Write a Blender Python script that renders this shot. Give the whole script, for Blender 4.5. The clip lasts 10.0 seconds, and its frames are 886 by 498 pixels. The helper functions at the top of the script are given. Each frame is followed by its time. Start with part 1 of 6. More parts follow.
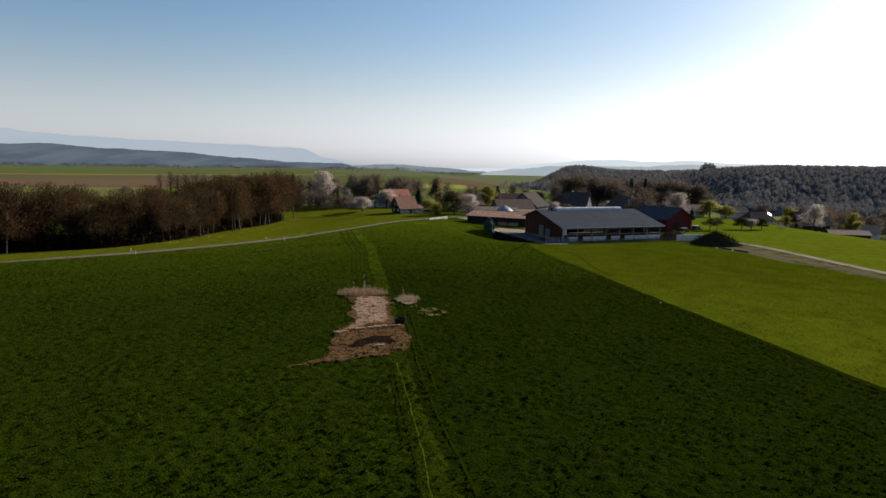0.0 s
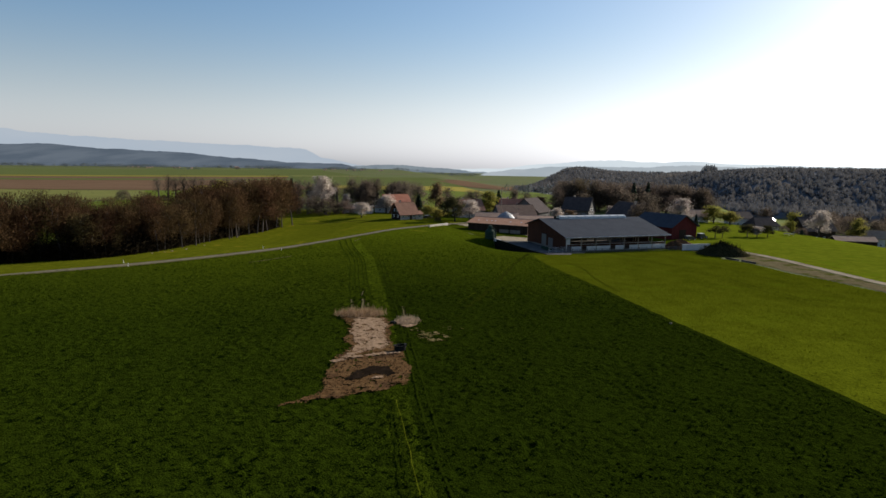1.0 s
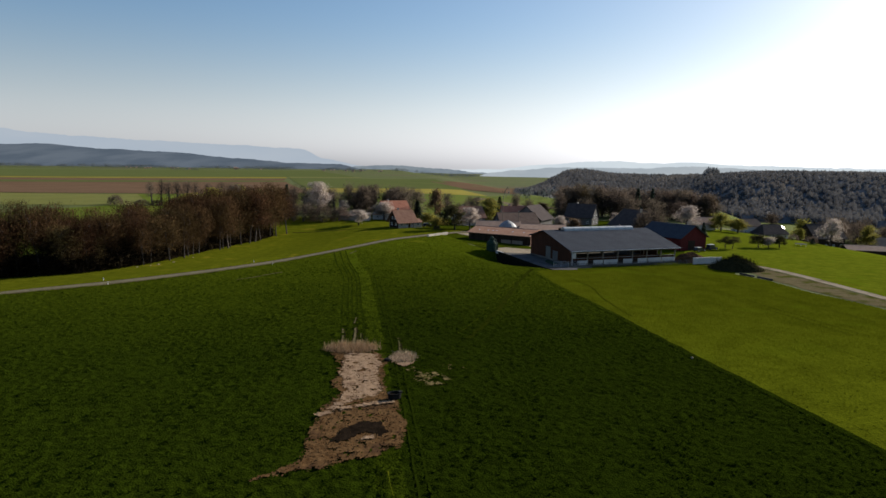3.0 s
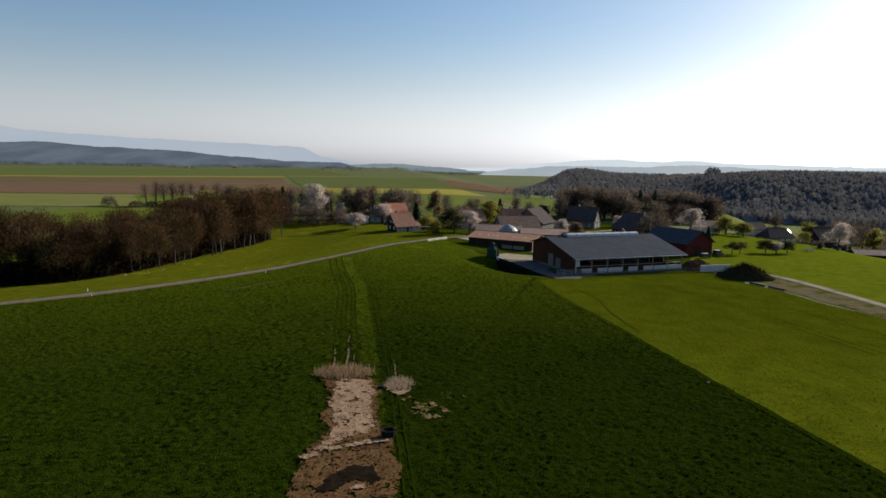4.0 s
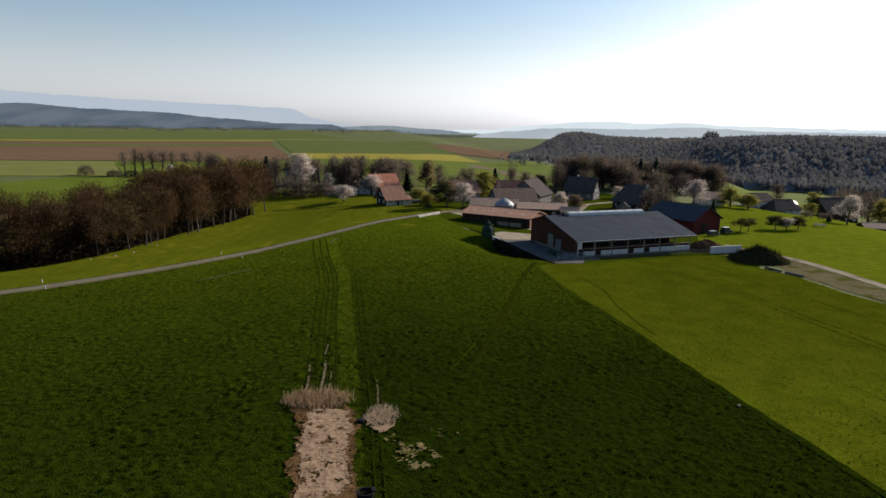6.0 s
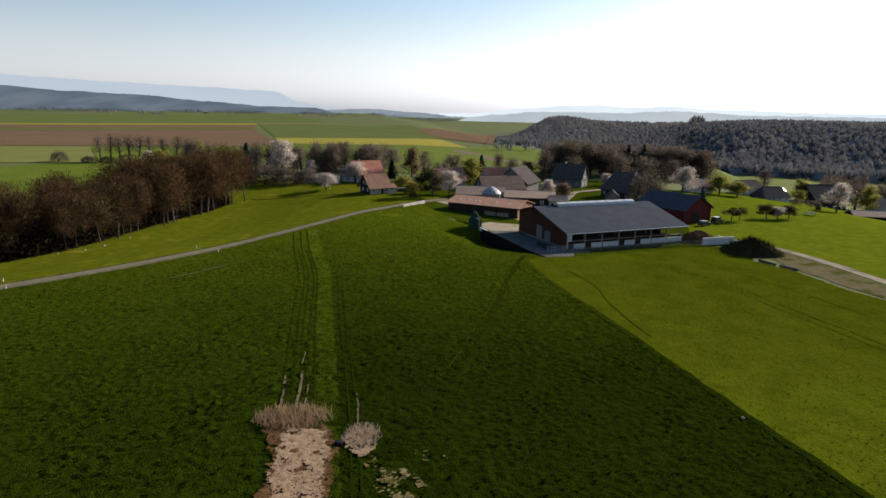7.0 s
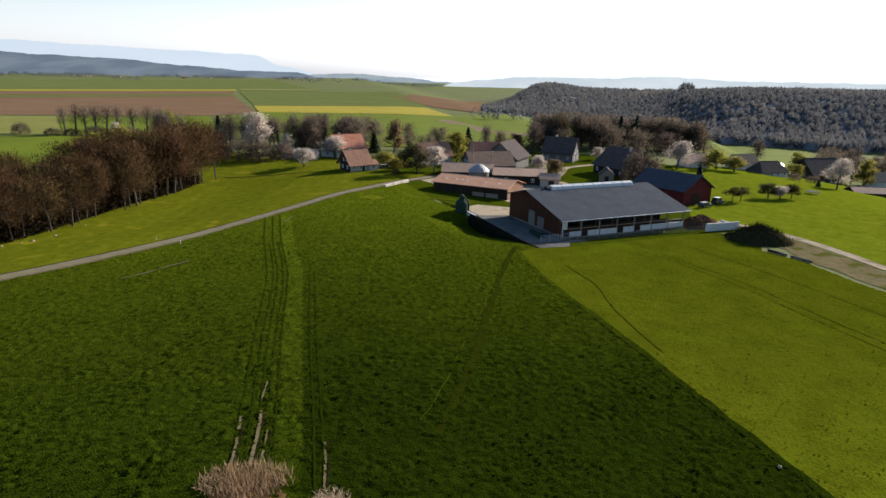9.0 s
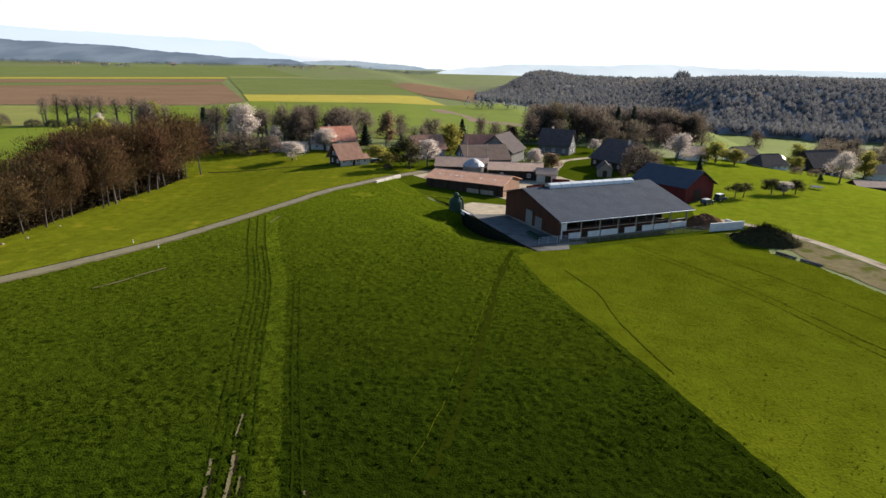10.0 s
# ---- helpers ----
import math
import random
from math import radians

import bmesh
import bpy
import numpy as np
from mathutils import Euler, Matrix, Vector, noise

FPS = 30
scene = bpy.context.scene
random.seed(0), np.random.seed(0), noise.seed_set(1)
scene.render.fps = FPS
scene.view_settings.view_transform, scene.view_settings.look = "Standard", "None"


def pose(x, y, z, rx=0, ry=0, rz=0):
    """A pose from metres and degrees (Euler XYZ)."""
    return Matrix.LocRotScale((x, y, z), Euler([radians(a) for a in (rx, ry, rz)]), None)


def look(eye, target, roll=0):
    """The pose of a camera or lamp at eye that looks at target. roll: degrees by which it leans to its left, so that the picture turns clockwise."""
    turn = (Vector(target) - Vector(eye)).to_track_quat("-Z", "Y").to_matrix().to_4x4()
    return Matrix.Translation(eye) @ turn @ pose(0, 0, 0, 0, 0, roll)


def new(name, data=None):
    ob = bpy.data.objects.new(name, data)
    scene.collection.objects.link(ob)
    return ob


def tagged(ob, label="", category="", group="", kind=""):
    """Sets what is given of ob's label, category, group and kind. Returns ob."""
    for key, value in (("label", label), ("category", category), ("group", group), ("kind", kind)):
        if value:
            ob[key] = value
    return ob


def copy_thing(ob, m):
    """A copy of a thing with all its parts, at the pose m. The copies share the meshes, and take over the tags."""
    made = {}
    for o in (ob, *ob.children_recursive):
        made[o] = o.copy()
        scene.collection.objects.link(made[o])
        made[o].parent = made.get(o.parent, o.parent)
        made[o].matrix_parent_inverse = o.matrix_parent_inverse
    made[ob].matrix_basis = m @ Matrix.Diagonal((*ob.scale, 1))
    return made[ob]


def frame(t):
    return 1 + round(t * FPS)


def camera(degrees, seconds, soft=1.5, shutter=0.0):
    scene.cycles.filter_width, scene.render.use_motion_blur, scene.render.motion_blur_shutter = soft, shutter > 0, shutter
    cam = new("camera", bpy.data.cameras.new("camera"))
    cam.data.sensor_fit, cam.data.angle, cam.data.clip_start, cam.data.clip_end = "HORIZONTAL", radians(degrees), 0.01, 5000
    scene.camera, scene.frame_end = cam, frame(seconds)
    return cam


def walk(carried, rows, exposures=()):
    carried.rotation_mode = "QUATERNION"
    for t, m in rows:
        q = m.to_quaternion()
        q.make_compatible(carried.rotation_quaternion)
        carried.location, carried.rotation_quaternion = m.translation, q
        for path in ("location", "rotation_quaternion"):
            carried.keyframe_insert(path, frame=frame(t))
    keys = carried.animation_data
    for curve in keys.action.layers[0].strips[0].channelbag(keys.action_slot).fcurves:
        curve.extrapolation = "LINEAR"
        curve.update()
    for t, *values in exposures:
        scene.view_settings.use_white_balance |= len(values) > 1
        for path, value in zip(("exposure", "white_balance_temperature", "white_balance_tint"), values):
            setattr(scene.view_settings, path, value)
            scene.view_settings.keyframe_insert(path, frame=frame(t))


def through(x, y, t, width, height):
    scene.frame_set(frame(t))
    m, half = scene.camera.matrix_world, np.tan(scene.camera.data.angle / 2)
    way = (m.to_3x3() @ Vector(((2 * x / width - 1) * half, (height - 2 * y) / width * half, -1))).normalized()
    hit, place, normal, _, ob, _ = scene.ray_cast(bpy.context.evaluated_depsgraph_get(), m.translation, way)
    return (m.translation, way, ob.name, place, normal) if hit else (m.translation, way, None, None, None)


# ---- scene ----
cam = camera(70.6, 10.0)
METRES, EYE, TILT, LEAN, TURN = 58.0, 20.0, -7.5, -0.8, 0.0
ROWS = [
    (0.0, 0.0, 0.0, 0.0, -0.0, 0.0, -0.0),
    (0.5, -0.0032, 0.0354, 0.028, -0.01, 0.0, -0.02),
    (1.0, -0.0042, 0.0663, 0.047, -0.01, 0.01, -0.03),
    (1.5, -0.005, 0.0981, 0.0633, -0.02, 0.03, -0.03),
    (2.0, -0.0053, 0.1325, 0.0786, -0.02, 0.03, -0.05),
    (2.5, -0.0055, 0.1702, 0.0942, -0.04, 0.03, -0.08),
    (4.0, -0.0043, 0.307, 0.152, -0.13, -0.14, -0.16),
    (4.5, -0.0027, 0.3685, 0.1768, -0.18, -0.96, -0.16),
    (5.0, -0.0013, 0.4138, 0.1939, -0.22, -1.82, -0.15),
    (5.5, 0.0003, 0.4634, 0.2123, -0.31, -2.71, -0.12),
    (7.0, 0.0053, 0.6072, 0.2593, -2.04, -5.04, 0.01),
    (7.5, 0.0069, 0.6503, 0.2741, -2.47, -5.73, 0.03),
    (8.0, 0.0097, 0.7056, 0.2912, -2.79, -6.58, 0.06),
    (8.5, 0.0126, 0.7611, 0.3084, -3.09, -7.43, 0.07),
    (9.0, 0.0157, 0.813, 0.3241, -3.37, -8.1, 0.09),
    (9.5, 0.0195, 0.8686, 0.3416, -3.66, -8.67, 0.1),
    (10.0, 0.0233, 0.928, 0.3596, -3.97, -9.21, 0.12),
]
walk(cam, [(t, pose(0, 0, EYE, TILT, LEAN, TURN) @ pose(METRES * x, METRES * y, METRES * z, 90 + pitch, roll, yaw)) for t, x, y, z, yaw, pitch, roll in ROWS],
     exposures=[(0.0, 0.57), (2.5, 0.54), (4.5, 0.52), (5.5, 0.60), (7.0, 0.85), (8.0, 1.02), (9.0, 1.25), (10.0, 1.5)])

# ---- world and sun ----
SUN_TURN, SUN_UP = 54.0, 23.5  # degrees to the right of straight ahead, and above the horizon
world = bpy.data.worlds.new("sky")
scene.world = world
world.use_nodes = True
wn = world.node_tree.nodes
sky = wn.new("ShaderNodeTexSky")
sky.sky_type = "NISHITA"
sky.sun_disc = False
sky.sun_elevation, sky.sun_rotation = radians(SUN_UP), radians(SUN_TURN)
sky.altitude, sky.air_density, sky.dust_density, sky.ozone_density = 450, 1.0, 1.3, 1.5
wn["Background"].inputs["Strength"].default_value = 0.083
haze = wn.new("ShaderNodeHueSaturation")
haze.inputs["Saturation"].default_value = 1.15
world.node_tree.links.new(sky.outputs["Color"], haze.inputs["Color"])
# dusty air takes the colour out of the sky towards the horizon
grey, tint, mixed = wn.new("ShaderNodeRGBToBW"), wn.new("ShaderNodeMixRGB"), wn.new("ShaderNodeMixRGB")
split, low_sky = wn.new("ShaderNodeSeparateXYZ"), wn.new("ShaderNodeMapRange")
world.node_tree.links.new(wn.new("ShaderNodeTexCoord").outputs["Generated"], split.inputs[0])
low_sky.interpolation_type = "SMOOTHSTEP"
low_sky.inputs["From Min"].default_value, low_sky.inputs["From Max"].default_value = -0.02, 0.24
low_sky.inputs["To Min"].default_value, low_sky.inputs["To Max"].default_value = 0.92, 0.0
world.node_tree.links.new(split.outputs["Z"], low_sky.inputs["Value"])
world.node_tree.links.new(haze.outputs["Color"], grey.inputs[0])
tint.blend_type = "MULTIPLY"
tint.inputs["Fac"].default_value = 1.0
tint.inputs["Color2"].default_value = (1.12, 1.15, 1.25, 1)
world.node_tree.links.new(grey.outputs[0], tint.inputs["Color1"])
world.node_tree.links.new(low_sky.outputs[0], mixed.inputs["Fac"])
world.node_tree.links.new(haze.outputs["Color"], mixed.inputs["Color1"])
world.node_tree.links.new(tint.outputs["Color"], mixed.inputs["Color2"])
world.node_tree.links.new(mixed.outputs["Color"], wn["Background"].inputs["Color"])
sun = new("sun", bpy.data.lights.new("sun", "SUN"))
sun.data.energy, sun.data.angle, sun.data.color = 4.7, radians(0.6), (1.0, 0.92, 0.80)
toward = Vector((math.sin(radians(SUN_TURN)) * math.cos(radians(SUN_UP)), math.cos(radians(SUN_TURN)) * math.cos(radians(SUN_UP)), math.sin(radians(SUN_UP))))
sun.matrix_world = look(toward * 60 + Vector((0, 100, 0)), (0, 100, 0))


# ---- materials ----
def material(name, low, high, size=1.0, fine=12.0, rough=0.8, bump=0.3, metal=0.0, spot=None, spots=0.0, vary=0.0, through=0.0, stretch=(1, 1, 1), gloss=0.5, space="Position", sheen=0.0, brighter=None, relief=0.08, island=0.0):
    """Two colours mixed by noise at two scales; spot: a third colour in stains; vary: change from object to object; through: light that passes a leaf."""
    m = bpy.data.materials.new(name)
    m.use_nodes = True
    n, k = m.node_tree.nodes, m.node_tree.links
    b = n["Principled BSDF"]
    b.inputs["Roughness"].default_value, b.inputs["Metallic"].default_value = rough, metal
    b.inputs["Specular IOR Level"].default_value = gloss
    if sheen:
        b.inputs["Sheen Weight"].default_value, b.inputs["Sheen Roughness"].default_value = sheen, 0.55
        b.inputs["Sheen Tint"].default_value = (0.40, 0.52, 0.05, 1)
    if space == "Position":
        place = n.new("ShaderNodeNewGeometry").outputs["Position"]
    else:
        place = n.new("ShaderNodeTexCoord").outputs["Object"]
    scaled = n.new("ShaderNodeVectorMath")
    scaled.operation = "MULTIPLY"
    scaled.inputs[1].default_value = stretch
    k.new(place, scaled.inputs[0])
    big, small = n.new("ShaderNodeTexNoise"), n.new("ShaderNodeTexNoise")
    big.inputs["Scale"].default_value, big.inputs["Detail"].default_value, big.inputs["Roughness"].default_value = 1 / size, 6, 0.6
    small.inputs["Scale"].default_value, small.inputs["Detail"].default_value = fine / size, 3
    for tex in (big, small):
        k.new(scaled.outputs[0], tex.inputs["Vector"])
    both = n.new("ShaderNodeMath")
    both.operation = "MULTIPLY_ADD"
    both.inputs[1].default_value = 0.45
    k.new(small.outputs["Fac"], both.inputs[0])
    half = n.new("ShaderNodeMath")
    half.operation = "MULTIPLY"
    half.inputs[1].default_value = 0.55
    k.new(big.outputs["Fac"], half.inputs[0])
    k.new(half.outputs[0], both.inputs[2])
    ramp = n.new("ShaderNodeValToRGB")
    ramp.color_ramp.elements[0].position, ramp.color_ramp.elements[1].position = 0.36, 0.64
    ramp.color_ramp.elements[0].color, ramp.color_ramp.elements[1].color = (*low, 1), (*high, 1)
    k.new(both.outputs[0], ramp.inputs["Fac"])
    colour = ramp.outputs["Color"]
    if spot:
        stain = n.new("ShaderNodeTexNoise")
        stain.inputs["Scale"].default_value, stain.inputs["Detail"].default_value = 0.37 / size, 8
        k.new(scaled.outputs[0], stain.inputs["Vector"])
        cut = n.new("ShaderNodeMapRange")
        cut.inputs["From Min"].default_value, cut.inputs["From Max"].default_value = 0.68 - spots * 0.3, 0.78 - spots * 0.25
        k.new(stain.outputs["Fac"], cut.inputs["Value"])
        mix = n.new("ShaderNodeMixRGB")
        mix.inputs["Color2"].default_value = (*spot, 1)
        k.new(cut.outputs[0], mix.inputs["Fac"])
        k.new(colour, mix.inputs["Color1"])
        colour = mix.outputs["Color"]
    if brighter:  # a brightness change along y, painted into the colour: (colour, from, to)
        apart, reach, y_mix = n.new("ShaderNodeSeparateXYZ"), n.new("ShaderNodeMapRange"), n.new("ShaderNodeMixRGB")
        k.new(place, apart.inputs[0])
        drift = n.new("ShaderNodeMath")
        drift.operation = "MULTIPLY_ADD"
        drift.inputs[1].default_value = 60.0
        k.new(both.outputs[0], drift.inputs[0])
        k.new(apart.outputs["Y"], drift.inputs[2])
        reach.inputs["From Min"].default_value, reach.inputs["From Max"].default_value = brighter[1] + 30, brighter[2] + 30
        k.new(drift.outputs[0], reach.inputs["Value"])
        k.new(reach.outputs[0], y_mix.inputs["Fac"])
        k.new(colour, y_mix.inputs["Color1"])
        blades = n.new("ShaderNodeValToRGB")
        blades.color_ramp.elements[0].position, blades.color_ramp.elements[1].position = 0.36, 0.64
        blades.color_ramp.elements[0].color, blades.color_ramp.elements[1].color = [(*(c * g for c in brighter[0]), 1) for g in (0.6, 1.4)]
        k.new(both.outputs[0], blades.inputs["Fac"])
        k.new(blades.outputs["Color"], y_mix.inputs["Color2"])
        colour = y_mix.outputs["Color"]
    if vary:
        info, hsv, span = n.new("ShaderNodeObjectInfo"), n.new("ShaderNodeHueSaturation"), n.new("ShaderNodeMapRange")
        span.inputs["To Min"].default_value, span.inputs["To Max"].default_value = 1 - vary, 1 + vary
        k.new(info.outputs["Random"], span.inputs["Value"])
        k.new(span.outputs[0], hsv.inputs["Value"])
        hue, other = n.new("ShaderNodeMapRange"), n.new("ShaderNodeMath")
        other.operation = "PINGPONG"
        other.inputs[1].default_value = 0.13
        k.new(info.outputs["Random"], other.inputs[0])
        hue.inputs["From Max"].default_value = 0.13
        hue.inputs["To Min"].default_value, hue.inputs["To Max"].default_value = 0.5 - vary * 0.07, 0.5 + vary * 0.05
        k.new(other.outputs[0], hue.inputs["Value"])
        k.new(hue.outputs[0], hsv.inputs["Hue"])
        k.new(colour, hsv.inputs["Color"])
        colour = hsv.outputs["Color"]
    if island:
        lot, shade, tone = n.new("ShaderNodeNewGeometry"), n.new("ShaderNodeHueSaturation"), n.new("ShaderNodeMapRange")
        tone.inputs["To Min"].default_value, tone.inputs["To Max"].default_value = 1 - island, 1 + island
        k.new(lot.outputs["Random Per Island"], tone.inputs["Value"])
        k.new(tone.outputs[0], shade.inputs["Value"])
        k.new(colour, shade.inputs["Color"])
        colour = shade.outputs["Color"]
    k.new(colour, b.inputs["Base Color"])
    if bump:
        bp = n.new("ShaderNodeBump")
        bp.inputs["Strength"].default_value, bp.inputs["Distance"].default_value = bump, size * relief
        k.new(both.outputs[0], bp.inputs["Height"])
        k.new(bp.outputs["Normal"], b.inputs["Normal"])
    if through:
        leaf, blend = n.new("ShaderNodeBsdfTranslucent"), n.new("ShaderNodeMixShader")
        k.new(colour, leaf.inputs["Color"])
        blend.inputs["Fac"].default_value = through
        k.new(b.outputs[0], blend.inputs[1])
        k.new(leaf.outputs[0], blend.inputs[2])
        k.new(blend.outputs[0], n["Material Output"].inputs["Surface"])
    return m


def ribbed(m, axis, pitch, depth):
    """Adds straight ribs (sheet metal, boards, tile rows) to a material, along one axis of the object."""
    n, k = m.node_tree.nodes, m.node_tree.links
    wave = n.new("ShaderNodeTexWave")
    wave.bands_direction = axis
    wave.inputs["Scale"].default_value = 0.314 / pitch
    k.new(n.new("ShaderNodeTexCoord").outputs["Object"], wave.inputs["Vector"])
    bp = n.new("ShaderNodeBump")
    bp.inputs["Strength"].default_value, bp.inputs["Distance"].default_value = 0.8, depth
    k.new(wave.outputs["Fac"], bp.inputs["Height"])
    b = n["Principled BSDF"]
    if b.inputs["Normal"].links:
        k.new(b.inputs["Normal"].links[0].from_socket, bp.inputs["Normal"])
    k.new(bp.outputs["Normal"], b.inputs["Normal"])
    return m


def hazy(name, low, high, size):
    """Distance seen through kilometres of air; its haze is painted as emitted colour."""
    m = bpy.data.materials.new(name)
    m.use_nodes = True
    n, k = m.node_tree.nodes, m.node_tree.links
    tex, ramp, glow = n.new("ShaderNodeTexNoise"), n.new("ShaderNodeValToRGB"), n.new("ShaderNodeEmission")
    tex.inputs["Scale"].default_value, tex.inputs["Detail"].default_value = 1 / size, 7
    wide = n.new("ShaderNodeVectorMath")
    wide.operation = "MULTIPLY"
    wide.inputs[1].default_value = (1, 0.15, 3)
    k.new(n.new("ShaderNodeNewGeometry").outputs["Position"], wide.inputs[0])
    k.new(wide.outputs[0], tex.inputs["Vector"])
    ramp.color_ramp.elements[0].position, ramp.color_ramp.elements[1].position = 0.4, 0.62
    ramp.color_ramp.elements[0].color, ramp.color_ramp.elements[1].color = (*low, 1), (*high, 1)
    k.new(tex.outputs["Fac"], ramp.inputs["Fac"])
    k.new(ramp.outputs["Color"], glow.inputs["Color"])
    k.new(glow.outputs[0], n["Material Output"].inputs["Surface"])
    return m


# Pasture brightens with distance: back-light at a low view painted in.
GRASS = material("pasture_grass", (0.0030, 0.0060, 0.0004), (0.0132, 0.0222, 0.0013), 1.0, 6, 1.0, 1.0, spot=(0.013, 0.021, 0.0014), spots=0.15, gloss=0.0, sheen=0.025, brighter=((0.048, 0.063, 0.0030), 108, 216), relief=0.34)
GRASS_LIGHT = material("lighter_grass", (0.025, 0.035, 0.002), (0.043, 0.057, 0.0034), 2.0, 14, 1.0, 0.7, spot=(0.030, 0.041, 0.002), spots=0.4, gloss=0.0)
GRASS_PALE = material("ley_grass", (0.038, 0.046, 0.0020), (0.063, 0.072, 0.0038), 5.0, 16, 1.0, 0.5, spot=(0.060, 0.075, 0.0034), spots=0.4, gloss=0.0, brighter=((0.072, 0.084, 0.0041), 128, 62))
VERGE = material("verge_grass", (0.052, 0.061, 0.0032), (0.098, 0.107, 0.007), 2.4, 12, 1.0, 0.8, spot=(0.135, 0.120, 0.010), spots=0.25, gloss=0.0)
TUFT = material("tuft_grass", (0.020, 0.034, 0.0018), (0.038, 0.059, 0.0032), 1.5, 8, 1.0, 0, through=0.5, gloss=0.0)
PADDOCK = material("paddock_grass", (0.064, 0.082, 0.0045), (0.120, 0.140, 0.010), 2.4, 12, 1.0, 0.8, spot=(0.085, 0.115, 0.006), spots=0.35, gloss=0.0)
# Plain greens are dulled, with distance haze put into the colour.
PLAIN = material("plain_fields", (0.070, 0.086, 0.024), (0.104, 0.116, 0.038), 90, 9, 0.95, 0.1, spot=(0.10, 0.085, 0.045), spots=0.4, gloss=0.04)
CROP_GREEN = material("young_wheat", (0.0714, 0.09605, 0.0056), (0.09945, 0.1249, 0.0084), 30, 12, 0.95, 0.1, gloss=0.04)
CROP_PALE = material("pale_stubble", (0.1105, 0.1148, 0.0245), (0.153, 0.153, 0.0385), 30, 12, 0.95, 0.1, gloss=0.05)
PLOUGHED = material("ploughed_soil", (0.115, 0.078, 0.052), (0.165, 0.115, 0.08), 25, 14, 0.95, 0.2, gloss=0.04)
RAPE = material("rape_in_flower", (0.20, 0.165, 0.016), (0.26, 0.215, 0.026), 20, 14, 0.95, 0.1, gloss=0.05)
SOIL = material("trampled_soil", (0.056, 0.029, 0.012), (0.138, 0.080, 0.036), 1.1, 6, 1.0, 0.7, spot=(0.060, 0.034, 0.018), spots=0.45, gloss=0.0)
SOIL_PALE = material("dry_soil", (0.155, 0.098, 0.058), (0.315, 0.218, 0.142), 0.6, 5, 1.0, 0.9, spot=(0.15, 0.095, 0.06), spots=0.3, gloss=0.0)
# Wet soil; also the painted shade of ditch, hollow and rut edges.
SOIL_DARK = material("wet_and_shaded_soil", (0.006, 0.0045, 0.003), (0.022, 0.015, 0.010), 1.0, 9, 1.0, 0.8, gloss=0.0)
ASPHALT = material("old_asphalt", (0.09506, 0.08184, 0.048), (0.1455, 0.1246, 0.0735), 2.0, 20, 1.0, 0.2, spot=(0.09, 0.08, 0.062), spots=0.2, gloss=0.15)
GRAVEL = material("pale_gravel", (0.20, 0.165, 0.12), (0.32, 0.27, 0.20), 1.5, 14, 1.0, 0.5, spot=(0.14, 0.11, 0.075), spots=0.35, gloss=0.0)
CONCRETE = material("yard_concrete", (0.10, 0.095, 0.085), (0.17, 0.16, 0.14), 3.0, 12, 1.0, 0.2, spot=(0.07, 0.064, 0.055), spots=0.45, gloss=0.0)
WHITE_WALL = material("whitewashed_concrete", (0.40, 0.385, 0.36), (0.56, 0.54, 0.51), 1.5, 10, 0.9, 0.15, spot=(0.28, 0.26, 0.22), spots=0.25)
PLASTER = material("cream_plaster", (0.33, 0.29, 0.24), (0.44, 0.39, 0.33), 2.0, 10, 0.9, 0.15)
ROOF_SLATE = ribbed(material("fibre_cement_roof", (0.036, 0.041, 0.052), (0.054, 0.061, 0.074), 4.0, 10, 1.0, 0.1, spot=(0.060, 0.066, 0.078), spots=0.25, space="Object", gloss=0.03), "Y", 0.9, 0.02)
ROOF_DARK = ribbed(material("dark_roof_tiles", (0.046, 0.037, 0.036), (0.080, 0.064, 0.061), 2.0, 10, 0.95, 0.2, space="Object", gloss=0.05), "Y", 0.35, 0.03)
ROOF_BLUE = ribbed(material("blue_grey_sheet_roof", (0.040, 0.046, 0.058), (0.058, 0.065, 0.079), 3.0, 10, 1.0, 0.1, space="Object", gloss=0.03), "Y", 0.6, 0.02)
ROOF_RED = ribbed(material("red_clay_tiles", (0.29, 0.118, 0.075), (0.41, 0.18, 0.12), 1.5, 10, 0.95, 0.25, spot=(0.24, 0.10, 0.065), spots=0.3, space="Object", gloss=0.05), "Y", 0.35, 0.03)
ROOF_BROWN = ribbed(material("weathered_brown_tiles", (0.17, 0.088, 0.060), (0.27, 0.15, 0.105), 1.5, 10, 0.9, 0.25, spot=(0.14, 0.08, 0.055), spots=0.35, space="Object", gloss=0.1), "Y", 0.35, 0.03)
ROOF_UMBER = ribbed(material("old_grey_brown_tiles", (0.125, 0.080, 0.058), (0.190, 0.128, 0.096), 1.5, 10, 0.9, 0.25, spot=(0.085, 0.066, 0.052), spots=0.35, space="Object", gloss=0.1), "Y", 0.35, 0.03)
BOARDS_PINK = ribbed(material("weathered_pinkish_boards", (0.15, 0.085, 0.058), (0.22, 0.13, 0.09), 1.5, 9, 0.95, 0.2, stretch=(1, 1, 0.2), space="Object", gloss=0.1), "X", 0.25, 0.02)
ROOF_PINK = ribbed(material("weathered_pink_sheet_roof", (0.36, 0.19, 0.12), (0.50, 0.29, 0.195), 2.0, 10, 1.0, 0.15, spot=(0.29, 0.16, 0.11), spots=0.3, space="Object", gloss=0.02), "Y", 0.5, 0.02)
ROOF_GREY = ribbed(material("beige_fibre_cement", (0.27, 0.175, 0.125), (0.39, 0.268, 0.200), 2.0, 10, 0.9, 0.2, spot=(0.16, 0.135, 0.115), spots=0.3, space="Object", gloss=0.1), "Y", 0.5, 0.03)
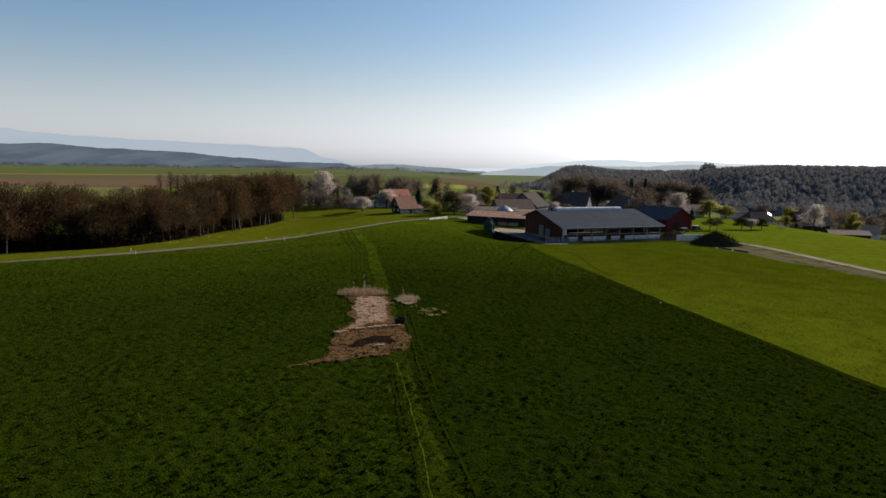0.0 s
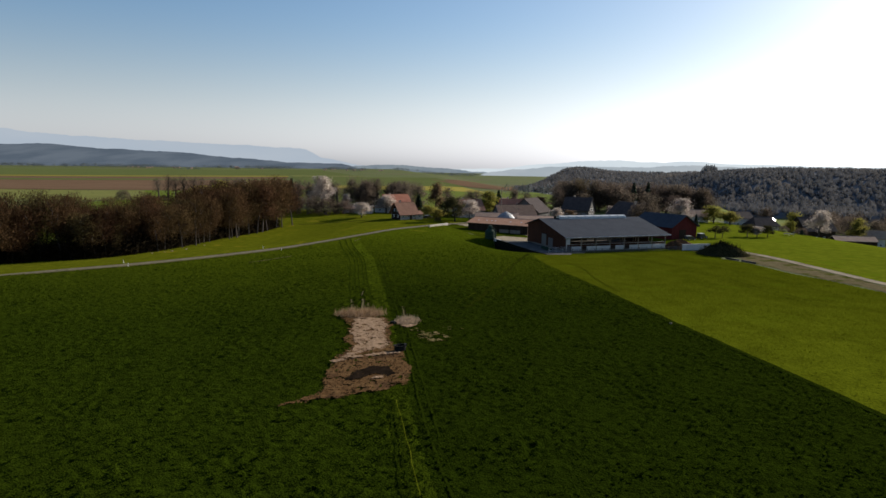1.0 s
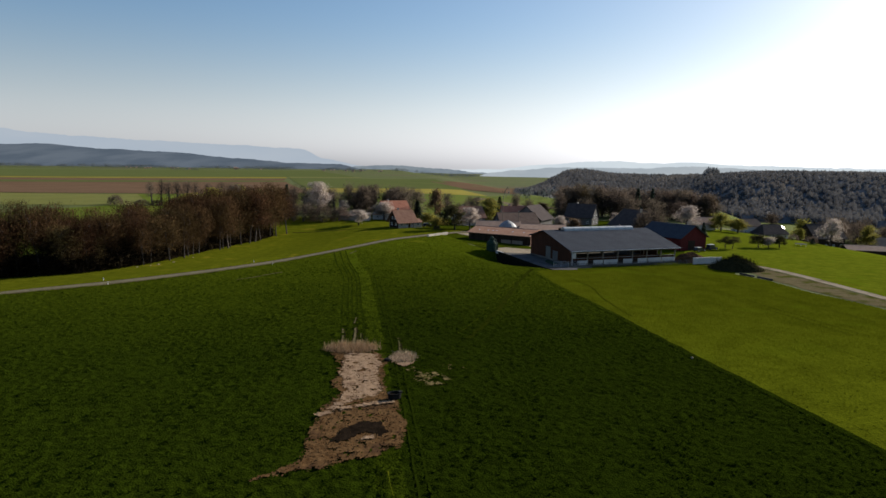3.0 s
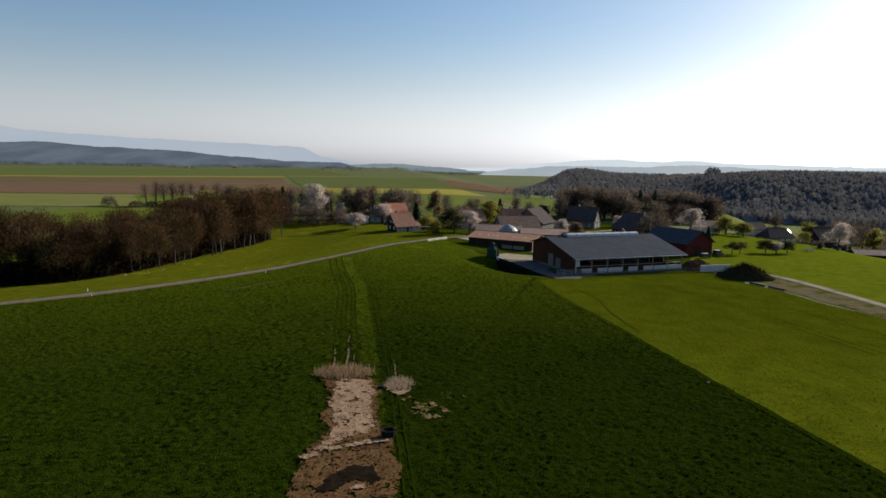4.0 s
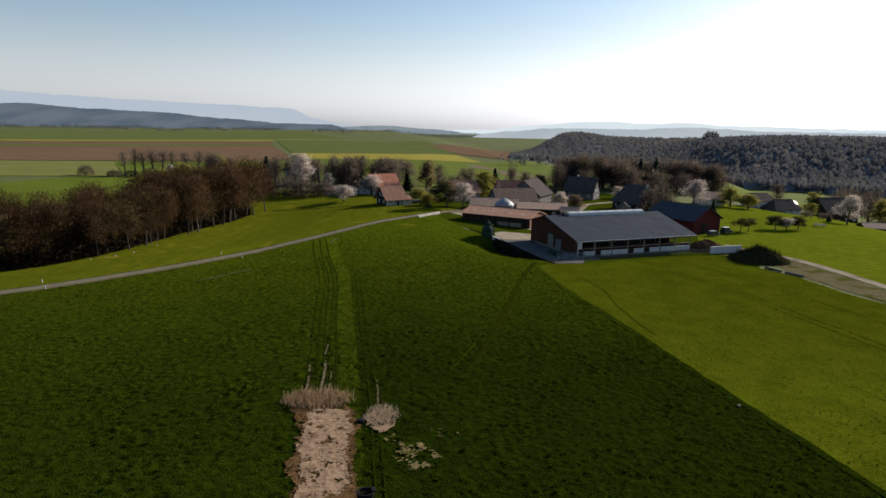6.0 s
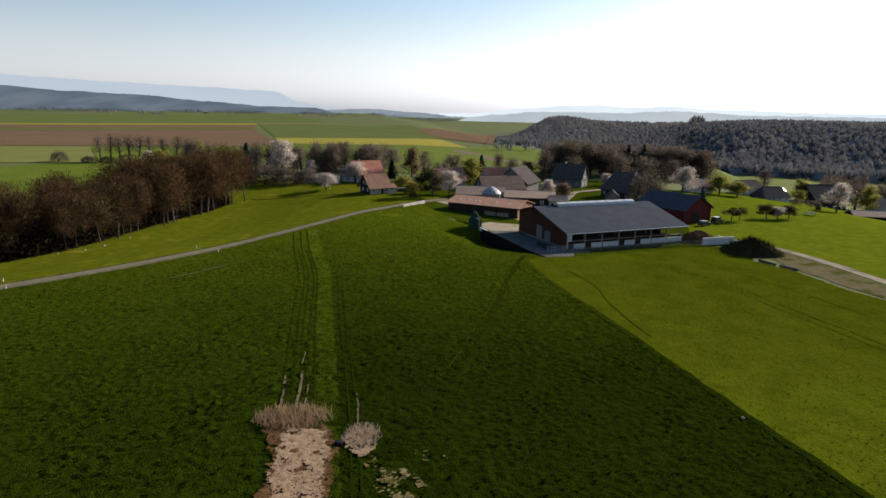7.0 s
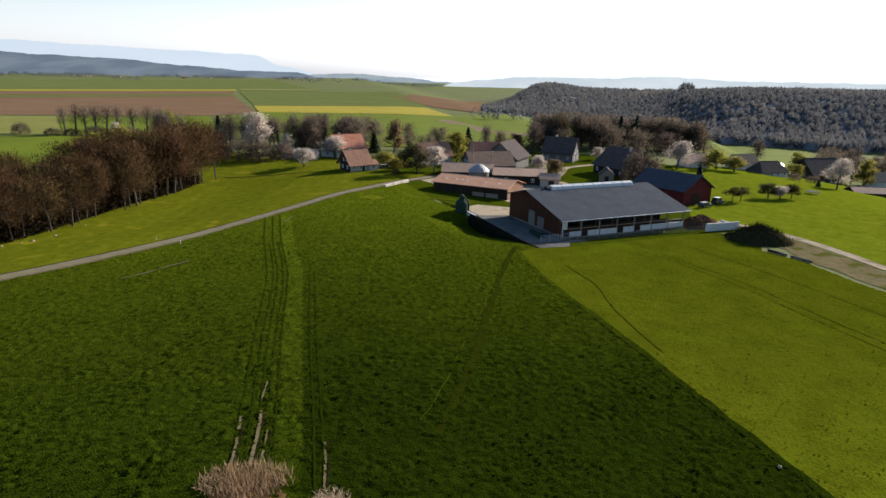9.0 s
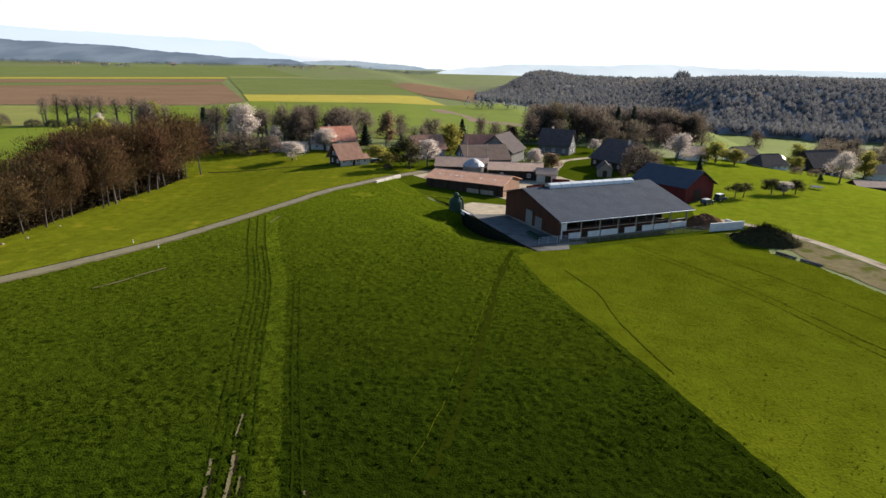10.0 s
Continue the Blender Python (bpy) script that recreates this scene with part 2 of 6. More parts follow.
BOARDS = ribbed(material("red_brown_boards", (0.034, 0.014, 0.008), (0.066, 0.027, 0.015), 1.5, 9, 0.95, 0.2, stretch=(1, 1, 0.2), space="Object", gloss=0.1), "X", 0.25, 0.02)
BOARDS_RED = ribbed(material("dark_red_boards", (0.066, 0.012, 0.012), (0.108, 0.020, 0.018), 1.5, 9, 0.9, 0.2, stretch=(1, 1, 0.2), space="Object", gloss=0.1), "X", 0.25, 0.02)
BOARDS_DARK = ribbed(material("dark_stained_boards", (0.022, 0.015, 0.011), (0.045, 0.030, 0.021), 1.5, 9, 0.95, 0.2, stretch=(1, 1, 0.2), space="Object", gloss=0.1), "X", 0.25, 0.02)
BOARDS_GREY = ribbed(material("silvery_grey_boards", (0.085, 0.080, 0.076), (0.14, 0.132, 0.124), 1.5, 9, 0.95, 0.2, stretch=(1, 1, 0.2), space="Object", gloss=0.1), "X", 0.25, 0.02)
TIMBER = material("grey_timber", (0.14, 0.11, 0.08), (0.24, 0.19, 0.14), 0.8, 9, 0.85, 0.2, stretch=(1, 1, 0.2))
STEEL = material("galvanised_steel", (0.36, 0.37, 0.38), (0.50, 0.51, 0.52), 1.0, 8, 0.42, 0.05, metal=0.8)
SILVER = material("aluminium_sheet", (0.42, 0.43, 0.44), (0.54, 0.55, 0.56), 1.0, 8, 0.45, 0.05, metal=0.7)
SKYLIGHT = material("translucent_skylight", (0.48, 0.50, 0.50), (0.62, 0.63, 0.63), 1.0, 6, 0.4, 0.05, through=0.3)
TANK_GREEN = material("dark_green_plastic", (0.010, 0.026, 0.018), (0.020, 0.045, 0.030), 1.0, 6, 0.8, 0.05, gloss=0.15)
BLACK = material("black_rubber", (0.006, 0.006, 0.006), (0.016, 0.016, 0.016), 0.5, 8, 0.9, 0.1, gloss=0.1)
DULL_SHEET = material("dull_galvanised_sheet", (0.17, 0.175, 0.185), (0.26, 0.265, 0.275), 1.0, 8, 0.6, 0.05, metal=0.3)
WHITE_PAINT = material("white_paint", (0.68, 0.68, 0.67), (0.80, 0.80, 0.79), 1.0, 8, 0.5, 0.05)
CAR_DARK = material("dark_car_paint", (0.02, 0.022, 0.03), (0.035, 0.038, 0.05), 1.0, 6, 0.25, 0)
SILVER_PAINT = material("silver_car_paint", (0.26, 0.27, 0.28), (0.33, 0.34, 0.35), 1.0, 6, 0.35, 0)
MANURE = material("straw_manure", (0.040, 0.022, 0.012), (0.095, 0.056, 0.032), 0.9, 7, 1.0, 1.0, gloss=0.0)
WORN = material("worn_ground", (0.082, 0.068, 0.033), (0.140, 0.116, 0.066), 1.6, 9, 1.0, 0.6, spot=(0.055, 0.060, 0.012), spots=0.6, gloss=0.0)
# Wheat turned paler and bluer: the haze is in its base colour.
FAR_GREEN = material("hazed_far_wheat", (0.08096, 0.09844, 0.033), (0.1049, 0.1214, 0.042), 60, 12, 1.0, 0.1, gloss=0.0)
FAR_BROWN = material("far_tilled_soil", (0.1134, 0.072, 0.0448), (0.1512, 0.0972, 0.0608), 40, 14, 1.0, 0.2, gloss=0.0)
MOUND = material("overgrown_mound", (0.015, 0.015, 0.007), (0.040, 0.035, 0.016), 1.0, 7, 1.0, 1.0, gloss=0.0)
REED = material("dead_stalks", (0.20, 0.118, 0.058), (0.39, 0.265, 0.152), 0.6, 7, 0.9, 0, through=0.25)
REED_PALE = material("bleached_stalks", (0.30, 0.215, 0.135), (0.46, 0.35, 0.24), 0.6, 7, 0.9, 0, through=0.25)
THIN = material("thin_worn_sward", (0.085, 0.066, 0.026), (0.20, 0.15, 0.075), 0.5, 5, 1.0, 0.6, spot=(0.03, 0.035, 0.004), spots=0.5, gloss=0.0)
# Lighter copy of the tufts: far back-light put into the colour.
TUFT_LIGHT = material("far_bright_tuft_grass", (0.040, 0.058, 0.003), (0.068, 0.092, 0.005), 1.5, 8, 1.0, 0, through=0.5, gloss=0.0)
# Yard concrete darkened for the barn's shadow; the beams use it too.
YARD_DARK = material("darkened_concrete", (0.075, 0.073, 0.070), (0.125, 0.121, 0.115), 3.0, 12, 1.0, 0.2, spot=(0.035, 0.034, 0.032), spots=0.45, gloss=0.0)
# Retaining wall face: its shade is put into the near-black colour.
WALL_SHADE = material("shaded_wall_concrete", (0.006, 0.007, 0.005), (0.016, 0.017, 0.012), 1.2, 8, 1.0, 0.3, gloss=0.0)
BARK = material("grey_brown_bark", (0.028, 0.022, 0.017), (0.068, 0.053, 0.042), 0.5, 6, 0.9, 0.5, vary=0.25)
TWIGS = material("bare_brown_twigs", (0.047, 0.028, 0.013), (0.104, 0.064, 0.032), 3.0, 6, 1.0, 0, vary=0.3, through=0.35, gloss=0.0)
# Undergrowth near-black to stand for the shade under the canopy.
UNDERGROWTH_SHADE = material("shade_dark_undergrowth", (0.010, 0.008, 0.005), (0.026, 0.020, 0.011), 2.0, 6, 1.0, 0, gloss=0.0)
TWIGS_GREY = material("bare_grey_twigs", (0.100, 0.078, 0.060), (0.176, 0.140, 0.110), 3.0, 6, 1.0, 0, vary=0.25, through=0.5, gloss=0.0)
TWIGS_OLIVE = material("budding_olive_twigs", (0.062, 0.049, 0.020), (0.112, 0.088, 0.036), 3.0, 6, 0.95, 0, vary=0.3, through=0.4, gloss=0.04)
BLOSSOM = material("white_blossom", (0.50, 0.41, 0.355), (0.70, 0.61, 0.54), 1.5, 6, 0.9, 0, vary=0.1, through=0.35, gloss=0.1)
LEAF_YELLOW = material("fresh_yellow_green_leaves", (0.22, 0.205, 0.04), (0.33, 0.30, 0.06), 1.5, 6, 0.8, 0, vary=0.2, through=0.6, gloss=0.1)
LEAF_DARK = material("dark_olive_leaves", (0.045, 0.046, 0.020), (0.085, 0.080, 0.036), 1.5, 6, 1.0, 0, vary=0.2, through=0.4, gloss=0.0)
LEAF_RUSSET = material("russet_buds", (0.115, 0.070, 0.034), (0.19, 0.12, 0.06), 1.5, 6, 0.8, 0, vary=0.2, through=0.3)
NEEDLES = material("dark_conifer_needles", (0.014, 0.030, 0.016), (0.032, 0.055, 0.029), 1.0, 6, 0.8, 0, vary=0.2, through=0.4)
# Far wood: pale blue-grey base colours carry the haze of distance.
FAR_WOOD = material("hazed_bare_wood", (0.124, 0.130, 0.142), (0.168, 0.167, 0.168), 14, 4, 1.0, 0.0, spot=(0.185, 0.166, 0.145), spots=0.3, gloss=0.0)
FAR_TWIGS = material("hazed_bare_twigs", (0.130, 0.136, 0.148), (0.185, 0.180, 0.178), 9, 4, 1.0, 0, spot=(0.155, 0.142, 0.126), spots=0.35, through=0.3, gloss=0.0)
FAR_CROWN = material("hazed_bare_crowns", (0.104, 0.106, 0.110), (0.160, 0.150, 0.142), 30, 16, 1.0, 0.0, spot=(0.20, 0.175, 0.150), spots=0.35, gloss=0.0, island=0.16)
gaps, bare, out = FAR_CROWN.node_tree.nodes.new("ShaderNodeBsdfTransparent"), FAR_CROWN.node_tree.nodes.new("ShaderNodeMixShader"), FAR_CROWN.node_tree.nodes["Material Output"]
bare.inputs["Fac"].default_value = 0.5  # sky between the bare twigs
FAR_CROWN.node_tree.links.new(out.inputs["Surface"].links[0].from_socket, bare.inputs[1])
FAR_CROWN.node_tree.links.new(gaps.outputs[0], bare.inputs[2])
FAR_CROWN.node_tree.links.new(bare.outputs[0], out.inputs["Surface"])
# Plain trees and far evergreens: distance haze tinted into the base colour.
FIELD_TREES = material("hazed_field_trees", (0.085, 0.105, 0.108), (0.135, 0.150, 0.145), 12, 6, 1.0, 0, through=0.5, gloss=0.0)
FAR_PINE = material("hazed_dark_wood", (0.070, 0.084, 0.096), (0.095, 0.108, 0.120), 30, 6, 1.0, 0, through=0.3, gloss=0.0)
GLASS = bpy.data.materials.new("window_glass")
GLASS.use_nodes = True
GLASS.node_tree.nodes["Principled BSDF"].inputs["Base Color"].default_value = (0.03, 0.035, 0.04, 1)
GLASS.node_tree.nodes["Principled BSDF"].inputs["Roughness"].default_value = 0.06
GLASS.node_tree.nodes["Principled BSDF"].inputs["Specular IOR Level"].default_value = 0.8


# ---- building blocks ----
def part(name, bm, mat, parent=None, label=""):
    me = bpy.data.meshes.new(name)
    bmesh.ops.recalc_face_normals(bm, faces=bm.faces)
    bm.to_mesh(me)
    bm.free()
    me.materials.append(mat)
    ob = new(name, me)
    if parent:
        ob.parent = parent
    if label:
        ob["label"] = label
    return ob


def raw(name, verts, faces, mat, parent=None):
    me = bpy.data.meshes.new(name)
    me.from_pydata(verts, [], faces)
    me.materials.append(mat)
    ob = new(name, me)
    if parent:
        ob.parent = parent
    return ob


def root(name, m, label, category, group=""):
    ob = new(name)
    ob.empty_display_size = 0.5
    ob.matrix_world = m
    return tagged(ob, label, category, group)


def block(lo, hi, bevel=0.02, bm=None):
    """A box from corner lo to corner hi with softened edges."""
    made = bmesh.new()
    bmesh.ops.create_cube(made, size=1)
    for v in made.verts:
        v.co = Vector([lo[i] + (v.co[i] + 0.5) * (hi[i] - lo[i]) for i in range(3)])
    if bevel:
        bmesh.ops.bevel(made, geom=made.edges[:], offset=min(bevel, 0.3 * min(abs(hi[i] - lo[i]) for i in range(3))), segments=1, affect="EDGES")
    if bm is None:
        return made
    join(bm, made)
    return bm


def join(bm, other):
    me = bpy.data.meshes.new("joint")
    other.to_mesh(me)
    other.free()
    bm.from_mesh(me)
    bpy.data.meshes.remove(me)


def prism(outline, depth, bm=None):
    """A flat outline (3D points) pushed along the vector depth."""
    bm = bm or bmesh.new()
    a = [bm.verts.new(p) for p in outline]
    b = [bm.verts.new(Vector(p) + Vector(depth)) for p in outline]
    bm.faces.new(a)
    bm.faces.new(b[::-1])
    for i in range(len(a)):
        bm.faces.new((a[i], b[i], b[(i + 1) % len(a)], a[(i + 1) % len(a)]))
    return bm


def tube(bm, p, q, r, s, sides=6):
    """A tapered rod from p to q."""
    p, q = Vector(p), Vector(q)
    way = (q - p).normalized()
    side = way.orthogonal().normalized()
    other = way.cross(side)
    ring = []
    for centre, radius in ((p, r), (q, s)):
        ring.append([bm.verts.new(centre + radius * (math.cos(a) * side + math.sin(a) * other)) for a in (2 * math.pi * i / sides for i in range(sides))])
    for i in range(sides):
        bm.faces.new((ring[0][i], ring[0][(i + 1) % sides], ring[1][(i + 1) % sides], ring[1][i]))
    bm.faces.new(ring[0][::-1])
    bm.faces.new(ring[1])
    return bm


def lathe(profile, sides=20):
    """A round body from (radius, height) pairs."""
    bm = bmesh.new()
    rings = [[bm.verts.new((r * math.cos(2 * math.pi * i / sides), r * math.sin(2 * math.pi * i / sides), z)) for i in range(sides)] for r, z in profile]
    for a, b in zip(rings, rings[1:]):
        for i in range(sides):
            bm.faces.new((a[i], a[(i + 1) % sides], b[(i + 1) % sides], b[i]))
    bm.faces.new(rings[0][::-1])
    bm.faces.new(rings[-1])
    return bm


# ---- the lie of the land ----
def sstep(a, b, v):
    k = min(1.0, max(0.0, (v - a) / (b - a)))
    return k * k * (3 - 2 * k)


def level(x, y):
    z = 0.45 * sstep(255, 175, y) - 1.5 * sstep(-12, -48, x) * sstep(300, 240, y)
    # the meadow beyond the road falls to the foot of the wood
    z -= 2.0 * sstep(4, 26, (x + 57) * -0.793 + (y - 160.3) * 0.61) * sstep(300, 240, y) * sstep(-30, -60, x)
    z -= 1.5 * sstep(-8, 45, x)
    z -= 16 * sstep(115, 265, x + 0.12 * (y - 250)) * sstep(120, 220, y)
    z += 12 * math.exp(-((x - 172) / 28) ** 2 - ((y - 432) / 55) ** 2)
    far = math.hypot(x, y - 50)
    turn = math.degrees(math.atan2(x, y - 50))
    start = 700 - 140 * sstep(18, 28, turn)
    crown = 28 + 6 * math.exp(-((turn - 13) / 2) ** 2) + 7 * sstep(20, 30, turn)
    z += crown * sstep(start, start + 260 - 110 * sstep(20, 30, turn), far) * sstep(6.5, 12, turn) * sstep(150, 110, turn) * sstep(start + 800, start + 430, far)
    z += 4 * sstep(700, 3000, far) * sstep(25, 10, turn)
    return z


def terrain(x, y):
    """The land: level ground with a hollow along the retaining wall of the yard."""
    z = level(x, y)
    if -20 < x < 40 and 150 < y < 215:
        along = ((x - 15.8) * 0.341 + (y - 201.5) * -0.94) / 34.6
        off = (x - 15.8) * -0.94 + (y - 201.5) * -0.341
        z -= 3.0 * sstep(0.0, 0.1, along) * sstep(1.0, 0.25, along) * sstep(-6, -1, off) * sstep(14, 1, off)
    return z


def drape(name, outline, lift, step, mat, wobble=0.0, label="", kind="structure", category="ground", height=terrain):
    """A thin sheet with this outline, laid on the land."""
    pts = []
    for i, p in enumerate(outline):
        q = outline[(i + 1) % len(outline)]
        parts_n = max(1, int(math.dist(p, q) / (step if wobble else 1e9))) if wobble else 1
        for j in range(parts_n):
            f = j / parts_n
            x, y = p[0] + (q[0] - p[0]) * f, p[1] + (q[1] - p[1]) * f
            if wobble:
                x += wobble * (noise.noise((x / step / 2, y / step / 2, 3)) + 0.6 * noise.noise((x / step * 1.1, y / step * 1.1, 5)))
                y += wobble * (noise.noise((x / step / 2, y / step / 2, 9)) + 0.6 * noise.noise((x / step * 1.1, y / step * 1.1, 13)))
            pts.append((x, y))
    bm = bmesh.new()
    bm.faces.new([bm.verts.new((x, y, 0)) for x, y in pts])
    bmesh.ops.triangulate(bm, faces=bm.faces[:])
    for axis in (0, 1):
        lo, hi = min(p[axis] for p in pts), max(p[axis] for p in pts)
        n = min(60, int((hi - lo) / max(step, 4)))
        for i in range(1, n):
            at = lo + (hi - lo) * i / n
            bmesh.ops.bisect_plane(bm, geom=bm.verts[:] + bm.edges[:] + bm.faces[:], plane_co=(at, 0, 0) if axis == 0 else (0, at, 0), plane_no=(1, 0, 0) if axis == 0 else (0, 1, 0))
    for v in bm.verts:
        v.co.z = height(v.co.x, v.co.y) + lift
    for f in bm.faces:
        if f.normal.z < 0:
            f.normal_flip()
    me = bpy.data.meshes.new(name)
    bm.to_mesh(me)
    bm.free()
    me.materials.append(mat)
    ob = new(name, me)
    return tagged(ob, label, category, "", kind)


def band(line, width, off=0.0):
    """The outline of a strip of this width along a line; off: shifted to its right."""
    left, right = [], []
    for i, p in enumerate(line):
        a, b = line[max(0, i - 1)], line[min(len(line) - 1, i + 1)]
        d = math.dist(a, b)
        nx, ny = (b[1] - a[1]) / d, -(b[0] - a[0]) / d
        left.append((p[0] + nx * (off - width / 2), p[1] + ny * (off - width / 2)))
        right.append((p[0] + nx * (off + width / 2), p[1] + ny * (off + width / 2)))
    return left + right[::-1]


def smooth(line, n=6):
    """A finer, rounder line through the points."""
    out = []
    for i in range(len(line) - 1):
        p0, p1, p2, p3 = (Vector(line[max(0, min(len(line) - 1, i + j))]) for j in (-1, 0, 1, 2))
        for j in range(n):
            f = j / n
            v = 0.5 * (2 * p1 + (p2 - p0) * f + (2 * p0 - 5 * p1 + 4 * p2 - p3) * f * f + (3 * p1 - p0 - 3 * p2 + p3) * f ** 3)
            out.append((v.x, v.y))
    return out + [tuple(line[-1])]


def inside(x, y, poly):
    odd = False
    for i, (ax, ay) in enumerate(poly):
        bx, by = poly[i - 1]
        if (ay > y) != (by > y) and x < (bx - ax) * (y - ay) / (by - ay) + ax:
            odd = not odd
    return odd

# ---- ground ----
def spread(limits):
    out = []
    for a, b, step in limits:
        out += list(np.arange(a, b, step))
    return out + [limits[-1][1]]


xs = spread([(-4900, -1000, 300), (-1000, -300, 50), (-300, -180, 20), (-180, 130, 5), (130, 400, 15), (400, 1000, 50), (1000, 4900, 300)])
ys = spread([(-4000, -400, 300), (-400, 0, 50), (0, 320, 5), (320, 700, 15), (700, 1400, 50), (1400, 4900, 250)])
gv = [(x, y, terrain(x, y) - (1.6 if -8 < x < 22 and 163 < y < 206 else 0.6 if -14 < x < 27 and 158 < y < 212 else 0)) for y in ys for x in xs]
w = len(xs)
gf = [(j * w + i, j * w + i + 1, (j + 1) * w + i + 1, (j + 1) * w + i) for j in range(len(ys) - 1) for i in range(w - 1)]
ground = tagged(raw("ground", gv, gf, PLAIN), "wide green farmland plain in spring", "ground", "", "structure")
for f in ground.data.polygons:
    f.use_smooth = True

ROAD = smooth([(-135, 93), (-112, 112), (-92.1, 128.5), (-83.5, 134.6), (-70.5, 145.4), (-57, 160.3), (-46, 175), (-39, 185.6), (-25.7, 207.5), (-18.3, 220.8), (-10.2, 232), (-4, 240.5), (3, 249), (9, 256), (15, 262), (22, 270)])
EDGE = [(26.5, 170.5), (22.8, 165), (24.3, 148), (29.3, 125), (34.5, 98), (38.3, 80), (42.8, 57), (48, 30), (56, -10)]
CREST = [(-26, 196), (-21, 171), (-15.8, 149), (-11.8, 122), (-8, 98), (-5, 75), (-1.9, 52), (1.5, 35), (6, 10), (10, -10)]

pasture = [p for p in ROAD if p[1] < 246] + [(6, 226), (9, 213), (15.8, 201.2), (18.6, 191.3), (21.2, 182.3), (23.9, 175.6), (26.8, 169.2), *EDGE[1:], (-135, -10)]
lit = [p for p in ROAD if p[1] < 200] + CREST + [(-135, -10)]
# Western sward: the same far back-light mixed into the colour.
GRASS_WEST = material("western_pasture_grass", (0.0044, 0.0086, 0.0006), (0.0185, 0.0300, 0.0016), 1.0, 6, 1.0, 1.0, spot=(0.020, 0.031, 0.002), spots=0.2, gloss=0.0, sheen=0.03, brighter=((0.049, 0.063, 0.0030), 92, 216), relief=0.34)
east = EDGE[::-1] + [(34.5, 171), (52, 177.5), (70, 183.5), (71.5, 176), (74, 169), (78, 161), (80, 146), (83.2, 138), (88, 118), (110, 60), (130, -10)]


def within(x, y, poly):
    """As inside(), for arrays of places at once."""
    odd = np.zeros(x.shape, bool)
    for i, (ax, ay) in enumerate(poly):
        bx, by = poly[i - 1]
        if ay != by:
            odd ^= ((ay > y) != (by > y)) & (x < (bx - ax) * (y - ay) / (by - ay) + ax)
    return odd


def lump(x, y):
    """Tussocks: the height of the grazed sward over the soil."""
    n = 0.62 * noise.noise((x / 0.72, y / 0.60, 2)) + 0.45 * noise.noise((x / 0.30, y / 0.27, 7))
    n *= 0.75 + 0.7 * noise.noise((x / 6, y / 6, 4))
    return max(0.0, 0.09 + (0.42 - 0.33 * sstep(120, 200, y)) * n)


def turf(x, y):
    """The land with the mean height of the sward on it."""
    return terrain(x, y) + 0.14


def sward(regions, zones, lift, rise):
    """Uneven turf over one or more regions, as fine cells where the walk sees it from near and broad ones elsewhere; an earlier region goes before a later one."""
    verts, faces, index = [[] for _ in regions], [[] for _ in regions], [{} for _ in regions]
    x0, x1 = min(p[0] for r in regions for p in r[1]), max(p[0] for r in regions for p in r[1])
    for zone, (y0, y1, cell) in enumerate(zones):
        for broad, step in ((True, cell * 10), (False, cell)):
            gx, gy = np.meshgrid(np.arange(int((x1 - x0) / step) + 1), np.arange(int(round((y1 - y0) / step)) + (0 if broad else 1)))
            cx, cy = x0 + (gx + 0.5) * step, y0 + (gy + 0.5) * step
            fan = lambda x, y: np.abs(x) < 16 + 0.8 * y
            bx, by = x0 + (np.floor((cx - x0) / (cell * 10)) + 0.5) * cell * 10, y0 + (np.floor((cy - y0) / (cell * 10)) + 0.5) * cell * 10
            free = fan(bx, by) ^ broad
            if broad and cell > 1:
                continue
            for k, (name, outline, mat, label) in enumerate(regions):
                mine = free & within(cx, cy, outline)
                free &= ~mine
                for i, j in zip(gx[mine].tolist(), gy[mine].tolist()):
                    quad = []
                    for a, b in ((i, j), (i + 1, j), (i + 1, j + 1), (i, j + 1)):
                        key = (zone, broad, a, b)
                        if key not in index[k]:
                            x, y = x0 + a * step, y0 + b * step
                            index[k][key] = len(verts[k])
                            verts[k].append((x, y, terrain(x, y) + lift + (0.07 * rise if broad else rise * lump(x, y))))
                        quad.append(index[k][key])
                    faces[k].append(quad)
    for (name, outline, mat, label), v, f in zip(regions, verts, faces):
        ob = raw(name, v, f, mat)
        ob.data.polygons.foreach_set("use_smooth", [True] * len(f))
        tagged(ob, label, "field" if name == "ley_field" else "pasture", "", "structure")


STRIP = material("driven_strip_grass", (0.0080, 0.0134, 0.0008), (0.0260, 0.0385, 0.0020), 1.0, 6, 1.0, 1.0, gloss=0.0, sheen=0.03, brighter=((0.061, 0.081, 0.0040), 92, 216), relief=0.34)
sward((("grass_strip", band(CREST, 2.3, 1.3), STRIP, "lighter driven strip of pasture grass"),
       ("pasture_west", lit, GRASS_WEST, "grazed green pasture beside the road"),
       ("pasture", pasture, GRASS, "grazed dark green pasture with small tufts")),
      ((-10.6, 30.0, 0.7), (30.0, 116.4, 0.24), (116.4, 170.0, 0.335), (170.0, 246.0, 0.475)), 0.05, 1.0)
sward((("ley_field", east, GRASS_PALE, "yellow-green ley of smooth young grass"),), ((-10.6, 44.0, 0.78), (44.0, 184.0, 0.4)), 0.05, 0.35)
drape("paddock", [(81, 194), (89, 180), (92, 165), (94, 140), (98, 118), (120, 60), (190, -10), (330, 60), (330, 300), (190, 330), (110, 300), (98, 262), (92, 235), (88, 226), (77, 210), (72, 196)], 0.04, 8, PADDOCK, label="bright green paddock on the hill brow", category="field")
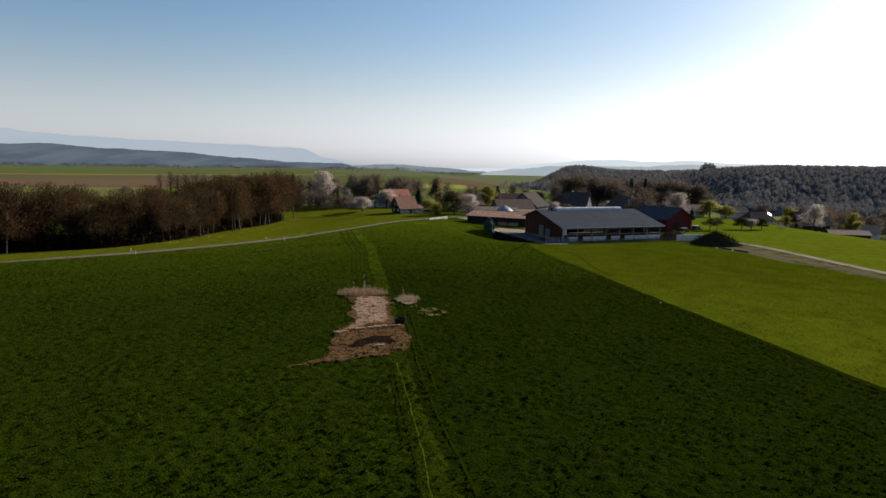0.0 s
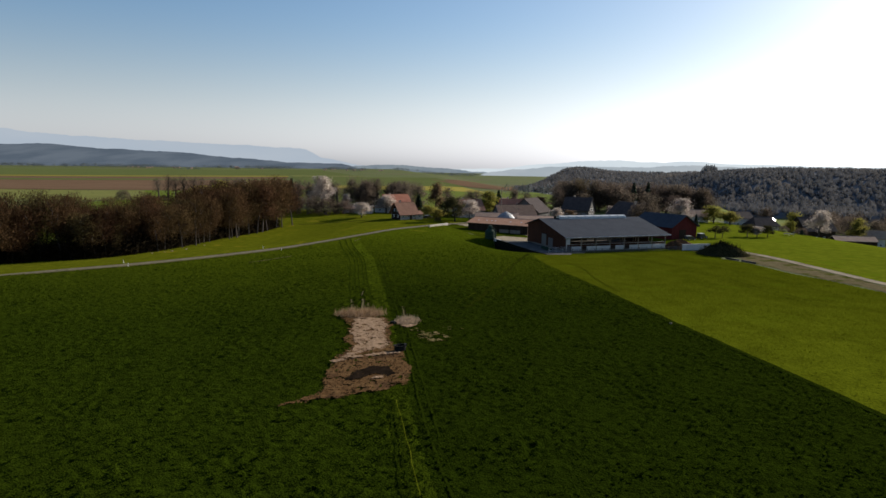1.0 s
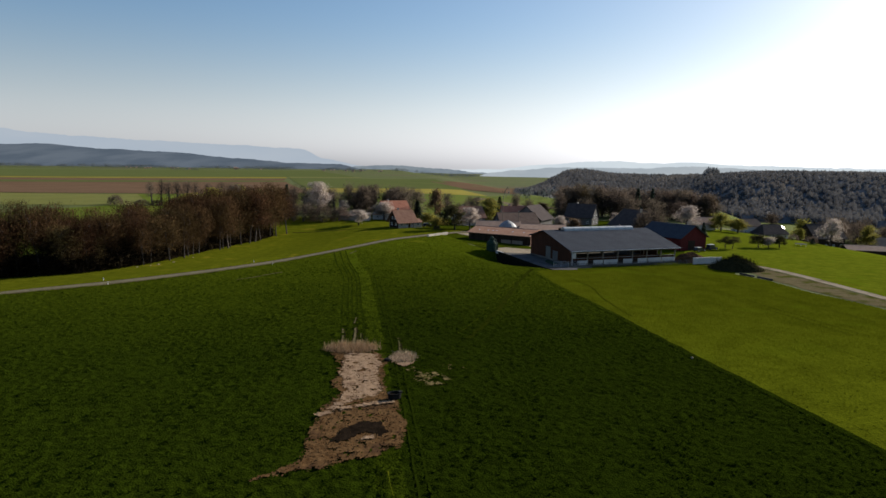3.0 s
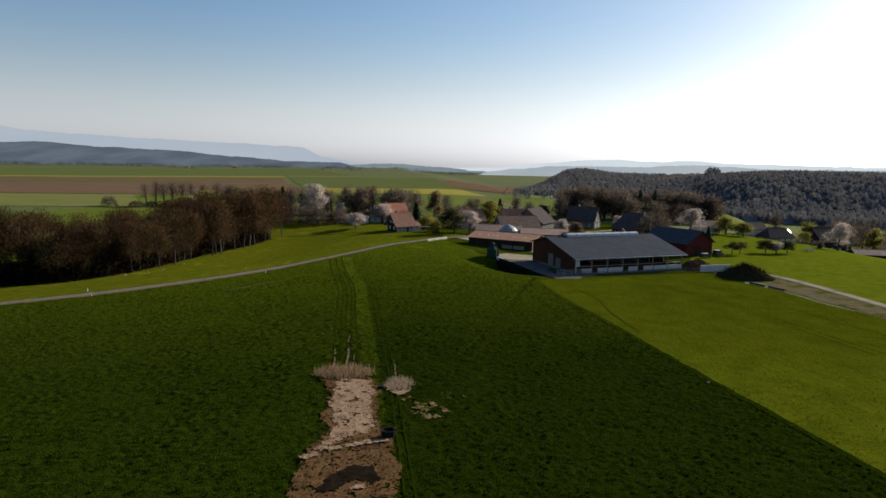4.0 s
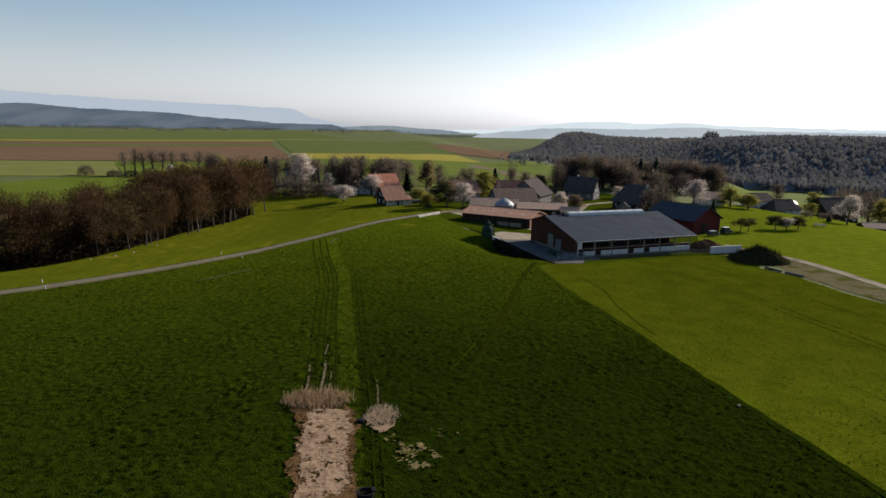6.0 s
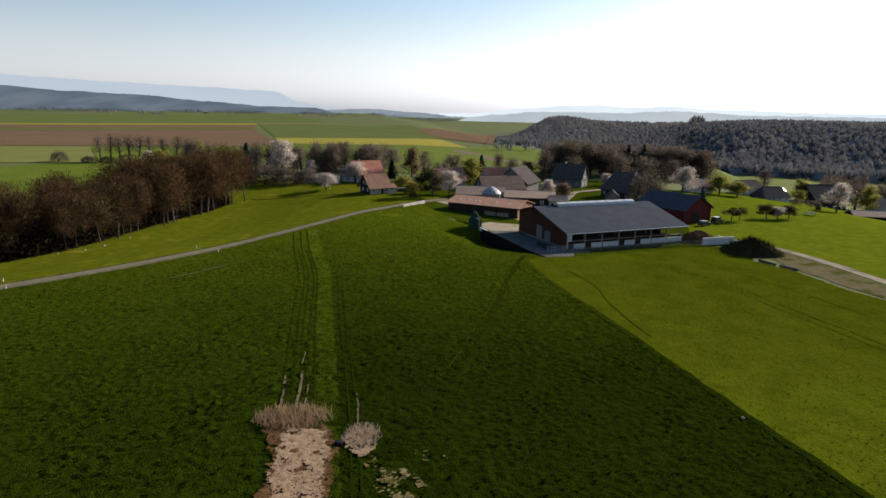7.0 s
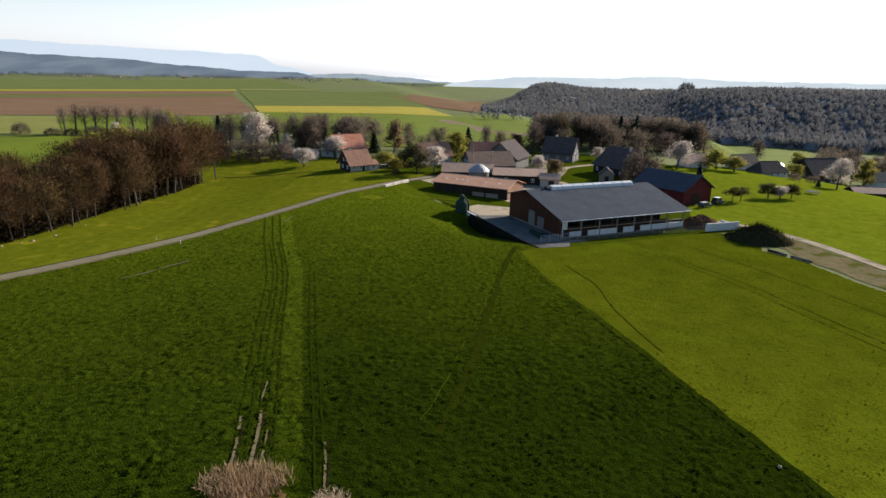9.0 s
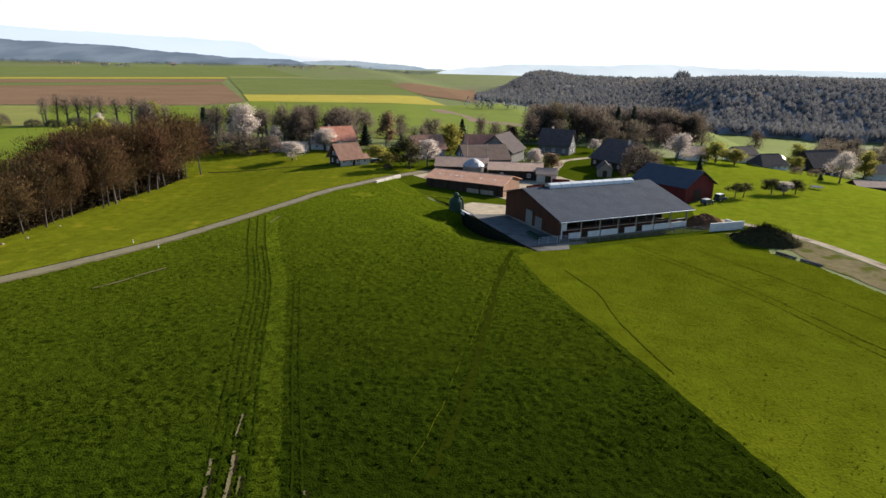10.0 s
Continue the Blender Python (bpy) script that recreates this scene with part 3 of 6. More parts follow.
drape("verge", [(p[0], p[1]) for p in ROAD if p[1] < 262] + [(-2, 262), (-20, 297), (-45, 310), (-70, 312), (-100, 300), (-92, 266), (-72, 258), (-74, 240), (-78, 222), (-80, 205), (-84, 188), (-92, 172), (-112, 160), (-140, 142)], 0.17, 4, VERGE, label="sunlit yellow-green meadow between road and wood", category="meadow")
drape("farm_green", [(-16, 238), (-4, 230), (6, 222), (12, 212), (17, 204), (21.5, 196), (27, 182), (31, 172), (40, 150), (70, 160), (84, 190), (90, 226), (98, 262), (110, 300), (100, 330), (60, 340), (20, 330), (-20, 297), (-4, 262), (-8, 250)], 0.025, 4, GRASS_LIGHT, label="rough green grass around the farm", category="grass")
for layer, (name, outline, mat, label) in enumerate((
    ("field", [(-260, 130), (-190, 366), (-148, 374), (-112, 303), (-95, 240), (-100, 160), (-140, 125)], CROP_GREEN, "bright green wheat field behind the wood"),
    ("field", [(-420, 480), (-259, 494), (-236, 499), (-170, 376), (-190, 370), (-330, 350)], CROP_PALE, "pale yellow-green stubble field"),
    ("field", [(-236, 499), (-130, 525), (-100, 400), (-110, 376), (-170, 378)], CROP_GREEN, "green wheat field beyond the hedge"),
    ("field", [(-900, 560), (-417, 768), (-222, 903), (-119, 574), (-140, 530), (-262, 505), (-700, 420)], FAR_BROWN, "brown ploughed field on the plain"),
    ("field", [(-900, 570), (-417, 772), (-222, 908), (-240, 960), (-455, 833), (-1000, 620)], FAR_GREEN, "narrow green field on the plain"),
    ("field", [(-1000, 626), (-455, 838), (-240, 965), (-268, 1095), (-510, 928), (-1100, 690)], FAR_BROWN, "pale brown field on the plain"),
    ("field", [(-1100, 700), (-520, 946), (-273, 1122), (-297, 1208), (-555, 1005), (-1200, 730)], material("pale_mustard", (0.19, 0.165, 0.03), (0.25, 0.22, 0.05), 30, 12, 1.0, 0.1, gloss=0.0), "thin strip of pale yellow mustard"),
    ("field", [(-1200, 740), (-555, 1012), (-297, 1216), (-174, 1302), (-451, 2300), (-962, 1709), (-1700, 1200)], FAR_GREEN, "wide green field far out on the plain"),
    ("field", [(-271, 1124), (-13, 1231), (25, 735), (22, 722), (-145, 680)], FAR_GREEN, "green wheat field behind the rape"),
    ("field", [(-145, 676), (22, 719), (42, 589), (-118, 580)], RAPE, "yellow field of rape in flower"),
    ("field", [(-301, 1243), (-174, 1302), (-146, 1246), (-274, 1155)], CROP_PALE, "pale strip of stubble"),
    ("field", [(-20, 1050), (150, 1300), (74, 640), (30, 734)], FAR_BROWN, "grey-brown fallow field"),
    ("field", [(-118, 576), (42, 585), (180, 730), (223, 690), (130, 420), (70, 350), (0, 340), (-110, 372), (-130, 520)], CROP_GREEN, "bright green field behind the village"),
    ("field", [(24, 536), (37, 540), (57, 450), (120, 395), (105, 388), (46, 446)], PLOUGHED, "bare track across the green field"),
)):
    drape(name, outline, 0.2 + 0.02 * layer, 40, mat, label=label, category="field")

road = drape("road", band(ROAD, 3.0, 0.25), 0.24, 5, ASPHALT, label="narrow grey asphalt farm road", category="road")
drape("road_edge", band(ROAD, 0.6, 2.02), 0.20, 2, WORN, 0.25, "worn earth shoulder along the road", category="road")
drape("road_edge", band(ROAD, 0.45, -1.5), 0.21, 2, SOIL_DARK, 0.2, "dark strip along the road edge", category="road")
TRACK = smooth([(73, 199), (81.5, 192), (87.6, 180), (90.6, 165), (93.5, 132), (99, 100), (110, 60)])
drape("track", band(TRACK, 2.6), 0.10, 4, GRAVEL, 0.2, "pale gravel farm track", category="track")
drape("bare_ground", [(82, 186), (86, 178), (88.5, 164), (91.5, 132), (94, 118), (90, 117), (85, 134), (82, 145), (79.5, 160), (80, 170), (76, 178), (72, 184)], 0.08, 3, WORN, 0.9, "bare earth along the gravel track", category="ground")
# Sunlit part of the concrete yard, its light painted as a beige sheet.
drape("yard_lit", [(17.2, 202.5), (19, 197.5), (27.6, 199.5), (29, 209.5), (20, 211.5), (16, 206)], 0.15, 3, GRAVEL, 0.25, "yard lit by the sun beside the barn gable, painted beige", category="yard", height=level)
drape("apron", [(17.2, 201.5), (20, 191), (24.5, 177), (27.5, 168.8), (34.6, 171), (36, 177), (27, 201)], 0.12, 4, YARD_DARK, label="grey concrete yard in front of the barn", category="yard", height=level)
drape("yard", [(10, 243), (34, 212), (46, 214), (66, 222), (60, 240), (54, 256), (40, 262), (20, 262), (8, 256), (2, 256.5), (0, 252.5), (5, 250)], 0.06, 4, GRAVEL, 0.6, "pale gravel farmyard", category="yard")
drape("path", band(smooth([(50, 258), (58, 275), (64, 290), (78, 300)]), 3.0), 0.08, 4, GRAVEL, 0.3, "pale path between the gardens", category="path")

drape("worn_grass", [(-11.8, 216.0), (-8.4, 220.2), (-4.5, 216.0), (-7.4, 213.0)], 0.06, 1.5, VERGE, 0.7, "pale worn patch of grass near the road", category="grass", height=turf)
drape("path", band(smooth([(-2, 232), (2, 221), (6.2, 218), (13, 216.4), (19, 214)]), 0.8), 0.16, 1.5, VERGE, 0.4, "faint worn path through the grass", category="path")
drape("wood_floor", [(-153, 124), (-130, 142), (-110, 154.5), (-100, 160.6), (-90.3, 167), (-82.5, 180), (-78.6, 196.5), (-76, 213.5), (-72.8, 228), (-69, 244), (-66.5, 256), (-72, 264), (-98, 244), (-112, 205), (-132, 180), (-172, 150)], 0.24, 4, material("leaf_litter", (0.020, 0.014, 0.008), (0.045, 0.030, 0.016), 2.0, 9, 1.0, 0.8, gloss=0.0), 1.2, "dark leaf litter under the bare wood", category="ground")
# A flat near-black strip stands for the shade in the ditch.
drape("ditch", band(smooth([(-60, 262), (-47, 263), (-34, 264), (-22, 265)]), 0.9), 0.20, 3, SOIL_DARK, 0.2, "thin ditch across the meadow, its shade painted dark", category="ditch")
drape("valley_meadow", [(140, 345), (165, 330), (200, 322), (240, 335), (300, 380), (310, 470), (280, 530), (230, 545), (170, 510), (130, 470), (125, 400)], 0.25, 12, CROP_GREEN, label="bright green meadow on the valley floor", category="meadow")


# ---- far hills ----
def ridge(name, far, points, mat, label, depth=380, rough=1.0):
    """A long hill: (degrees to the right, height of its crest) along an arc at this distance."""
    v, f = [], []
    n = 260
    for i in range(n + 1):
        a = points[0][0] + (points[-1][0] - points[0][0]) * i / n
        j = max(k for k in range(len(points) - 1) if points[k][0] <= a + 1e-6)
        (a0, h0), (a1, h1) = points[j], points[j + 1]
        h = h0 + (h1 - h0) * sstep(0, 1, (a - a0) / (a1 - a0)) + rough * (3 * noise.noise((a * 0.9, far, 0)) + 2 * noise.noise((a * 3.1, far, 4)) + noise.noise((a * 9, far, 8)))
        s, c = math.sin(radians(a)), math.cos(radians(a))
        for d, z in ((far - depth, -40), (far - depth * 0.45, h * 0.55), (far, h), (far + 120, -40)):
            v.append((d * s, 28 + d * c, z))
    for i in range(n):
        for j in range(3):
            f.append((4 * i + j, 4 * i + j + 1, 4 * i + j + 5, 4 * i + j + 4))
    ob = raw(name, v, f, mat)
    for p in ob.data.polygons:
        p.use_smooth = True
    return tagged(ob, label, "hills", "", "structure")


def crest(far, pairs):
    return [(a, 20 + far * s) for a, s in pairs]


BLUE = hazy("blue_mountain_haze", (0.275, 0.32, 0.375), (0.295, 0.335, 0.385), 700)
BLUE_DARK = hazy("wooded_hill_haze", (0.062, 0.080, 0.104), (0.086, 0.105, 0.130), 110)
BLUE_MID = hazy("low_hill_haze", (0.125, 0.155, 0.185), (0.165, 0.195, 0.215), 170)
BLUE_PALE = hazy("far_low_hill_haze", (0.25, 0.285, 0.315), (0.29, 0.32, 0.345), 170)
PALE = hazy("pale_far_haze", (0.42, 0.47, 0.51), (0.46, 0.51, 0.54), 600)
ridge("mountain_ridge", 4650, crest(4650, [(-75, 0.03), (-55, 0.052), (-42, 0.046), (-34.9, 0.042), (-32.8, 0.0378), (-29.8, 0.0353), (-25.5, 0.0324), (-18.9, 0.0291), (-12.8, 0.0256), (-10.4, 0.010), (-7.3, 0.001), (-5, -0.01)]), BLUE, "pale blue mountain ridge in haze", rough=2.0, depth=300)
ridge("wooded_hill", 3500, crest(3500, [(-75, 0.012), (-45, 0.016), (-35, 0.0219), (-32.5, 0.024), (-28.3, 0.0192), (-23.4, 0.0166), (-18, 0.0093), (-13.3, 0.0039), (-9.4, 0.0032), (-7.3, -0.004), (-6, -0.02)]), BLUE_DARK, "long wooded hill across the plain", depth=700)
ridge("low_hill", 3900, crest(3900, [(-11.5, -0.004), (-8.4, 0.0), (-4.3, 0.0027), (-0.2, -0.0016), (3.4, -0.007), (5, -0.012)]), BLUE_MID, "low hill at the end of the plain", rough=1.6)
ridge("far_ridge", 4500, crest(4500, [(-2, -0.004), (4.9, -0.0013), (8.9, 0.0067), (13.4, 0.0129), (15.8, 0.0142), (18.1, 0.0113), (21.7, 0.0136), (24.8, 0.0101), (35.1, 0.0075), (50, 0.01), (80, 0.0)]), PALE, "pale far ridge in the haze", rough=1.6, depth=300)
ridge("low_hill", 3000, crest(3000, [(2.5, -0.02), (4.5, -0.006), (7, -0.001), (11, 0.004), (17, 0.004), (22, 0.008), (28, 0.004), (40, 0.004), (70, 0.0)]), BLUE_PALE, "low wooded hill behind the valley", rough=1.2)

# ---- buildings ----
def window(parent, at, across, up, normal, wide, tall, frame_mat=WHITE_PAINT):
    """A framed window on a wall: at is its middle, across and up are unit vectors in the wall."""
    at, across, up, normal = Vector(at), Vector(across), Vector(up), Vector(normal)
    bm = bmesh.new()
    for a, b, c, d in ((-0.5, 0.5, 0.5, 0.42), (-0.5, 0.5, -0.42, -0.5)):
        prism([at + across * wide * a + up * tall * c, at + across * wide * b + up * tall * c, at + across * wide * b + up * tall * d, at + across * wide * a + up * tall * d], normal * 0.08, bm)
    for a, b in ((-0.5, -0.42), (-0.04, 0.04), (0.42, 0.5)):
        prism([at + across * wide * a + up * tall * 0.42, at + across * wide * b + up * tall * 0.42, at + across * wide * b - up * tall * 0.42, at + across * wide * a - up * tall * 0.42], normal * 0.08, bm)
    frame_ob = part("window", bm, frame_mat, parent)
    bm = prism([at + across * wide * 0.43 + up * tall * 0.43, at - across * wide * 0.43 + up * tall * 0.43, at - across * wide * 0.43 - up * tall * 0.43, at + across * wide * 0.43 - up * tall * 0.43], normal * 0.03)
    part("pane", bm, GLASS, frame_ob, "dark glass pane")


def slope(parent, name, a, b, c, d, mat, thick=0.16, label=""):
    """One roof slope as a slab with its own axes: x along the eave (a to b), y up the slope (a to d)."""
    a, b, c, d = (Vector(p) for p in (a, b, c, d))
    x = (b - a).normalized()
    z = x.cross(d - a).normalized()
    y = z.cross(x)
    m = Matrix((x, y, z)).transposed().to_4x4()
    m.translation = a
    inv = m.inverted()
    bm = prism([inv @ p for p in (a, b, c, d)], (0, 0, thick))
    bmesh.ops.bevel(bm, geom=bm.edges[:], offset=0.02, segments=1, affect="EDGES")
    ob = part(name, bm, mat, parent, label)
    ob.matrix_local = m
    return ob


def gabled(name, label, category, x, y, angle, length, width, eave, top, wall, roof, over=0.6, ends=0.5, base=None, windows=0, storeys=1, chimney=0, doors=(), gable_wall=None, split=0.5, hip=0.0):
    """A house with a ridge along its own x axis; (x, y) is the middle of its plan; eave and top are heights over the ground."""
    low = min(terrain(x + dx, y + dy) for dx in (-length / 2, length / 2) for dy in (-width / 2, width / 2)) if base is None else base
    ob = root(name, pose(x, y, low, 0, 0, angle), label, category)
    hl, hw = length / 2, width / 2
    rise = (top - eave) / hw
    t = 0.25
    part("wall", block((-hl, -hw, -0.3), (hl, -hw + t, eave)), wall, ob)
    part("wall", block((-hl, hw - t, -0.3), (hl, hw, eave)), wall, ob)
    for s in (-1, 1):
        x0 = s * hl
        if hip:
            part("wall", block((min(x0, x0 - s * t), -hw + t, -0.3), (max(x0, x0 - s * t), hw - t, eave)), wall, ob)
            continue
        part("wall", prism([(x0, -hw + t, -0.3), (x0, hw - t, -0.3), (x0, hw - t, eave), (x0, 0, top - 0.1), (x0, -hw + t, eave)], (-s * t, 0, 0)), gable_wall or wall, ob)
    ro, lo = hl + ends, eave - over * rise
    h = hip * ro
    for s in (-1, 1):
        e = [(-ro * s, -s * (hw + over), lo), (ro * s, -s * (hw + over), lo), ((ro - h) * s, 0, top), ((h - ro) * s, 0, top)]
        slope(ob, "roof", *e, roof)
    if hip:
        for s in (-1, 1):
            e = [Vector((ro * s, -s * (hw + over), lo)), Vector((ro * s, s * (hw + over), lo)), Vector(((ro - h) * s, 0, top))]
            part("roof", prism([p + Vector((0, 0, 0.004)) for p in e], (0, 0, 0.15)), roof, ob)
    bm = bmesh.new()
    tube(bm, (h - ro, 0, top + 0.12), (ro - h, 0, top + 0.12), 0.14, 0.14)
    part("ridge_cap", bm, roof, ob)
    n = int(windows)
    for k in range(n):
        for st in range(storeys):
            z = 1.5 + 2.6 * st
            if z + 0.6 < eave:
                u = -hl + length * (k + 0.5) / n
                window(ob, (u, -hw - 0.003, z), (1, 0, 0), (0, 0, 1), (0, -1, 0), 1.1, 1.2)
                window(ob, (u, hw + 0.003, z), (1, 0, 0), (0, 0, 1), (0, 1, 0), 1.1, 1.2)
    if n:
        for s in (-1, 1):
            for u, z in ((-width * 0.22, 1.5), (width * 0.22, 1.5), (-width * 0.14, 4.0), (width * 0.14, 4.0)):
                if abs(u) < hw and z + 0.6 < top - abs(u) * rise - 0.3 and not (hip and z > eave - 0.5):
                    window(ob, (s * (hl + 0.003), u, z), (0, 1, 0), (0, 0, 1), (s, 0, 0), 1.0, 1.2)
    for k in range(chimney):
        cx = -hl * 0.4 + k * hl * 0.9
        part("chimney", block((cx - 0.35, 0.5, top - 1.0), (cx + 0.35, 1.2, top + 0.9)), PLASTER, ob)
        part("chimney_cap", block((cx - 0.45, 0.4, top + 0.9), (cx + 0.45, 1.3, top + 1.02)), ROOF_DARK, ob)
    for side, u, wide, tall, mat in doors:
        if side == "front":
            part("door", block((u - wide / 2, -hw - 0.06, 0.02), (u + wide / 2, -hw - 0.003, tall)), mat, ob)
        else:
            s = -1 if side == "left" else 1
            lo_x, hi_x = (s * hl - 0.06, s * hl - 0.003) if s < 0 else (s * hl + 0.003, s * hl + 0.06)
            part("door", block((lo_x, u - wide / 2, 0.02), (hi_x, u + wide / 2, tall)), mat, ob)
    return ob


# the open-fronted cattle barn
BX, BY, BANGLE, BL = 33.9, 176.4, 20.3, 36.0
FLOOR = -0.75
barn = root("cattle_barn", pose(BX, BY, FLOOR, 0, 0, BANGLE), "large open-fronted cattle barn with dark grey roof and red-brown boarded gable", "barn")
EAVE, TOP, VR, VB = 3.85, 7.95, 15.4, 24.2
k = (TOP - EAVE) / VR
BACK = TOP - (VB - VR) * k
slope(barn, "roof_front", (0, 0, EAVE), (BL, 0, EAVE), (BL, VR, TOP), (0, VR, TOP), ROOF_SLATE, 0.14, "dark blue-grey fibre cement roof slope")
slope(barn, "roof_back", (BL, VB, BACK), (0, VB, BACK), (0, VR, TOP), (BL, VR, TOP), ROOF_SLATE, 0.14)
part("floor_slab", block((0.5, 0.6, -0.8), (BL - 0.5, VB - 0.6, 0.0)), CONCRETE, barn)
wall_x = 0.7
gable = [(wall_x, 1.0, -0.3), (wall_x, VB - 0.9, -0.3), (wall_x, VB - 0.9, BACK + 0.15), (wall_x, VR, TOP - 0.12), (wall_x, 1.0, EAVE + k - 0.14)]
part("gable_wall", prism(gable, (0.2, 0, 0)), BOARDS, barn, "red-brown vertical board gable")
part("sliding_door", block((wall_x - 0.12, 11.6, 0.1), (wall_x - 0.01, 14.2, 3.7)), CONCRETE, barn, "grey sliding door")
part("door_rail", block((wall_x - 0.16, 7.6, 3.75), (wall_x - 0.02, 14.6, 3.88)), BOARDS_DARK, barn)
part("side_door", block((wall_x - 0.1, 7.8, 0.1), (wall_x - 0.01, 10.4, 2.9)), BOARDS_GREY, barn, "grey wooden side door")
part("plinth", block((wall_x - 0.08, 1.0, -0.4), (wall_x - 0.004, VB - 0.9, 0.5)), CONCRETE, barn)
gable_e = [(BL - 0.7, 9.0, -0.3), (BL - 0.7, VB - 0.9, -0.3), (BL - 0.7, VB - 0.9, BACK + 0.15), (BL - 0.7, VR, TOP - 0.12), (BL - 0.7, 9.0, EAVE + 9 * k - 0.14)]
part("gable_wall", prism(gable_e, (-0.2, 0, 0)), BOARDS, barn)
part("gable_board", prism([(BL - 0.7, 0.9, 3.4), (BL - 0.7, 9.0, 3.4), (BL - 0.7, 9.0, EAVE + 9 * k - 0.14), (BL - 0.7, 0.9, EAVE + 0.9 * k - 0.14)], (-0.15, 0, 0)), BOARDS, barn)
part("back_wall", block((0.9, VB - 1.1, -0.3), (BL * 0.62, VB - 0.9, BACK + 0.1)), BOARDS_DARK, barn)
part("back_wall", block((BL * 0.62, VB - 1.1, -0.3), (BL - 0.9, VB - 0.9, 1.3)), WHITE_WALL, barn, "low pale back wall")
part("back_lintel", block((BL * 0.62, VB - 1.1, BACK - 0.9), (BL - 0.9, VB - 0.9, BACK + 0.1)), BOARDS_DARK, barn)
posts = [1.15 + i * (BL - 2.2) / 7 for i in range(8)]
for i, u in enumerate(posts):
    part("post", block((u - 0.14, 1.0, -0.2), (u + 0.14, 1.28, EAVE + k - 0.2)), WHITE_WALL if i in (0,) else TIMBER, barn)
    for v in (8.5, 16.0):
        part("post", block((u - 0.12, v, -0.1), (u + 0.12, v + 0.24, EAVE + v * k - 0.1)), TIMBER, barn)
    bm = bmesh.new()
    p0, p1 = Vector((u, 0.35, EAVE + 0.35 * k - 0.2)), Vector((u, VR, TOP - 0.25))
    prism([p0 + Vector((-0.07, 0, 0)), p0 + Vector((0.07, 0, 0)), p0 + Vector((0.07, 0, -0.3)), p0 + Vector((-0.07, 0, -0.3))], p1 - p0, bm)
    part("rafter", bm, TIMBER, barn)
part("eave_beam", block((0.6, 1.0, EAVE + k - 0.75), (BL - 0.6, 1.22, EAVE + k - 0.42)), TIMBER, barn)
bm = bmesh.new()
tube(bm, (0.05, -0.1, EAVE - 0.02), (BL - 0.05, -0.1, EAVE - 0.02), 0.09, 0.09, 8)
part("gutter", bm, STEEL, barn, "grey metal gutter along the eave")
part("corner_panel", block((0.9, 0.72, 1.9), (2.1, 0.98, EAVE + 0.05)), WHITE_WALL, barn, "pale corner panel")
for i in range(7):
    a, b = posts[i] + 0.18, posts[i + 1] - 0.18
    gap = 1.5 if i in (0, 1, 3, 4) else 0.0
    part("low_wall", block((a + gap, 0.8, -0.3), (b, 1.0, 1.2)), WHITE_WALL, barn, "whitewashed low concrete wall")
    if gap:
        part("gate", block((a + 0.05, 0.82, 0.15), (a + gap - 0.08, 0.94, 1.1)), BOARDS_DARK, barn)
    part("rail", block((a, 1.05, 1.75), (b, 1.13, 1.85)), STEEL, barn)
    part("curtain", block((a, 1.32, 1.1), (b, 1.38, 2.15 if i < 6 else 1.7)), BOARDS, barn, "dark red windbreak board")
# a row of white ridge skylights
sky_box = part("ridge_skylight", prism([(6.6, VR - 1.15, TOP - 0.15), (6.6, VR + 1.15, TOP - 0.15), (6.6, VR + 0.95, TOP + 0.5), (6.6, VR, TOP + 0.85), (6.6, VR - 0.95, TOP + 0.5)], (BL - 12.2, 0, 0)), STEEL, barn, "raised ridge skylight with pale panels")
for i in range(8):
    a = 6.75 + i * (BL - 12.4) / 8
    e = [Vector((a + 0.15, VR - 1.17, TOP - 0.02)), Vector((a + 2.75, VR - 1.17, TOP - 0.02)), Vector((a + 2.75, VR - 0.99, TOP + 0.48)), Vector((a + 0.15, VR - 0.99, TOP + 0.48))]
    part("pane", prism(e, (0, -0.03, 0.02)), SKYLIGHT, sky_box, "translucent skylight panel")
    part("pane", prism([Vector((a + 0.15, VR - 0.97, TOP + 0.52)), Vector((a + 2.75, VR - 0.97, TOP + 0.52)), Vector((a + 2.75, VR - 0.06, TOP + 0.86)), Vector((a + 0.15, VR - 0.06, TOP + 0.86))], (0, 0, 0.03)), SKYLIGHT, sky_box)
vent = bmesh.new()
tube(vent, (5.4, VR - 0.3, TOP - 0.1), (5.4, VR - 0.3, TOP + 0.5), 0.35, 0.35, 10)
tube(vent, (5.4, VR - 0.3, TOP + 0.5), (5.4, VR - 0.3, TOP + 0.75), 0.45, 0.2, 10)
part("vent", vent, BOARDS_DARK, barn)


def on_barn(u, v, z=0.0):
    a = radians(BANGLE)
    return BX + u * math.cos(a) - v * math.sin(a), BY + u * math.sin(a) + v * math.cos(a), FLOOR + z


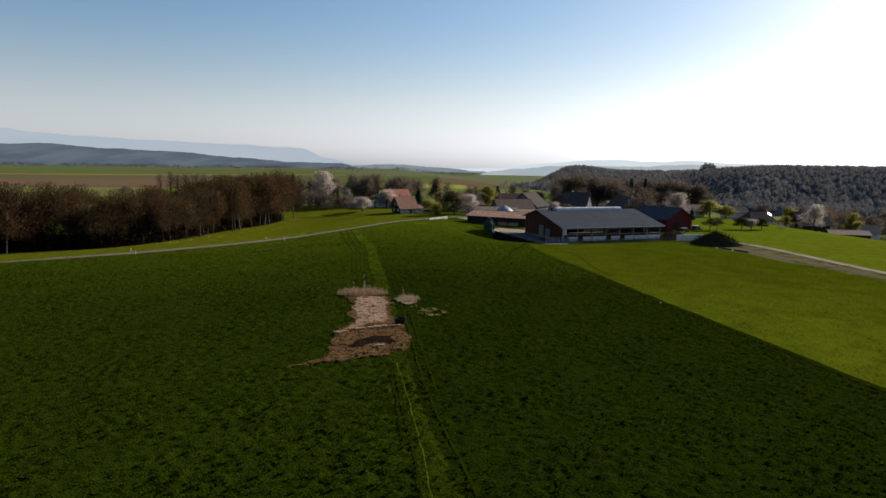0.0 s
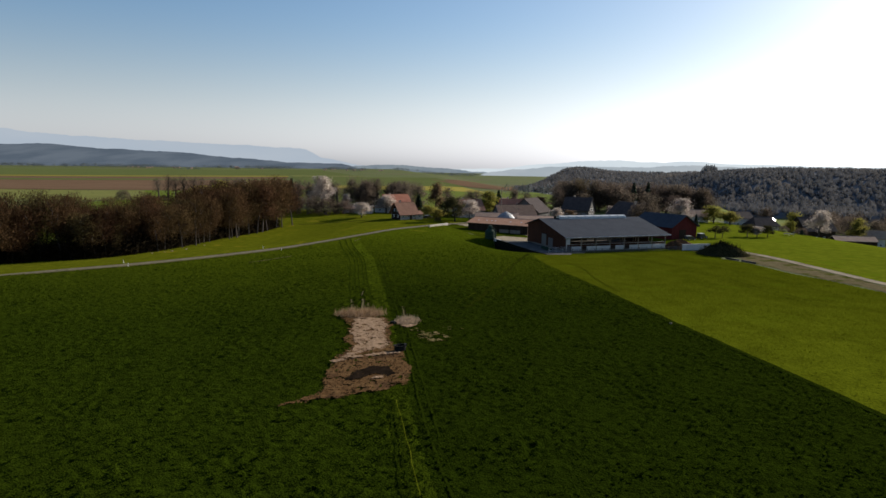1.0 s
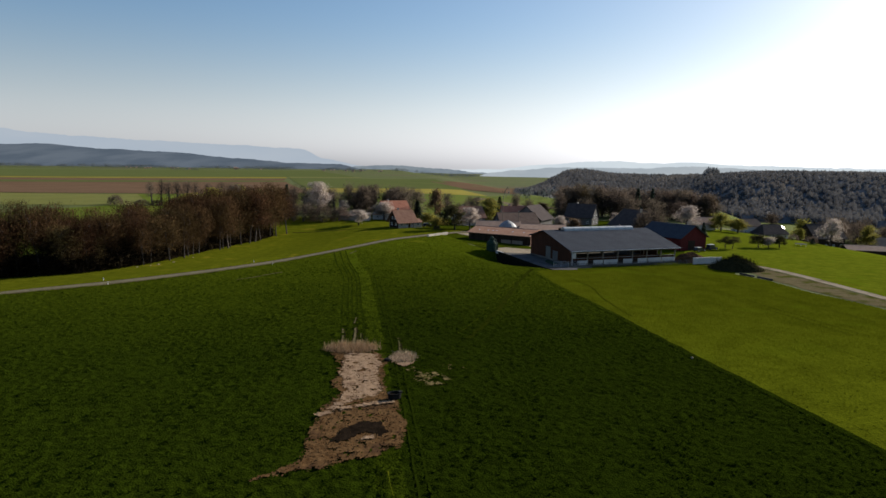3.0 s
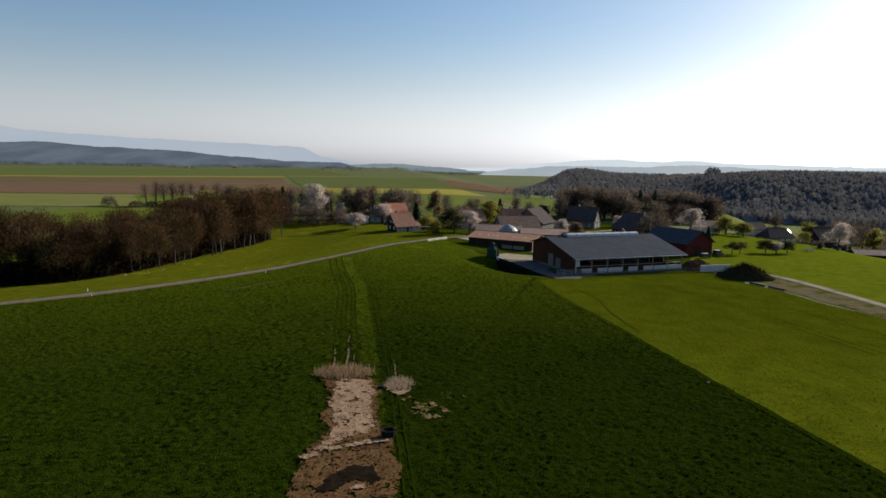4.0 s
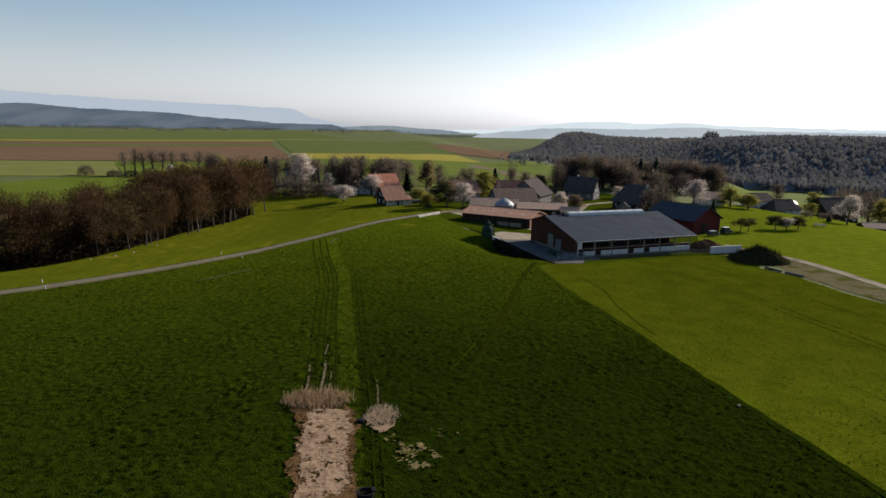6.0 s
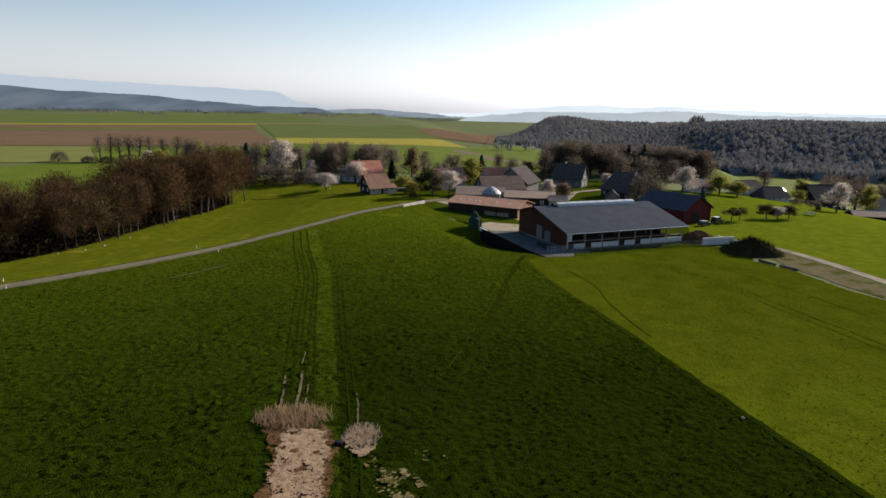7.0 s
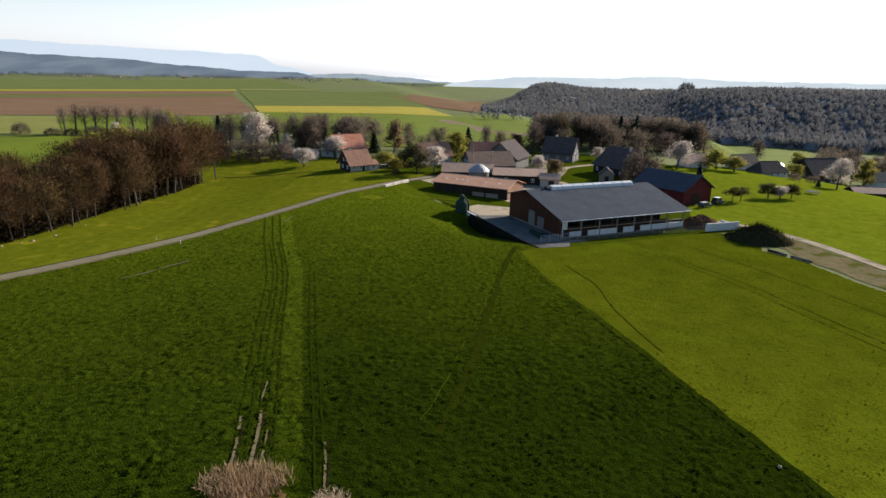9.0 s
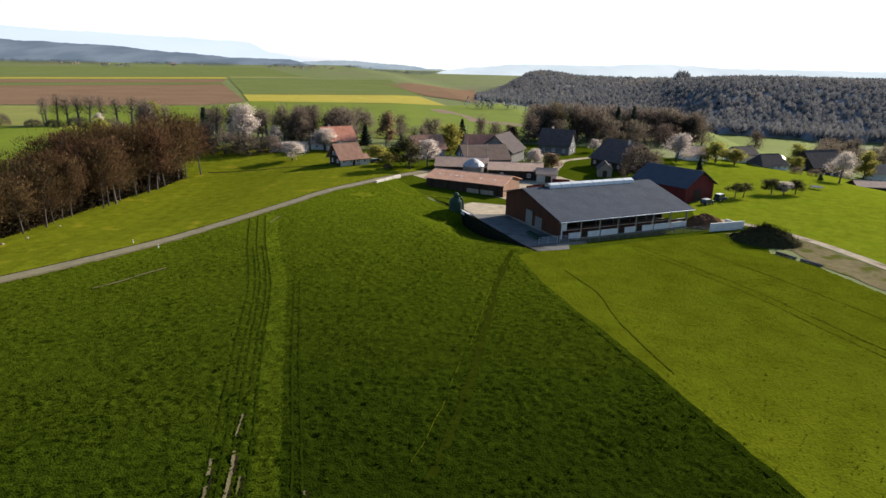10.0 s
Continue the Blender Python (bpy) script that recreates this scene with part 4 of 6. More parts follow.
# rail fence in front of the barn
def rail_fence(line, height, rails, label, mat, gap=2.4):
    ob = root("rail_fence", pose(line[0][0], line[0][1], terrain(*line[0])), label, "fence")
    base = Vector((line[0][0], line[0][1], terrain(*line[0])))
    for (ax, ay), (bx, by) in zip(line, line[1:]):
        n = max(1, round(math.dist((ax, ay), (bx, by)) / gap))
        pts = [Vector((ax + (bx - ax) * i / n, ay + (by - ay) * i / n, 0)) for i in range(n + 1)]
        for p in pts:
            p.z = terrain(p.x, p.y)
        for p in pts:
            q = p - base
            part("fence_post", block((q.x - 0.06, q.y - 0.06, q.z - 0.3), (q.x + 0.06, q.y + 0.06, q.z + height)), mat, ob)
        for r in range(rails):
            z = height * (r + 0.6) / rails
            bm = bmesh.new()
            for p, q in zip(pts, pts[1:]):
                tube(bm, p - base + Vector((0, -0.08, z)), q - base + Vector((0, -0.08, z)), 0.05, 0.05, 5)
            part("rail", bm, mat, ob)
    return ob


f0, f1, f2 = on_barn(-1.2, -1.9), on_barn(18, -2.2), on_barn(38, -3.2)
rail_fence([f0[:2], f1[:2], f2[:2]], 1.25, 4, "weathered grey rail fence along the open barn front", BOARDS_GREY)
strip = tagged(part("kerb", block((-2.4, -2.6, -0.6), (5.0, -1.5, 0.12)), CONCRETE), "pale concrete kerb strip at the barn corner", "kerb")
strip.matrix_world = pose(BX, BY, FLOOR, 0, 0, BANGLE)

# walled dung store with its heap
store = root("dung_store", pose(70.6, 185.4, -1.5, 0, 0, 15.5), "low pale concrete dung store wall", "wall")
part("front_wall", block((-0.6, 0, -0.4), (8.8, 0.3, 2.3)), WHITE_WALL, store)
part("side_wall", block((8.5, 0.32, -0.4), (8.8, 5.5, 1.5)), WHITE_WALL, store)
part("floor", block((0, 0.3, -0.5), (7.9, 8, 0.08)), CONCRETE, store)


def heap(name, label, category, x, y, long, wide, tall, angle, mat, lumps=0.35, seed=3):
    """An uneven mound that meets the ground all round."""
    bm = bmesh.new()
    n, rings = 40, 14
    rows = []
    for j in range(rings + 1):
        r = j / rings
        row = []
        for i in range(n):
            a = 2 * math.pi * i / n
            px, py = math.cos(a) * r * long / 2, math.sin(a) * r * wide / 2
            edge = 1 + 0.12 * noise.noise((math.cos(a) * 1.7, math.sin(a) * 1.7, seed))
            h = tall * max(0, 1 - r ** 1.7) + lumps * (1 - r) ** 0.5 * r ** 0.2 * (noise.noise((px * 0.7, py * 0.7, seed)) + 0.7 * noise.noise((px * 1.9, py * 1.9, seed + 5)))
            row.append(bm.verts.new((px * edge, py * edge, h - 0.25 * r)))
        rows.append(row)
    for a, b in zip(rows, rows[1:]):
        for i in range(n):
            bm.faces.new((a[i], a[(i + 1) % n], b[(i + 1) % n], b[i]))
    bmesh.ops.remove_doubles(bm, verts=bm.verts[:], dist=0.001)
    ob = part(name, bm, mat)
    ob.matrix_world = pose(x, y, terrain(x, y), 0, 0, angle)
    return tagged(ob, label, category)


heap("dung_heap", "brown straw dung heap behind the low wall", "heap", 71.5, 191.5, 12.5, 8.0, 2.6, 15, MANURE, 0.7, 3)
mound = heap("earth_mound", "dark overgrown earth mound beside the track", "mound", 78.3, 177.6, 15.0, 11.5, 3.1, -25, MOUND, 0.8, 8)
heap("earth_mound", "small dark heap beside the dung store", "mound", 73.8, 182.0, 2.6, 1.8, 0.8, 10, MOUND, 0.3, 12)
for x, y, a in ((76.2, 167.0, -66), (78.3, 162.4, -66)):
    bm = block((-2.1, -0.2, 0), (2.1, 0.2, 0.3), 0.04)
    beam = tagged(part("concrete_beam", bm, YARD_DARK), "grey concrete beam lying on bare earth", "beam", "beams by the mound")
    beam.matrix_world = pose(x, y, terrain(x, y) + 0.07, 0, 0, a)
    cap = part("cap", block((-2.1, -0.24, 0.304), (2.1, 0.24, 0.38), 0.03), YARD_DARK, beam)

# dark green tank with a filling pipe
tx, ty = 15.0, 201.5
tank = root("silage_tank", pose(tx, ty, level(tx, ty)), "dark green plastic tank on the corner of the yard", "tank")
part("body", lathe([(1.45, -0.1), (1.6, 0.3), (1.62, 1.2), (1.55, 1.25), (1.62, 1.35), (1.6, 2.3), (1.5, 2.38), (1.5, 2.5), (1.1, 3.0), (0.6, 3.25)]), TANK_GREEN, tank)
part("lid", lathe([(0.62, 3.2), (0.66, 3.3), (0.62, 3.9), (0.45, 4.3), (0.2, 4.42)]), TANK_GREEN, tank, "rounded dark green lid")
bm = bmesh.new()
pts = [(0.4, -0.2, 3.9), (0.95, -0.3, 3.45), (1.4, -0.4, 2.8), (1.68, -0.4, 2.2), (1.72, -0.4, 0.1)]
for p, q in zip(pts, pts[1:]):
    tube(bm, p, q, 0.16, 0.16, 8)
part("pipe", bm, TANK_GREEN, tank, "curved filling pipe")
kerb2 = tagged(part("kerb", block((0, -0.25, -0.5), (5.0, 0.25, 0.35)), WHITE_WALL), "white kerb stone beside the tank", "kerb")
kerb2.matrix_world = pose(16.2, 201.2, level(16.2, 201.2), 0, 0, -70)

# retaining wall between the yard and the lower pasture
bm = bmesh.new()
line = [(16.4, 200.2), (18.9, 191.3), (21.5, 182.3), (24.2, 175.6), (27.4, 168.9)]
for (ax, ay), (bx, by) in zip(line, line[1:]):
    za, zb = level(ax, ay) + 0.22, level(bx, by) + 0.22
    prism([(ax, ay, za), (bx, by, zb), (bx, by, zb - 4.6), (ax, ay, za - 4.6)], (0.28, 0.1, 0), bm)
tagged(part("retaining_wall", bm, WALL_SHADE), "concrete retaining wall along the yard, its shaded face painted dark", "wall", "", "structure")

# the long low shed
a = radians(-31.5)
shed = gabled("long_shed", "long low shed with weathered pink-brown roof and dark boarded side", "shed", 20.2 + 6.6 * 0.52 - 1.07, 225.3 + 6.6 * 0.855 + 0.65, -31.5, 23.5, 12.4, 3.0, 4.6, BOARDS_DARK, ROOF_PINK, 0.7, 0.5, base=-0.75, gable_wall=BOARDS_PINK)
for u in (-9.0, -5.6, -3.6, -2.2, 3.8, 8.0):
    y0, y1 = -4.0, -3.4
    z = lambda y: 4.6 - (-y) * (4.6 - 3.0) / 6.2
    part("skylight", prism([(u, y0, z(y0) + 0.17), (u + 0.5, y0, z(y0) + 0.17), (u + 0.5, y1, z(y1) + 0.17), (u, y1, z(y1) + 0.17)], (0, 0, 0.04)), SKYLIGHT, shed, "small pale roof light")
for u in (-10, -5, 0, 5, 10):
    part("post", block((u - 0.12, -6.75, -0.2), (u + 0.12, -6.5, 2.75)), BOARDS_DARK, shed)
part("door", block((1.0, -6.3, 0.0), (9.0, -6.204, 1.2)), TIMBER, shed, "grey lower wall boarding")

# red barn
gabled("red_barn", "dark red boarded barn with blue-grey roof", "barn", 78.9, 226.2, 121.5, 17.0, 13.0, 4.6, 8.2, BOARDS_RED, ROOF_BLUE, 0.8, 0.7, base=-1.5, doors=(("left", 1.0, 3.5, 3.4, BOARDS_DARK),))

# farmhouse and village houses
gabled("farmhouse", "chalet farmhouse with brown tiled roof and pale ground floor", "house", -16.4, 268.0, 33.5, 7.8, 7.8, 3.0, 6.9, PLASTER, ROOF_BROWN, 1.0, 1.0, base=0.0, windows=3, chimney=1, gable_wall=BOARDS_DARK, doors=(("front", 1.0, 1.0, 2.05, BOARDS_DARK),))
gabled("porch", "low porch with brown tiles against the farmhouse", "porch", -11.2, 268.6, 33.5, 3.6, 4.6, 2.3, 3.4, PLASTER, ROOF_BROWN, 0.4, 0.3, base=0.0, windows=1)
gabled("house", "house with bright red clay tile roof behind trees", "house", -23.0, 306.0, 30.0, 12.5, 10.0, 4.2, 8.6, PLASTER, ROOF_RED, 0.8, 0.6, windows=4, chimney=1)
gabled("house", "pale house with pinkish tiled roof behind the blossom", "house", 11.5, 291.0, 20.0, 12.0, 9.5, 4.0, 8.2, PLASTER, ROOF_BROWN, 0.8, 0.6, windows=3, chimney=1)
gabled("outbuilding", "low pale outbuilding in the orchard", "shed", -39.5, 297.5, -6.0, 13.0, 5.0, 2.4, 3.6, PLASTER, ROOF_GREY, 0.5, 0.4, windows=3)
gabled("outbuilding", "small white garden shed", "shed", -30.0, 304.0, 0.0, 4.5, 4.0, 2.4, 3.3, WHITE_WALL, ROOF_GREY, 0.4, 0.3, windows=1)
gabled("farm_wing", "farm wing with pale beige weathered roof", "barn", 22.5, 263.0, -8.0, 17.0, 11.0, 2.6, 4.8, BOARDS_DARK, ROOF_GREY, 0.6, 0.4)
gabled("farm_wing", "large old farm building with broad grey-brown roof", "barn", 31.0, 276.0, 8.0, 16.0, 14.0, 3.6, 7.6, BOARDS_GREY, ROOF_UMBER, 0.8, 0.4, windows=3)
gabled("house", "farmhouse with red tiled roof", "house", 32.0, 290.0, 5.0, 12.0, 10.0, 5.0, 9.4, PLASTER, ROOF_RED, 0.8, 0.4, windows=3, chimney=1)
gabled("barn", "old barn with very dark roof and grey boarded gable", "barn", 40.0, 290.0, 62.0, 16.0, 13.0, 4.6, 10.0, BOARDS_GREY, ROOF_DARK, 0.8, 0.6)
gabled("low_barn", "low barn with weathered beige sheet roof", "barn", 39.0, 255.0, -10.0, 17.0, 11.0, 3.0, 4.6, BOARDS_DARK, ROOF_GREY, 0.6, 0.4, windows=2)
gabled("outbuilding", "small outbuilding with pale walls and a dark opening", "shed", 47.5, 247.5, -12.0, 6.0, 5.0, 2.7, 4.0, PLASTER, ROOF_GREY, 0.5, 0.4, doors=(("front", 0.5, 1.8, 2.1, BOARDS_DARK),))
gabled("house", "dark-roofed village house with grey gable", "house", 67.0, 313.0, -30.0, 13.0, 10.0, 4.2, 9.6, BOARDS_GREY, ROOF_DARK, 0.8, 0.5, windows=3, chimney=1)
gabled("house", "dark-roofed house half hidden by a bare tree", "house", 82.0, 276.0, 112.0, 17.0, 15.0, 3.4, 9.4, BOARDS_DARK, ROOF_DARK, 0.9, 0.6, windows=4, chimney=1)
gabled("outbuilding", "small shed with a grey boarded gable", "shed", 69.8, 259.0, 75.0, 6.0, 4.5, 2.6, 4.6, TIMBER, ROOF_DARK, 0.4, 0.3, doors=(("left", 0, 1.4, 2.1, BOARDS_DARK),))
gabled("house", "white bungalow with dark hipped roof", "house", 151.0, 299.5, 8.0, 12.0, 9.0, 2.6, 6.2, WHITE_WALL, ROOF_DARK, 0.7, 0.6, windows=4, hip=0.35)
gabled("house", "white house with flat dark eaves", "house", 144.0, 308.0, 14.0, 10.0, 8.0, 4.4, 7.0, WHITE_WALL, ROOF_DARK, 0.7, 0.5, windows=3)
gabled("house", "dark-roofed house below the brow", "house", 190.0, 325.0, 10.0, 17.0, 13.0, 5.5, 11.5, BOARDS_DARK, ROOF_DARK, 0.9, 0.6, windows=4)
gabled("long_shed", "low shed with pale grey roof on the slope", "shed", 177.5, 273.0, -12.0, 16.0, 8.0, 2.6, 4.2, BOARDS_DARK, ROOF_GREY, 0.6, 0.4)
gabled("house", "white village house behind the blossom tree", "house", 119.0, 300.0, 5.0, 10.0, 8.0, 3.0, 5.6, WHITE_WALL, ROOF_GREY, 0.7, 0.5, windows=3)
gabled("house", "pale house at the foot of the slope", "house", 228.0, 334.0, -30.0, 11.0, 9.0, 5.0, 8.6, WHITE_WALL, ROOF_GREY, 0.7, 0.5, windows=3)

# round silo with a metal dome
silo = root("round_silo", pose(25.0, 252.0, -1.0), "round silo with a grey sheet metal dome", "silo")
part("wall", lathe([(3.3, -0.3), (3.3, 3.4), (3.45, 3.5)], 32), CONCRETE, silo)
part("dome", lathe([(3.5, 3.5), (3.4, 3.75), (2.5, 4.7), (1.2, 5.5), (0.45, 5.8), (0.3, 5.95)], 16), DULL_SHEET, silo, "faceted grey sheet metal dome")
for x, y, h in ((24.6, 268.0, 14.5), (30.4, 262.0, 9.5)):
    mast = root("mast", pose(x, y, terrain(x, y)), "thin grey wooden mast between the farm roofs", "mast", "masts")
    bm = bmesh.new()
    tube(bm, (0, 0, -0.3), (0, 0, h), 0.16, 0.10, 8)
    part("pole", bm, TIMBER, mast)
    part("crossarm", block((-0.5, -0.05, h - 0.6), (0.5, 0.05, h - 0.5)), STEEL, mast)


# cars beside the red barn and the house
def car(x, y, angle, paint, label, van=False):
    ob = root("car", pose(x, y, terrain(x, y) + 0.08, 0, 0, angle), label, "car")
    h = 1.9 if van else 1.45
    lower = [(-2.1, 0, 0.35), (-2.15, 0, 0.75), (-2.0, 0, 0.95), (2.0, 0, 0.9), (2.2, 0, 0.7), (2.15, 0, 0.35)]
    bm = prism([(p[0], -0.85, p[2]) for p in lower], (0, 1.7, 0))
    bmesh.ops.bevel(bm, geom=bm.edges[:], offset=0.08, segments=2, affect="EDGES")
    part("body", bm, paint, ob)
    cab = [(-1.95, 0.9), (-1.7, h), (0.5, h), (1.15, 0.92)]
    bm = prism([(p[0], -0.76, p[1]) for p in cab], (0, 1.52, 0))
    bmesh.ops.bevel(bm, geom=bm.edges[:], offset=0.08, segments=2, affect="EDGES")
    part("cabin", bm, GLASS, ob, "dark glazed cabin")
    part("roof", block((-1.72, -0.7, h - 0.02), (0.48, 0.7, h + 0.05), 0.04), SILVER_PAINT, ob, "pale roof")
    for u in (-1.3, 1.35):
        for s in (-1, 1):
            bm = bmesh.new()
            tube(bm, (u, s * 0.72, 0.32), (u, s * 0.9, 0.32), 0.33, 0.33, 14)
            wheel = part("wheel", bm, BLACK, ob)
            bm = bmesh.new()
            tube(bm, (u, s * 0.9, 0.32), (u, s * 0.915, 0.32), 0.2, 0.18, 10)
            part("rim", bm, STEEL, wheel)
    return ob


car(83.5, 214.2, 28, CAR_DARK, "dark car with pale roof parked beside the red barn")
car(89.6, 219.2, 30, CAR_DARK, "dark van with pale roof parked beside the red barn", True)
car(-6.2, 271.5, 20, CAR_DARK, "dark car parked beside the farmhouse")

# roof panel added for the sun's glint, garden trampoline, yard clutter
panel = tagged(part("roof_panel", block((-1.0, -0.7, 0), (1.0, 0.7, 0.08), 0.03), SILVER), "metal panel added for the sun's glint on the bungalow roof", "panel")
panel.matrix_world = pose(155.8, 297.6, terrain(151, 299.5) + 4.3, 40, 30, 8)
tramp = root("trampoline", pose(131.0, 239.5, terrain(131, 239.5)), "round garden trampoline with pale blue edge", "trampoline")
part("mat", lathe([(1.6, 0.80), (1.6, 0.84)], 24), BLACK, tramp)
part("edge_pad", lathe([(1.62, 0.78), (2.0, 0.8), (2.0, 0.9), (1.62, 0.92)], 24), ROOF_BLUE, tramp, "blue-grey padded edge")
for i in range(6):
    bm = bmesh.new()
    q = i * math.pi / 3
    tube(bm, (1.8 * math.cos(q), 1.8 * math.sin(q), -0.1), (1.8 * math.cos(q), 1.8 * math.sin(q), 0.82), 0.04, 0.04, 6)
    part("leg", bm, STEEL, tramp)


def pallet_stack(x, y, angle, n, label):
    ob = root("pallet_stack", pose(x, y, terrain(x, y) + 0.08, 0, 0, angle), label, "pallets")
    for i in range(n):
        z = i * 0.15
        for u in (-0.55, 0, 0.55):
            part("runner", block((u - 0.05, -0.4, z), (u + 0.05, 0.4, z + 0.1), 0.005), TIMBER, ob)
        for v in (-0.34, -0.11, 0.11, 0.34):
            part("slat", block((-0.6, v - 0.08, z + 0.1), (0.6, v + 0.08, z + 0.125), 0.004), TIMBER, ob)


pallet_stack(44.5, 236.0, 20, 5, "stack of grey wooden pallets in the yard")
pallet_stack(47.2, 238.5, -10, 3, "low stack of wooden pallets in the yard")


def wagon(x, y, angle, label):
    ob = root("farm_wagon", pose(x, y, terrain(x, y) + 0.06, 0, 0, angle), label, "wagon")
    part("bed", block((-2.6, -1.05, 0.85), (2.6, 1.05, 1.0)), TIMBER, ob)
    for lo, hi in (((-2.6, -1.05, 1.004), (2.6, -0.97, 1.6)), ((-2.6, 0.97, 1.004), (2.6, 1.05, 1.6)), ((-2.6, -0.966, 1.004), (-2.52, 0.966, 1.6)), ((2.52, -0.966, 1.004), (2.6, 0.966, 1.6))):
        part("side_board", block(lo, hi, 0.01), BOARDS_RED, ob)
    bm = bmesh.new()
    tube(bm, (2.6, 0, 0.8), (4.2, 0, 0.5), 0.07, 0.05, 6)
    part("drawbar", bm, STEEL, ob)
    for u in (-1.6, 1.6):
        for q in (-1, 1):
            bm = bmesh.new()
            tube(bm, (u, q * 0.75, 0.42), (u, q * 0.98, 0.42), 0.42, 0.42, 16)
            part("wheel", bm, BLACK, ob)


wagon(50.5, 241.0, -15, "wooden farm wagon with red sides in the yard")
wagon(40.5, 231.0, 35, "empty farm wagon parked behind the barn")

# feed trough and barrier in the shade of the gable
feeder = root("feed_trough", pose(*on_barn(-3.4, 4.2, 0.12), 0, 0, BANGLE + 86), "long dark feed trough on the concrete yard", "trough")
for lo, hi in (((-2.5, -0.5, 0.15), (2.5, 0.5, 0.22)), ((-2.5, -0.5, 0.224), (2.5, -0.42, 0.75)), ((-2.5, 0.42, 0.224), (2.5, 0.5, 0.75)), ((-2.5, -0.416, 0.224), (-2.42, 0.416, 0.75)), ((2.42, -0.416, 0.224), (2.5, 0.416, 0.75))):
    part("side", block(lo, hi, 0.02), TANK_GREEN, feeder)
for u in (-2.2, 2.2):
    part("leg", block((u - 0.06, -0.4, -0.1), (u + 0.06, 0.4, 0.15), 0.01), STEEL, feeder)
for row in range(2):
    gate = root("yard_gate", pose(*on_barn(-5.6 + row * 4.9, -1.0 + row * 0.02, 0.1), 0, 0, BANGLE), "blue-grey tubular yard gate beside the barn corner", "gate", "yard gates")
    for z in (0.2, 0.5, 0.8, 1.1, 1.4):
        bm = bmesh.new()
        tube(bm, (0, 0, z), (4.4, 0, z), 0.03, 0.03, 6)
        part("bar", bm, STEEL, gate)
    for u in (0, 2.2, 4.4):
        bm = bmesh.new()
        tube(bm, (u, 0, -0.15), (u, 0, 1.5), 0.045, 0.045, 6)
        part("upright", bm, STEEL, gate)

# low white wall and marker posts along the road
low = root("road_wall", pose(-5.0, 233.6, 0.1, 0, 0, 57), "low white wall along the bend of the road", "wall")
for i in range(3):
    part("stone", block((i * 4.3, -0.2, -0.4), (i * 4.3 + 4.1, 0.45, 0.7), 0.05), PLASTER, low)
for x, y in ((-49.6, 175.6), (-43.6, 172.0), (-70.4, 142.6), (-73.8, 147.2)):
    bm = block((-0.06, -0.05, -0.3), (0.06, 0.05, 0.8), 0.02)
    post = tagged(part("marker_post", bm, WHITE_PAINT), "white roadside marker post in the grass", "post", "road markers")
    post.matrix_world = pose(x, y, terrain(x, y))
    part("band", block((-0.062, -0.052, 0.52), (0.062, 0.052, 0.66), 0), BLACK, post, "black band")

# pale boulders along the edge of the wood
for i, (x, y, r) in enumerate(((-75.2, 186.0, 0.4), (-77.4, 181.4, 0.45), (-78.6, 179.6, 0.3), (-81.0, 176.9, 0.35), (-73.6, 196.0, 0.3))):
    bm = bmesh.new()
    bmesh.ops.create_icosphere(bm, subdivisions=2, radius=r)
    for v in bm.verts:
        v.co *= 1 + 0.35 * noise.noise(v.co * 1.6 + Vector((i * 7, 0, 0)))
        v.co.z *= 0.75
    rock = tagged(part("boulder", bm, GRAVEL), "pale limestone boulder at the edge of the wood", "boulder", "boulders at the wood")
    rock.matrix_world = pose(x, y, terrain(x, y) + r * 0.3, 0, 0, i * 50)

# villages far out on the plain
village_rng = random.Random(44)
wall_me = part("wall", block((-6, -4, -1), (6, 4, 5.5), 0.05), ROOF_GREY)
roof_me = part("roof", prism([(-6.6, -4.8, 5.4), (-6.6, 4.8, 5.4), (-6.6, 0, 9.0)], (13.2, 0, 0)), ROOF_GREY)
first = root("village_house", pose(-760, 2330, terrain(-760, 2330), 0, 0, 20), "small grey house far out on the plain", "house", "far village")
for piece in (wall_me, roof_me):
    piece.parent = first
for i in range(26):
    turn, far = village_rng.choice((village_rng.uniform(-19, -15), village_rng.uniform(-11, -7), village_rng.uniform(-27, -22), village_rng.uniform(-12, -5))), village_rng.uniform(2200, 2600)
    x, y = far * math.sin(radians(turn)), 50 + far * math.cos(radians(turn))
    copy_thing(first, pose(x, y, terrain(x, y), 0, 0, village_rng.uniform(-40, 40)) @ Matrix.Diagonal((0.55, 0.55, 0.5)).to_4x4())

